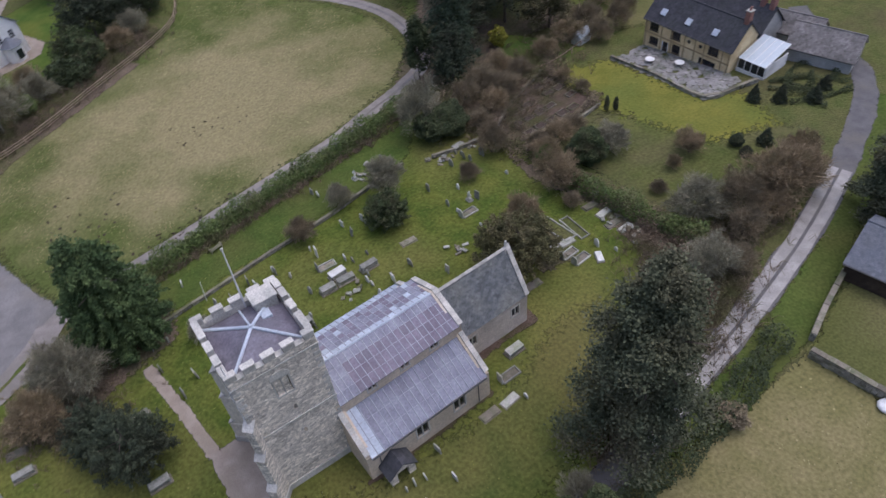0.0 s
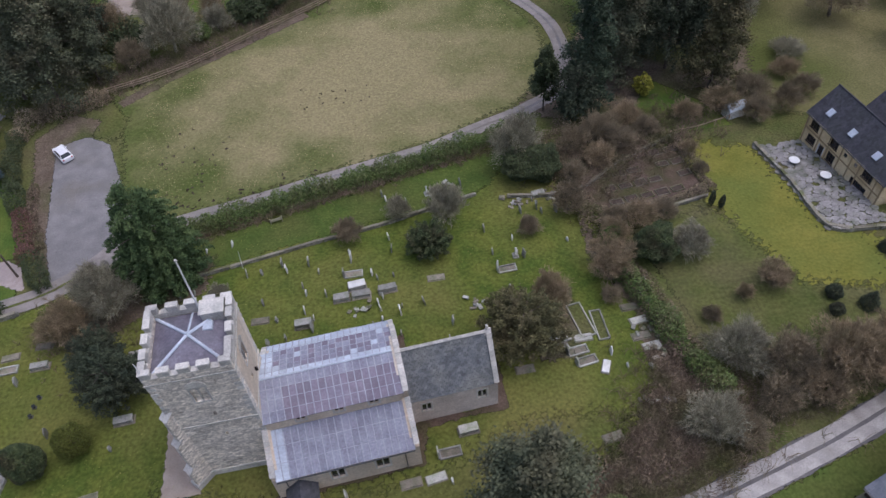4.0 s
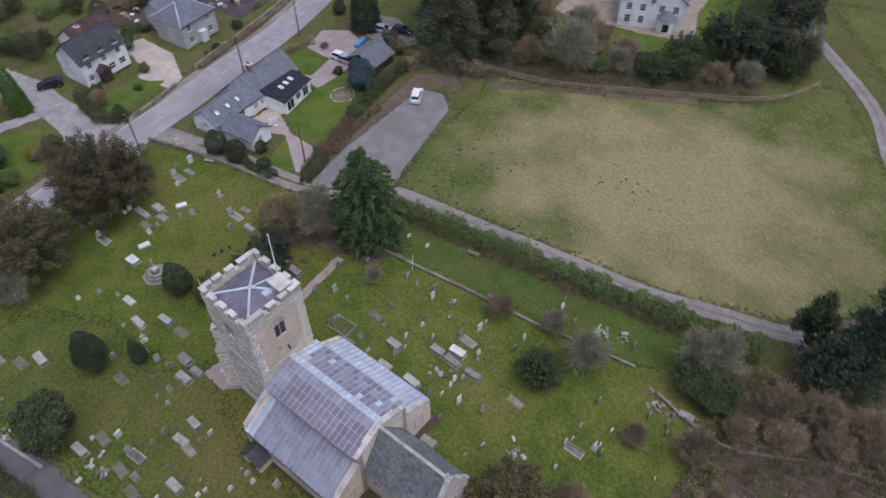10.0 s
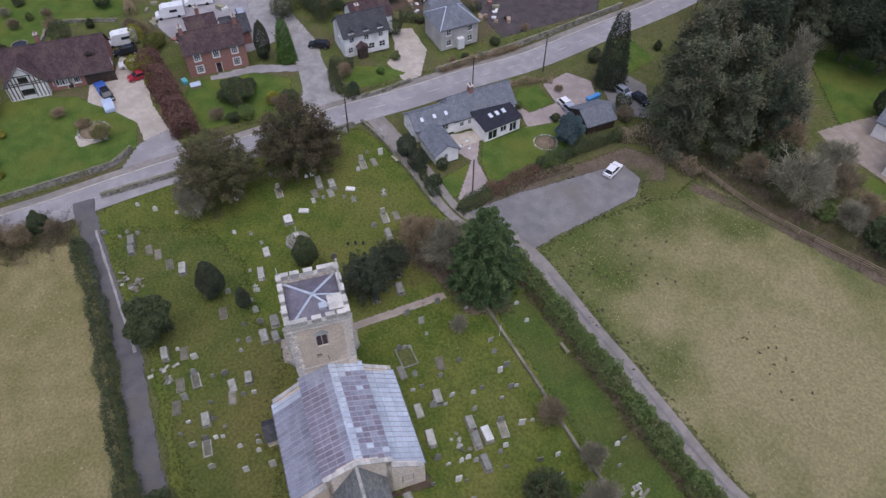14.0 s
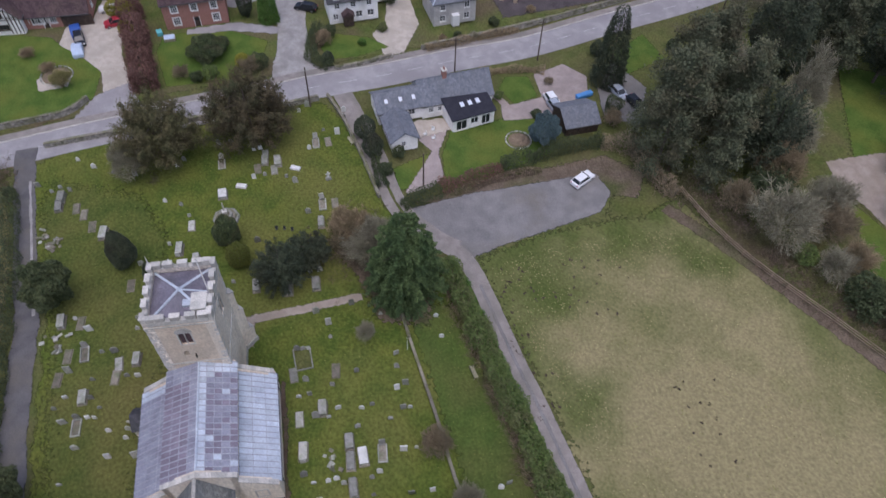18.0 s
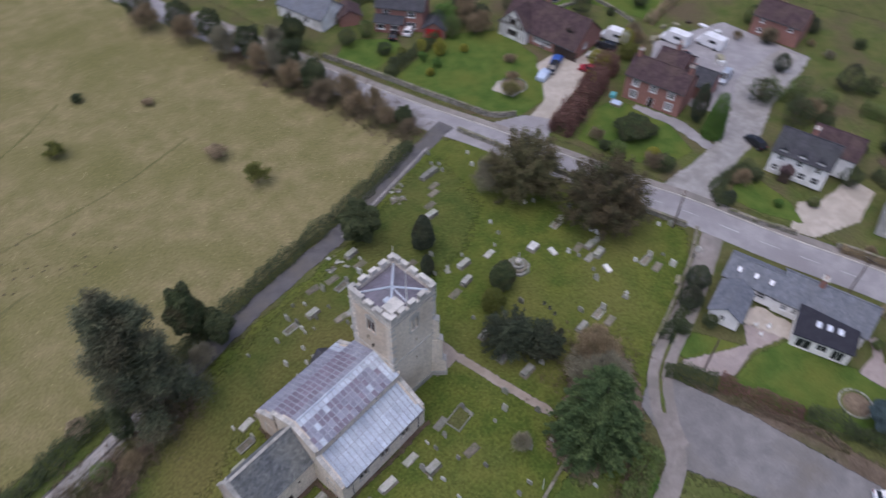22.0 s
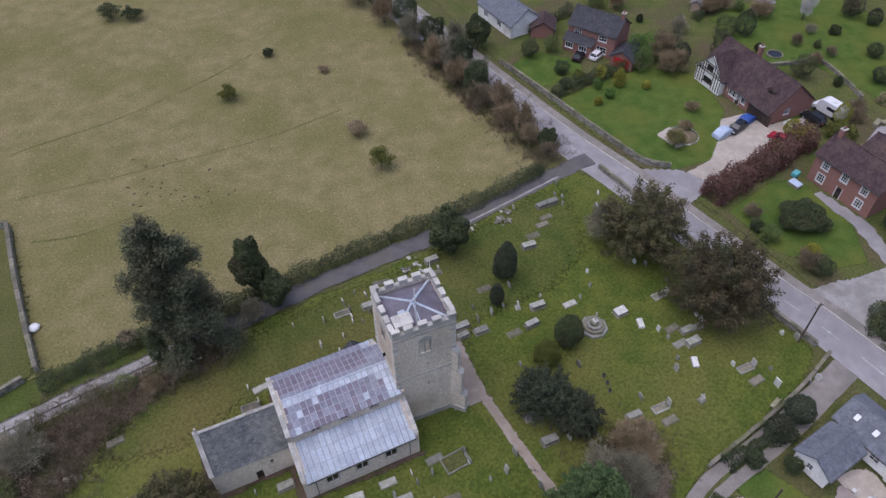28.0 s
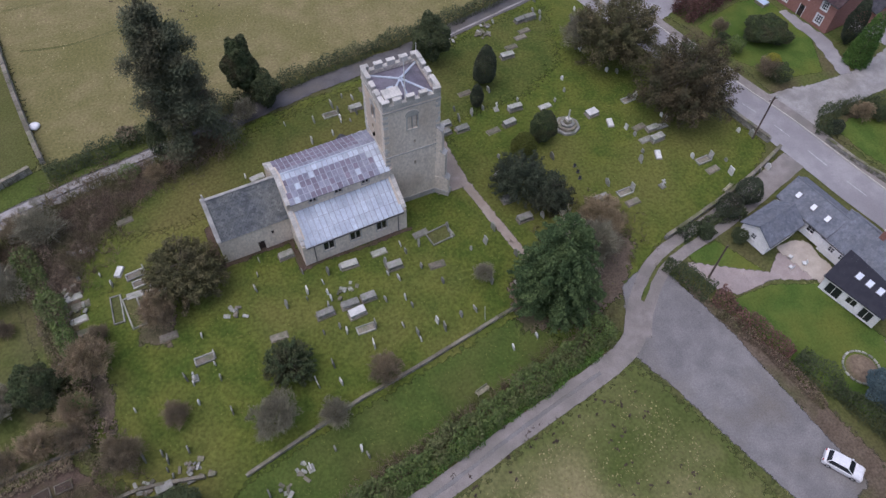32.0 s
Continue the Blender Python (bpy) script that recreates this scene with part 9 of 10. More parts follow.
# ---- cars, fences, poles, small things ----
def car(x, y, rot, paint, label, l=4.15, w=1.76, h=1.48, estate=False):
    o = thing("parked_car", x, y, rot, label, "car", "parked cars")
    prof = [(-l / 2, 0.32), (-l / 2 + 0.02, 0.72), (-l / 2 + 0.25, 0.86), (-l / 2 + 1.05, 0.93), (l / 2 - 0.45, 0.95), (l / 2 - 0.05, 0.88), (l / 2, 0.4), (l / 2 - 0.1, 0.24), (-l / 2 + 0.1, 0.24)]
    bm = extrude_profile(prof, -w / 2, w / 2)
    bmesh.ops.bevel(bm, geom=[e for e in bm.edges if abs(e.verts[0].co.y - e.verts[1].co.y) < 0.01], offset=0.09, segments=2, affect="EDGES")
    body = part("body", bm, M[paint], o)
    back = l / 2 - (0.06 if estate else 0.3)
    lo = [(-l / 2 + 1.0, -w / 2 + 0.08), (back, -w / 2 + 0.08), (back, w / 2 - 0.08), (-l / 2 + 1.0, w / 2 - 0.08)]
    hi = [(-l / 2 + 1.75, -w / 2 + 0.25), (back - 0.35, -w / 2 + 0.25), (back - 0.35, w / 2 - 0.25), (-l / 2 + 1.75, w / 2 - 0.25)]
    bm = bmesh.new()
    a = [bm.verts.new((*p, 0.9)) for p in lo]
    b = [bm.verts.new((*p, h - 0.08)) for p in hi]
    bm.faces.new(b)
    for i in range(4):
        bm.faces.new((a[i], a[(i + 1) % 4], b[(i + 1) % 4], b[i]))
    part("window_band", bm, M["glass"], o, "dark car glass")
    bm = box(hi[0][0] - 0.02, hi[1][0] + 0.02, hi[0][1] - 0.02, hi[2][1] + 0.02, h - 0.1, h, 0.04)
    part("roof_panel", bm, M[paint], o)
    for s_ in (-1, 1):
        for (x0, y0), (x1, y1) in ((lo[0], hi[0]), (lo[1], hi[1])):
            part("pillar", tube((x0, s_ * abs(y0), 0.9), (x1, s_ * abs(y1), h - 0.08), 0.05, 0.045, 6), M[paint], o)
        for wx in (-l / 2 + 0.78, l / 2 - 0.78):
            wh_ = part("wheel", tube((wx, s_ * (w / 2 - 0.2), 0.31), (wx, s_ * (w / 2 + 0.01), 0.31), 0.31, 0.31, 14), M["tyre"], o)
            part("rim", tube((wx, s_ * (w / 2 + 0.005), 0.31), (wx, s_ * (w / 2 + 0.02), 0.31), 0.19, 0.18, 10), M["rim"], wh_)
        part("headlight", box(-l / 2 - 0.005, -l / 2 + 0.2, s_ * (w / 2 - 0.32) - 0.18, s_ * (w / 2 - 0.32) + 0.18, 0.66, 0.8, 0.02), M["lamp"], o)
        part("tail_light", box(l / 2 - 0.1, l / 2 + 0.005, s_ * (w / 2 - 0.24) - 0.12, s_ * (w / 2 - 0.24) + 0.12, 0.68, 0.9, 0.02), M["carred"], o)
        part("door_mirror", box(-l / 2 + 1.35, -l / 2 + 1.52, s_ * (w / 2 + 0.06) - 0.08, s_ * (w / 2 + 0.06) + 0.08, 0.92, 1.04, 0.02), M[paint], o)
    return o


def covered_car(x, y, rot, paint, label):
    o = thing("covered_car", x, y, rot, label, "covered car", "parked cars")
    prof = [(-2.1, 0.05), (-2.12, 0.7), (-1.2, 0.95), (-0.5, 1.38), (0.9, 1.42), (1.7, 1.0), (2.1, 0.85), (2.12, 0.05)]
    bm = extrude_profile(prof, -0.9, 0.9)
    bmesh.ops.bevel(bm, geom=bm.edges[:], offset=0.12, segments=2, affect="EDGES")
    part("sheet", bm, M[paint], o)


def camper(x, y, rot, label, l=6.0, w=2.2, h=2.7):
    o = thing("motorhome", x, y, rot, label, "motorhome", "parked vans")
    prof = [(-l / 2, 0.35), (-l / 2 + 0.05, 1.0), (-l / 2 + 0.9, 1.25), (-l / 2 + 1.2, h - 0.35), (-l / 2 + 1.8, h), (l / 2, h), (l / 2, 0.35)]
    bm = extrude_profile(prof, -w / 2, w / 2)
    bmesh.ops.bevel(bm, geom=bm.edges[:], offset=0.07, segments=2, affect="EDGES")
    part("body", bm, M["carwhite"], o)
    part("windscreen", slab((-l / 2 + 0.88, -w / 2 + 0.2, 1.35), (-l / 2 + 1.16, -w / 2 + 0.2, 2.2), (-l / 2 + 1.16, w / 2 - 0.2, 2.2), (-l / 2 + 0.88, w / 2 - 0.2, 1.35), -0.03), M["glass"], o)
    for s_ in (-1, 1):
        part("side_window", box(0.0, 1.6, s_ * (w / 2 + 0.003) - 0.008, s_ * (w / 2 + 0.003) + 0.008, 1.4, 2.0), M["glass"], o)
        for wx in (-l / 2 + 1.0, l / 2 - 1.3):
            part("wheel", tube((wx, s_ * (w / 2 - 0.2), 0.34), (wx, s_ * (w / 2 + 0.01), 0.34), 0.34, 0.34, 14), M["tyre"], o)
    part("roof_vent", box(0.2, 0.9, -0.3, 0.3, h, h + 0.1, 0.02), M["plastic"], o)


car(-30.1, 53.0, -55, "carwhite", "white hatchback parked on the gravel car park")
covered_car(-73.0, -31.6, 20, "carblue", "car under a bright blue sheet")
car(-70.2, -30.4, 200, "carblack", "black estate car on the shingle drive", estate=True)
covered_car(-67.2, -30.1, 15, "carpale", "car under a pale blue cover")
car(-79.8, -26.9, 100, "carwhite", "small white car beside the brick house", l=3.8)
car(-75.0, -25.2, 110, "carred", "small red car on the shingle drive", l=3.6)
camper(-88.5, -28.4, 100, "white motorhome parked beside the tiled house")
car(-84.5, -27.6, 100, "carblack", "dark pickup before the motorhome", l=4.6, h=1.7)
camper(-97, -19, 95, "white motorhome in the back yard")
camper(-101, -13, 90, "second white motorhome in the back yard")
car(-93, -14, 70, "carblack", "black car in the back yard")
car(-92, -4.5, 190, "carsilver", "silver van in the back yard", l=4.8, h=1.9)
car(-59.5, -60.8, 30, "carwhite", "white car before the red garage")
car(-56.0, -61.8, 40, "carblack", "black car on the brick house drive")
car(-77.5, 9.8, 70, "carblack", "dark car beside the white house", l=4.4)
car(-49.3, 52.2, 195, "carwhite", "white car on the cottage drive")
car(-47.4, 52.4, 195, "carsilver", "grey-blue car on the cottage drive")
car(-50.5, 64.4, 200, "carsilver", "pale car in the yard by the wood")
car(-47.5, 66.5, 200, "carblack", "dark car in the yard by the wood")
# post-and-rail fence round the meadow
FENCE = [(-26.6, 67.8), (-19.6, 70), (-13.4, 72.8), (-7, 76.8), (-1, 81), (5.4, 85.2), (11.4, 89.4), (17.4, 95.4), (20.5, 104)]
fl = spline(FENCE, 2.4)
fence = thing("post_and_rail_fence", 0, 0, 0, "weathered post-and-rail wooden fence along the wood", "fence", z=0)
for i, (x, y) in enumerate(fl):
    z = ground_z(x, y)
    part("post", box(-0.07, 0.07, -0.05, 0.05, -0.2, 1.3), M["fencewood"], fence, "", pose(x, y, z, 0, 0, rh.uniform(0, 30)))
    if i + 1 < len(fl):
        x1, y1 = fl[i + 1]
        d, a = math.hypot(x1 - x, y1 - y), math.degrees(math.atan2(y1 - y, x1 - x))
        for h in (0.35, 0.75, 1.15):
            part("rail", box(0, d, 0.05, 0.10, h - 0.07, h + 0.07), M["fencewood"], fence, "", pose(x, y, z, 0, rh.uniform(-0.5, 0.5), a))
# garden fence behind the kitchen garden
f2 = thing("garden_fence", 0, 0, 0, "pale wooden garden fence by the wood glade", "fence", z=0)
g2 = spline([(57.9, 37.2), (62, 37.4), (67.3, 38.8)], 2.0)
for i, (x, y) in enumerate(g2):
    z = ground_z(x, y)
    part("post", box(-0.06, 0.06, -0.06, 0.06, -0.2, 1.2), M["fencewood"], f2, "", pose(x, y, z))
    if i + 1 < len(g2):
        x1, y1 = g2[i + 1]
        d, a = math.hypot(x1 - x, y1 - y), math.degrees(math.atan2(y1 - y, x1 - x))
        part("rail", box(0, d, 0.06, 0.1, 0.9, 1.05), M["fencewood"], f2, "", pose(x, y, z, 0, 0, a))
# utility poles
def utility_pole(x, y, h, arm=True):
    o = thing("utility_pole", x, y, rh.uniform(0, 90), "dark creosoted wooden utility pole", "utility pole", "utility poles")
    part("pole", tube((0, 0, -0.2), (0, 0, h), 0.14, 0.1, 8), M["pole"], o)
    if arm:
        c = part("crossarm", box(-0.7, 0.7, -0.06, 0.06, h - 0.5, h - 0.38), M["pole"], o)
        for k in (-0.55, 0.0, 0.55):
            part("insulator", tube((k, 0, h - 0.38), (k, 0, h - 0.22), 0.05, 0.04, 6), M["plastic"], c)


utility_pole(-48.9, 10.8, 8.0)
utility_pole(-30.0, 27.9, 7.0, False)
utility_pole(-61.4, 52.0, 8.5)
utility_pole(-57.2, 36.0, 8.0)
utility_pole(-73.5, 92.0, 8.0)
# small churchyard pole by the low wall
o = thing("grave_pole", -1.5, 23.2, 0, "thin pale metal pole by the low wall", "pole")
part("pole", tube((0, 0, 0), (0.25, 0, 3.2), 0.04, 0.03, 6), M["whitepaint"], o)
# white feed bag beside the field wall
bg = thing("feed_bag", 44.9, -28.1, 0, "white bulky sack beside the dry-stone wall", "sack")
bm = bmesh.new()
bmesh.ops.create_icosphere(bm, subdivisions=3, radius=0.75)
for v in bm.verts:
    v.co.z = v.co.z * 0.55 + 0.35
    v.co += noise.noise_vector(v.co * 2.0) * 0.14
part("sack", bm, M["carwhite"], bg)
# log trough in the walled plot
for x, y, r_ in ((51.5, -38, 70), (53.5, -48.5, 20)):
    tr = thing("water_trough", x, y, r_, "grey metal water trough in the grass", "trough")
    part("basin", box(-0.9, 0.9, -0.25, 0.25, 0, 0.45, 0.04), M["rim"], tr)
# copper beech hedge and garden shrubs of the village
hedge("beech_hedge", [(-54.5, -16.4), (-62, -18.3), (-70, -20.5), (-79, -23)], 4.2, 4.0, "beech", "tall thick copper beech hedge between two gardens", 21, 260, 0.34)
tree("oval_bush", -64.2, -6.8, 3.4, 4.4, "blob", "yew", "broad clipped dark green bush on the lawn", 201, 6000, 0.26, foot=0.0, category="bush")
tree("dark_cypress", -75.6, -1.2, 8.6, 1.9, "egg", "darkwood", "dark columnar cypress beside the brick house", 202, 3500, 0.24, foot=0.02, category="cypress")
tree("golden_cypress", -74.2, 3.0, 9.2, 2.3, "conifer", "bright", "tall yellow-green conical cypress", 203, 4500, 0.26, foot=0.02, category="cypress")
tree("gold_bush", -77.0, -23.0, 4.0, 2.2, "blob", "gold", "bright golden evergreen bush", 204, 2500, 0.22, foot=0.0, category="bush")
tree("gold_bush", -71.5, -22.2, 3.4, 1.7, "egg", "gold", "golden evergreen bush by the hedge", 205, 1800, 0.2, foot=0.0, category="bush")
tree("gold_bush", -84.5, -22.5, 3.6, 2.2, "blob", "box", "yellow-green bush in the village", 206, 1800, 0.22, foot=0.0, category="bush")
tree("leylandii", -54.2, 63.2, 15.5, 3.6, "conifer", "darkwood", "tall narrow dark cypress near the road", 207, 6500, 0.3, foot=0.02, category="cypress")
tree("blue_spruce", -39.4, 48.6, 6.0, 3.0, "blob", "bluespruce", "broad blue-grey spruce in the cottage garden", 208, 5000, 0.26, foot=0.02, category="spruce")
hedge("front_hedge", [(-58.6, 14.2), (-61.5, 11.2), (-66, 11), (-71, 12.2)], 2.4, 1.9, "ivy", "dark hedge round the white house garden", 22, 110, 0.26)
hedge("village_hedge", [(-101, 19), (-103.5, 26), (-108, 41), (-113.5, 62)], 2.6, 2.6, "laurel", "long clipped green hedge behind the houses", 23, 90, 0.32)
hedge("village_hedge", [(-44.9, -51.4), (-54, -53.6), (-62, -54.6)], 2.4, 2.2, "ivy", "dark clipped hedge between two gardens", 24, 110, 0.26)
for i, (x, y, h, r_, key) in enumerate(((-56, -53.5, 3.2, 1.3, "gold"), (-54, -51, 2.2, 1.1, "bright"), (-59, -52, 1.8, 0.9, "gold"), (-68, -57, 5.5, 2.6, "bright"), (-65, -53.5, 5, 2.4, "laurel"), (-69, -50.5, 5, 2.6, "browntwig"), (-82, -52, 6, 2.4, "yew"), (-60, 2, 3.2, 2.0, "ivy"), (-57.5, -6, 3, 1.8, "laurel"), (-66, 13, 3.2, 1.8, "browntwig"), (-63, 28, 2.6, 1.8, "browntwig"), (-62, 32, 2.2, 1.6, "browntwig"), (-69, 38, 1.6, 1.0, "ivy"), (-51, 43, 1.8, 1.0, "laurel"), (-90, 4, 5.5, 3, "yew"), (-88, 12, 6, 3.2, "yew"), (-97, 8, 5, 2.6, "laurel"), (-62, -34, 1.6, 1.5, "browntwig"), (-66.5, -38.5, 1.6, 1.6, "browntwig"), (-92, 80, 5, 3, "browntwig"), (-88, 84, 5, 3, "greytwig"), (-80, 26, 4, 2.2, "ivy"), (-50, -58, 3, 1.8, "ivy"), (-47, -66, 4, 2.2, "ivy"), (-52, -66, 4, 2, "laurel"), (-92, -40, 5, 2.6, "yew"), (-88, -58, 5, 3, "ivy"), (-46, 62, 3.4, 2.2, "ivy"), (-43, 61, 3, 2, "redtwig"))):
    if on_road(x, y):
        continue
    if key.endswith("twig"):
        bare_tree("garden_shrub", x, y, h, r_, key, "twiggy leafless shrub in a village garden", 131, stems=5, group="garden shrubs", category="shrub", thick=1.3)
    else:
        tree("garden_shrub", x, y, h, r_, "blob", key, "rounded evergreen shrub in a village garden", 210 + i, int(500 * r_), 0.22, foot=0.0, group="garden shrubs", category="shrub")
# stone-edged round beds
for x, y, r_ in ((-40.2, 44.6, 2.1), (-60.5, -32.3, 2.6)):
    o = thing("round_bed", x, y, 0, "round garden bed of brown plants edged with stones", "garden bed", "round beds")
    for k in range(18):
        a = 6.283 * k / 18
        part("edging_stone", box(-0.3, 0.3, -0.12, 0.12, 0, 0.2, 0.02), M["stonegrave"], o, "", pose(math.cos(a) * r_, math.sin(a) * r_, 0.06, 0, 0, math.degrees(a) + 90))
    bm = bmesh.new()
    bmesh.ops.create_cone(bm, cap_ends=True, segments=20, radius1=r_ - 0.1, radius2=r_ - 0.6, depth=0.25, matrix=Matrix.Translation((0, 0, 0.12)))
    part("bed_soil", bm, M["bramble"], o)
# pampas-like pale shrub
bare_tree("pale_shrub", -57.4, -30.6, 3.4, 2.0, "tussock", "pale straw-coloured pruned shrub on the lawn", 140, stems=7, category="shrub", thick=2.0)
# terrace flagstones
tf = thing("terrace", 0, 0, 0, "grey weathered flagstone terrace before the ochre house", "terrace", kind="structure", z=0)
fm = []
for k in range(8):
    n = 5 + k % 3
    a0 = rh.uniform(0, 6)
    bm = prism([((0.42 + 0.16 * rh.random()) * math.cos(a0 + 6.283 * i / n), (0.36 + 0.14 * rh.random()) * math.sin(a0 + 6.283 * i / n)) for i in range(n)], 0, 0.09)
    me = bpy.data.meshes.new("flagstone")
    bm.to_mesh(me)
    bm.free()
    me.materials.append(M["flag"])
    fm.append(me)
for j in range(25):
    yy = 15.0 + j * 0.7
    for i in range(10):
        xx = 68.9 + (yy - 15) * -0.045 + i * 0.86 + (j % 2) * 0.4 + rh.uniform(-0.1, 0.1)
        if xx < 76.6 - (yy - 15) * 0.1 and rh.random() < 0.93:
            part("flagstone", fm[rh.randrange(8)], None, tf, "", pose(xx, yy + rh.uniform(-0.08, 0.08), ground_z(xx, yy) + 0.05 + rh.uniform(0, 0.03), 0, 0, rh.uniform(-25, 25)))
# round garden tables
for x, y in ((71.0, 27.4), (73.2, 23.6)):
    o = thing("garden_table", x, y, 0, "round white garden table on the terrace", "table", "garden tables")
    part("tabletop", tube((0, 0, 0.7), (0, 0, 0.76), 0.7, 0.7, 18), M["whitepaint"], o)
    part("pedestal", tube((0, 0, 0), (0, 0, 0.7), 0.06, 0.06, 8), M["iron"], o)
# patio furniture and odds and ends by the cottage
for x, y, r_ in ((-41.5, 29.2, 20), (-42.6, 30.6, 60), (-40.6, 30.5, 10)):
    o = thing("garden_chair", x, y, r_, "white plastic garden chair on the patio", "chair", "patio chairs")
    part("seat", box(-0.25, 0.25, -0.25, 0.25, 0.42, 0.46), M["plastic"], o)
    part("backrest", box(-0.25, 0.25, 0.22, 0.26, 0.46, 0.9), M["plastic"], o)
    for sx in (-0.22, 0.22):
        for sy in (-0.22, 0.22):
            part("leg", box(sx - 0.02, sx + 0.02, sy - 0.02, sy + 0.02, 0, 0.42), M["plastic"], o)
for x, y, key, lab in ((-50.5, 58.2, "bluewrap", "blue tarpaulin over a trailer"), (-71.4, -16.6, "teal", "teal plastic water tank by the brick house")):
    o = thing("tarpaulin", x, y, 110 if key == "bluewrap" else 20, lab, "tarpaulin" if key == "bluewrap" else "tank")
    part("cover", box(-1.6 if key == "bluewrap" else -0.7, 1.6 if key == "bluewrap" else 0.7, -0.5, 0.5, 0, 0.8, 0.12), M[key], o)
o = thing("cold_frame", -69.6, -14.6, 99, "glass-topped cold frame by the brick house", "cold frame")
part("frame", box(-1.0, 1.0, -0.7, 0.7, 0, 0.6, 0.03), M["greytwig"], o)
part("pane", slab((-0.95, -0.65, 0.62), (0.95, -0.65, 0.62), (0.95, 0.65, 0.72), (-0.95, 0.65, 0.72), 0.03), M["carpale"], o)
# builder's clutter behind the stone house
cl = random.Random(41)
for k in range(48):
    x, y = cl.uniform(-102, -79), cl.uniform(30, 52)
    a, b, c = cl.uniform(0.4, 1.8), cl.uniform(0.3, 1.0), cl.uniform(0.2, 0.9)
    o = thing("garden_crate", x, y, cl.uniform(0, 180), "stacked crate or sheet of garden clutter", "crate", "yard clutter")
    part("box", box(-a / 2, a / 2, -b / 2, b / 2, 0, c, 0.02), M[cl.choice(("plastic", "brick", "greytwig", "timber", "carwhite", "fencewood"))], o)
for k in range(14):
    x, y = cl.uniform(-108, -86), cl.uniform(-24, -6)
    a, b, c = cl.uniform(0.6, 2.2), cl.uniform(0.5, 1.4), cl.uniform(0.3, 1.0)
    o = thing("garden_crate", x, y, cl.uniform(0, 180), "stacked crate or sheet of yard clutter", "crate", "yard clutter")
    part("box", box(-a / 2, a / 2, -b / 2, b / 2, 0, c, 0.02), M[cl.choice(("plastic", "brick", "greytwig", "timber", "carwhite"))], o)
# loose rubble along the garden boundary and the lane bank
for x, y in ((43.6, 9.4), (42.8, 5.2), (43.4, 2.4), (41.2, -3.4), (-6.5, -20.8), (-17, -24.6), (-24, -26), (33.2, 28.6), (38.5, 28.4)):
    stone_pile(x, y, 8, 1.8)
# more of the village gardens
hedge("village_hedge", [(-91.5, 3), (-95, 8.5), (-98, 15)], 3.0, 3.2, "laurel", "thick clipped green hedge beside the side lane", 25, 110, 0.32)
hedge("village_hedge", [(-50.5, -75), (-57, -77), (-63, -78.5)], 2.2, 2.2, "ivy", "dark hedge between brick house and bungalow", 26, 100, 0.28)
hedge("garden_hedge", [(-85.5, 28), (-84, 34), (-86, 42), (-88, 47)], 1.8, 2.0, "ivy", "dark straggling hedge behind the stone house", 27, 90, 0.26)
hedge("roadside_hedge", [(-64.5, 31.5), (-67.8, 41), (-70.5, 50)], 1.2, 1.5, "browntwig", "brown hedge over the roadside wall", 28, 110, 0.24)
hedge("cottage_hedge", [(-57.4, 40.6), (-58.4, 45), (-58.4, 50), (-57.6, 52.6)], 1.5, 1.3, "browntwig", "straggling brown hedge between cottage lawn and road", 29, 90, 0.22)
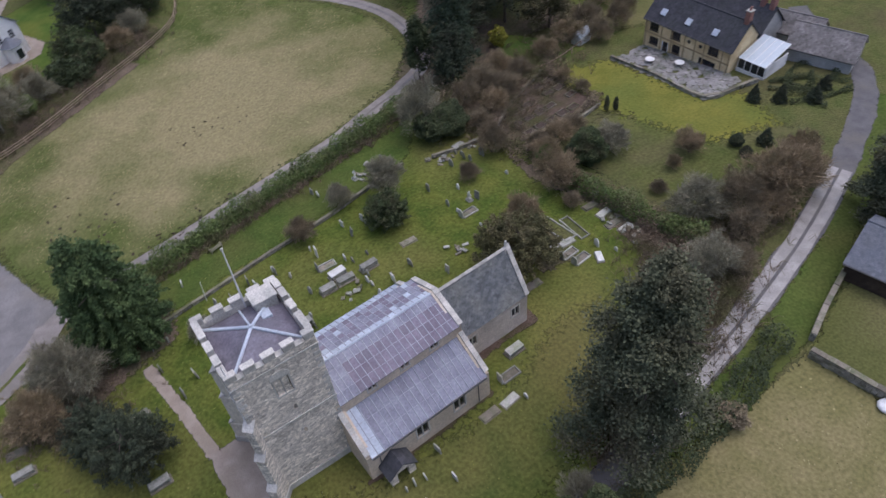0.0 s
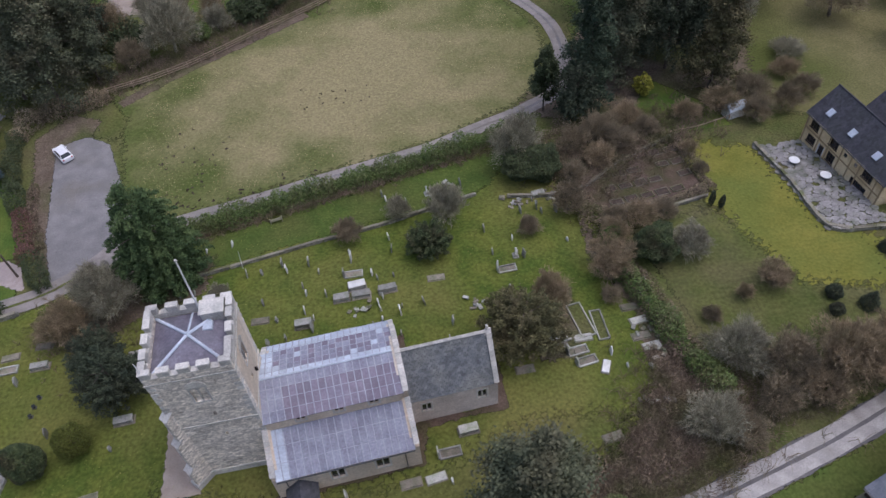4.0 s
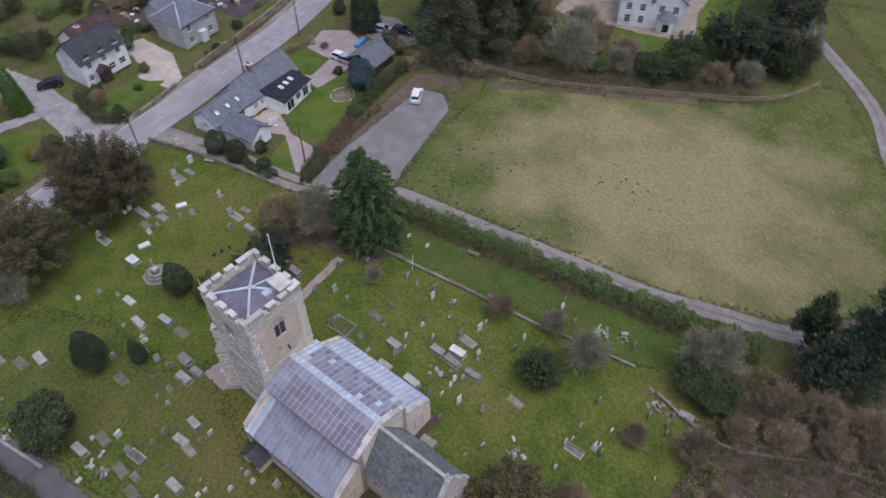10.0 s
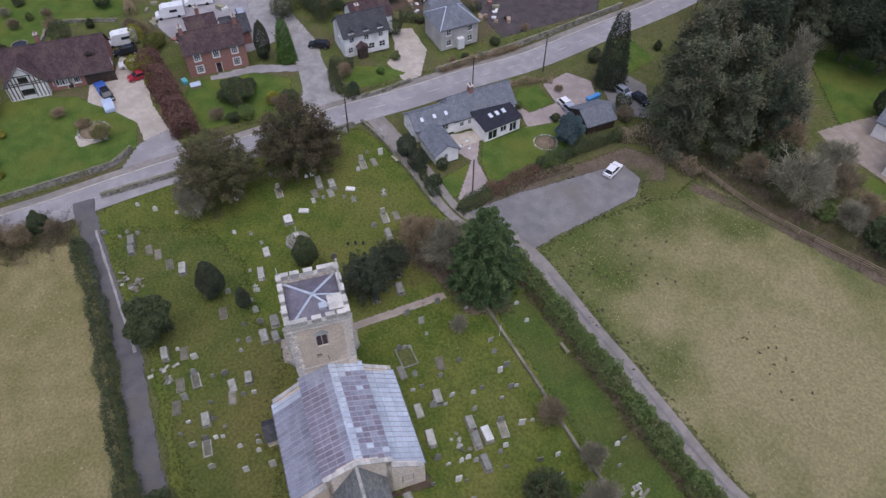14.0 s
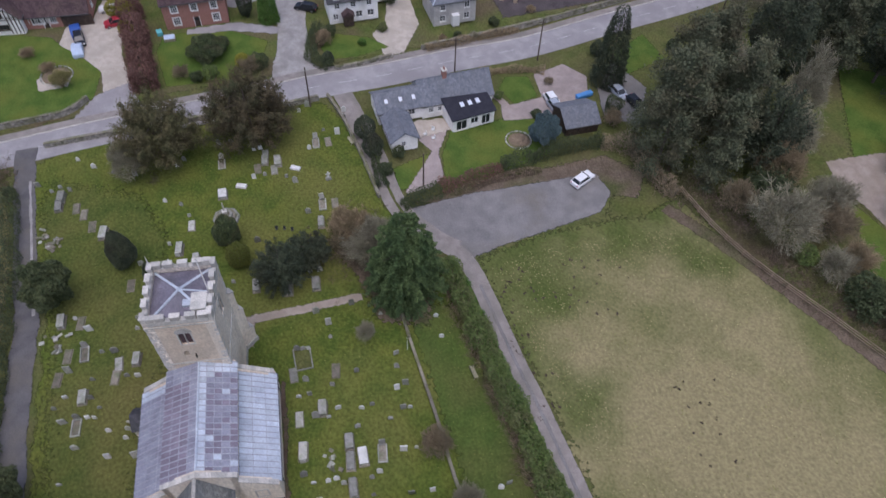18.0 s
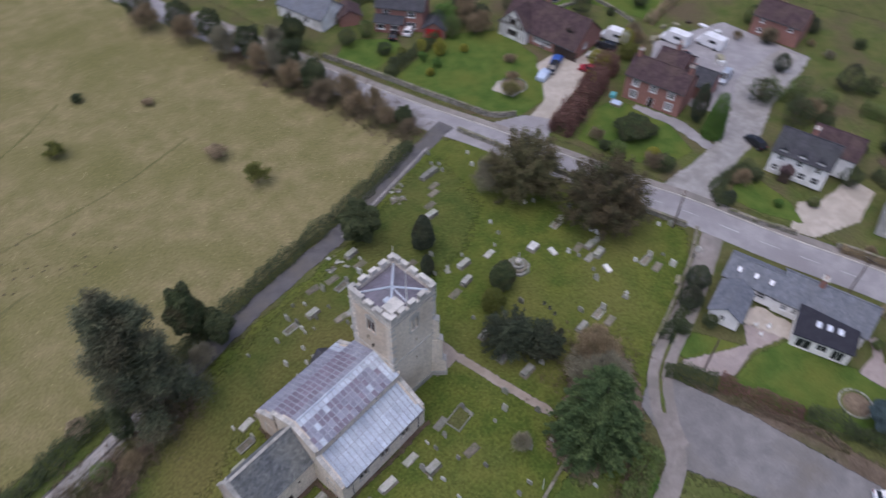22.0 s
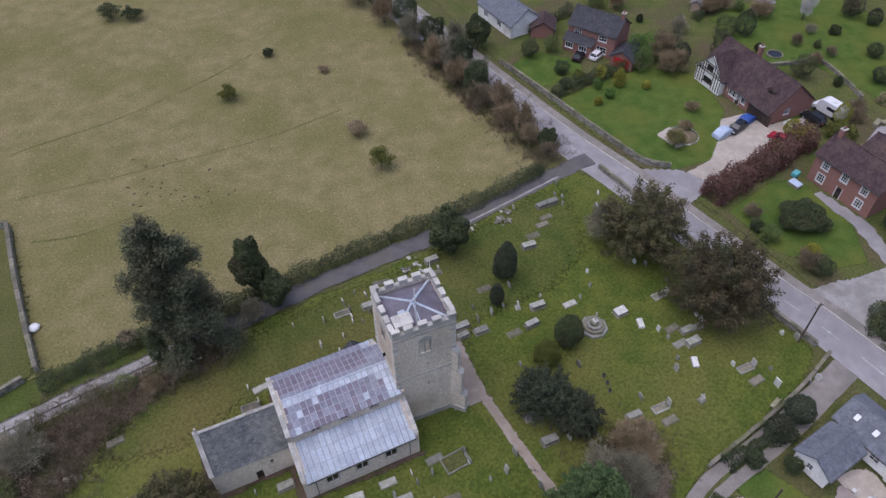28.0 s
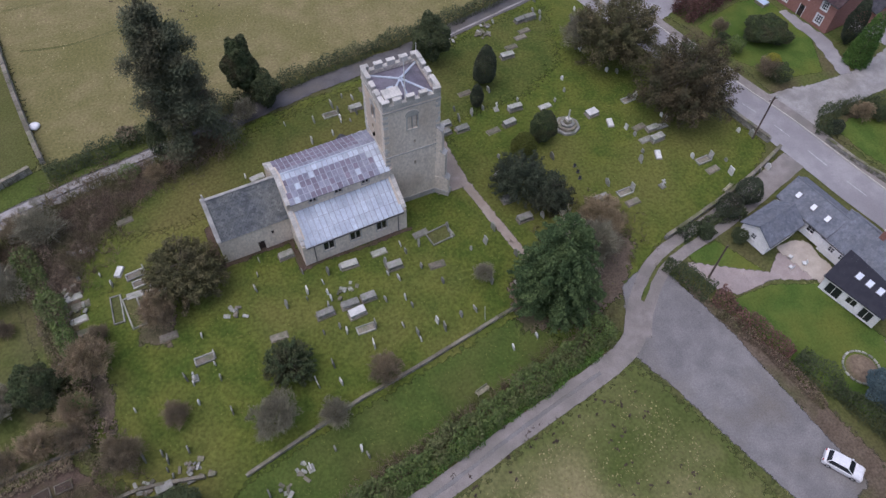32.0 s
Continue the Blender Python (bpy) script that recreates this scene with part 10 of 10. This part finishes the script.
VILLAGE = ((-51.6, -46.3, 1.6, 1.0, "gold"), (-54.6, -47.6, 1.9, 1.2, "bright"), (-58.2, -50.2, 4.0, 1.5, "gold"), (-62.6, -47.6, 1.8, 1.0, "gold"), (-48.6, -53.6, 2.0, 1.5, "ivy"), (-51.8, -54.8, 2.4, 1.4, "box"), (-70.6, -54.8, 6.8, 3.4, "browntwig"), (-66.2, -57.0, 6.2, 2.8, "bright"), (-71.2, -50.6, 5.2, 2.6, "browntwig"), (-92.3, -57.6, 5.5, 2.8, "darkwood"), (-99.5, -50.0, 2.6, 1.6, "redtwig"), (-103.0, -44.0, 2.2, 1.4, "redtwig"), (-109.7, -50.6, 2.0, 1.6, "yew"), (-118.0, -55.0, 6.5, 2.8, "darkwood"), (-110.6, -40.6, 3.0, 2.0, "ivy"), (-104.5, -33.0, 3.4, 2.2, "ivy"), (-100.0, -62.0, 4.0, 3.0, "browntwig"), (-92.0, -68.0, 4.2, 3.0, "browntwig"), (-77.8, -25.6, 3.6, 1.9, "gold"), (-88.6, -25.6, 4.2, 1.9, "gold"), (-86.0, -21.0, 3.0, 1.6, "box"), (-110.6, 75.7, 8, 3.4, "browntwig"), (-104.0, 79.0, 7, 3.2, "greytwig"), (-93.0, 83.0, 6, 3.2, "browntwig"), (-97.5, 87.0, 7, 3.2, "redtwig"), (-93.5, 90.0, 6, 3.0, "browntwig"), (-100.0, 95.0, 7, 3.2, "browntwig"), (-108.0, 86.0, 8, 3.6, "greytwig"), (-87.5, 80.0, 5, 2.6, "browntwig"), (-85.0, 88.0, 5.5, 3.0, "browntwig"), (-66.0, 20.0, 1.4, 0.9, "bright"), (-68.6, 14.2, 2.6, 1.5, "ivy"), (-61.0, 13.8, 2.2, 1.4, "darkwood"), (-70.6, 24.0, 1.8, 1.2, "laurel"), (-67.4, 35.0, 1.6, 1.1, "browntwig"), (-68.4, 41.0, 1.8, 1.2, "greytwig"), (-73.0, 45.6, 2.0, 1.3, "ivy"), (-94.0, 28.0, 4.5, 2.4, "darkwood"), (-88.0, 22.0, 4.0, 2.2, "browntwig"), (-100.0, 26.0, 5.0, 2.4, "yew"), (-106.0, 14.0, 6.0, 2.8, "darkwood"), (-112.0, 24.0, 6.0, 2.8, "yew"), (-116.0, 40.0, 6.5, 3.0, "darkwood"), (-58.4, -11.0, 2.6, 1.7, "redtwig"), (-58.8, 0.6, 3.4, 2.2, "redtwig"), (-61.0, -1.0, 2.6, 1.6, "gold"), (-57.2, -8.4, 2.0, 1.3, "ivy"), (-36.6, 24.6, 2.2, 1.3, "ivy"), (-33.0, 22.4, 2.0, 1.4, "ivy"), (-54.6, 52.6, 1.4, 1.0, "redtwig"), (-46.0, 48.6, 1.6, 1.1, "ivy"))
for i, (x, y, h, r_, key) in enumerate(VILLAGE):
    if on_road(x, y):
        continue
    if key.endswith("twig"):
        bare_tree("garden_shrub" if h < 5 else "garden_tree", x, y, h, r_, key, "leafless brown shrub among the village gardens" if h < 5 else "leafless garden tree among the village houses", 131 + i % 2, stems=4, levels=4, group="garden shrubs" if h < 5 else "garden trees", category="shrub" if h < 5 else "tree", thick=1.3)
    else:
        tree("garden_shrub" if h < 5 else "garden_tree", x, y, h, r_, "egg" if key in ("gold", "darkwood") else "blob", key, "golden-green evergreen shrub in a village garden" if key in ("gold", "box", "bright") else "dark evergreen shrub in a village garden", 260 + i, int(420 * r_ + 200), 0.24, foot=0.0, group="garden shrubs" if h < 5 else "garden trees", category="shrub" if h < 5 else "tree")
bare_tree("white_birch", -107.8, -57.8, 6.0, 1.8, "whitebark", "pale pollarded leafless birch on the lawn", 301, stems=3, levels=3, spread=0.45, thick=2.2)
stone_wall("garden_wall", [(-88, -45.5), (-94, -44), (-99.2, -43), (-99, -36), (-97.6, -30)], 0.5, 0.7, "low stone terrace wall behind the tiled house", 31)
o = thing("round_pond", -93.0, -48.4, 0, "round stone-edged garden pond on the terrace", "pond")
for k in range(20):
    a = 6.283 * k / 20
    part("edging_stone", box(-0.24, 0.24, -0.15, 0.15, 0, 0.25, 0.03), M["mosscap"], o, "", pose(math.cos(a) * 1.5, math.sin(a) * 1.5, 0.05, 0, 0, math.degrees(a) + 90))
part("water_surface", tube((0, 0, 0.0), (0, 0, 0.12), 1.4, 1.4, 24), M["glass"], o, "dark still water")
# thorny trees between road and pasture
for i, (x, y, h, r_, key) in enumerate(((-29.8, -62, 6, 3.2, "browntwig"), (-31.0, -54, 5.5, 3.0, "redtwig"), (-33.2, -47, 5.0, 2.8, "browntwig"), (-34.6, -40.5, 4.0, 2.4, "browntwig"), (-28.4, -70, 7, 3.4, "browntwig"), (-26.6, -80, 7, 3.6, "greytwig"), (-24.0, -90, 7, 3.6, "browntwig"), (-33.0, -59, 7.5, 3.0, "greytwig"), (-30.6, -67, 8, 3.2, "greytwig"), (-36.0, -36.0, 3.0, 1.8, "redtwig"), (-21, -100, 7, 3.6, "browntwig"))):
    bare_tree("roadside_tree", x, y, h, r_, key, "tangled leafless thorn between road and pasture", 131 + i % 2, stems=4, levels=4, group="roadside trees", thick=1.3)
scatter("bramble_bank", [(-27, -80), (-29, -66), (-31.5, -52), (-34, -40), (-35.5, -35)], 900, "bramble", "reddish bramble along the field edge", 1.0, 15, width=3)
# scattered shrubs of the back gardens
sg = random.Random(77)
TAKEN = ((-81, -38, 15), (-80, -12, 12), (-56, -64, 12), (-78, 19, 11), (-78, 37, 10), (-48, -86, 12), (-93, -10, 14), (-70, -26, 9), (-90, 60, 14), (-97, -50, 6), (-63, -36, 9))
for k in range(120):
    x, y = sg.uniform(-126, -60), sg.uniform(-84, 78)
    if any(math.hypot(x - a, y - b) < c for a, b, c in TAKEN) or (x > -80 and -30 < y < 50):
        continue
    if on_road(x, y, 7):
        continue
    h = sg.uniform(1.4, 4.6)
    key = sg.choice(("ivy", "yew", "laurel", "browntwig", "redtwig", "greytwig", "darkwood", "browntwig"))
    if key.endswith("twig"):
        bare_tree("garden_shrub", x, y, h, h * 0.62, key, "leafless brown shrub among the village gardens", 131 + k % 2, stems=4, levels=3, group="garden shrubs", category="shrub", thick=1.3)
    else:
        tree("garden_shrub", x, y, h, h * 0.5, "plumes" if k % 2 else "egg", key, "dark evergreen shrub in a village garden", 330 + k, int(300 + 160 * h), 0.26, foot=0.0, group="garden shrubs", category="shrub")
hedge("garden_hedge", [(-86, -66), (-96, -70), (-110, -74), (-124, -76)], 2.0, 2.0, "ivy", "dark hedge at the end of a back garden", 41, 60, 0.3)
hedge("garden_hedge", [(-99, -27), (-110, -28.5), (-124, -30)], 2.0, 2.0, "browntwig", "brown hedge between two back gardens", 42, 70, 0.3)
for x, y, r_, l, w in ((-104.0, -66.0, 12, 3.4, 2.4), (-112.0, 66.0, 100, 5.0, 2.8), (-90.0, -72.0, 40, 3.0, 2.2), (-95.0, 40.0, 10, 2.8, 2.0)):
    house("garden_shed", x, y, r_, l, w, 1.9, 2.6, "fencewood", "stonetile", "small weathered wooden garden shed", category="shed")
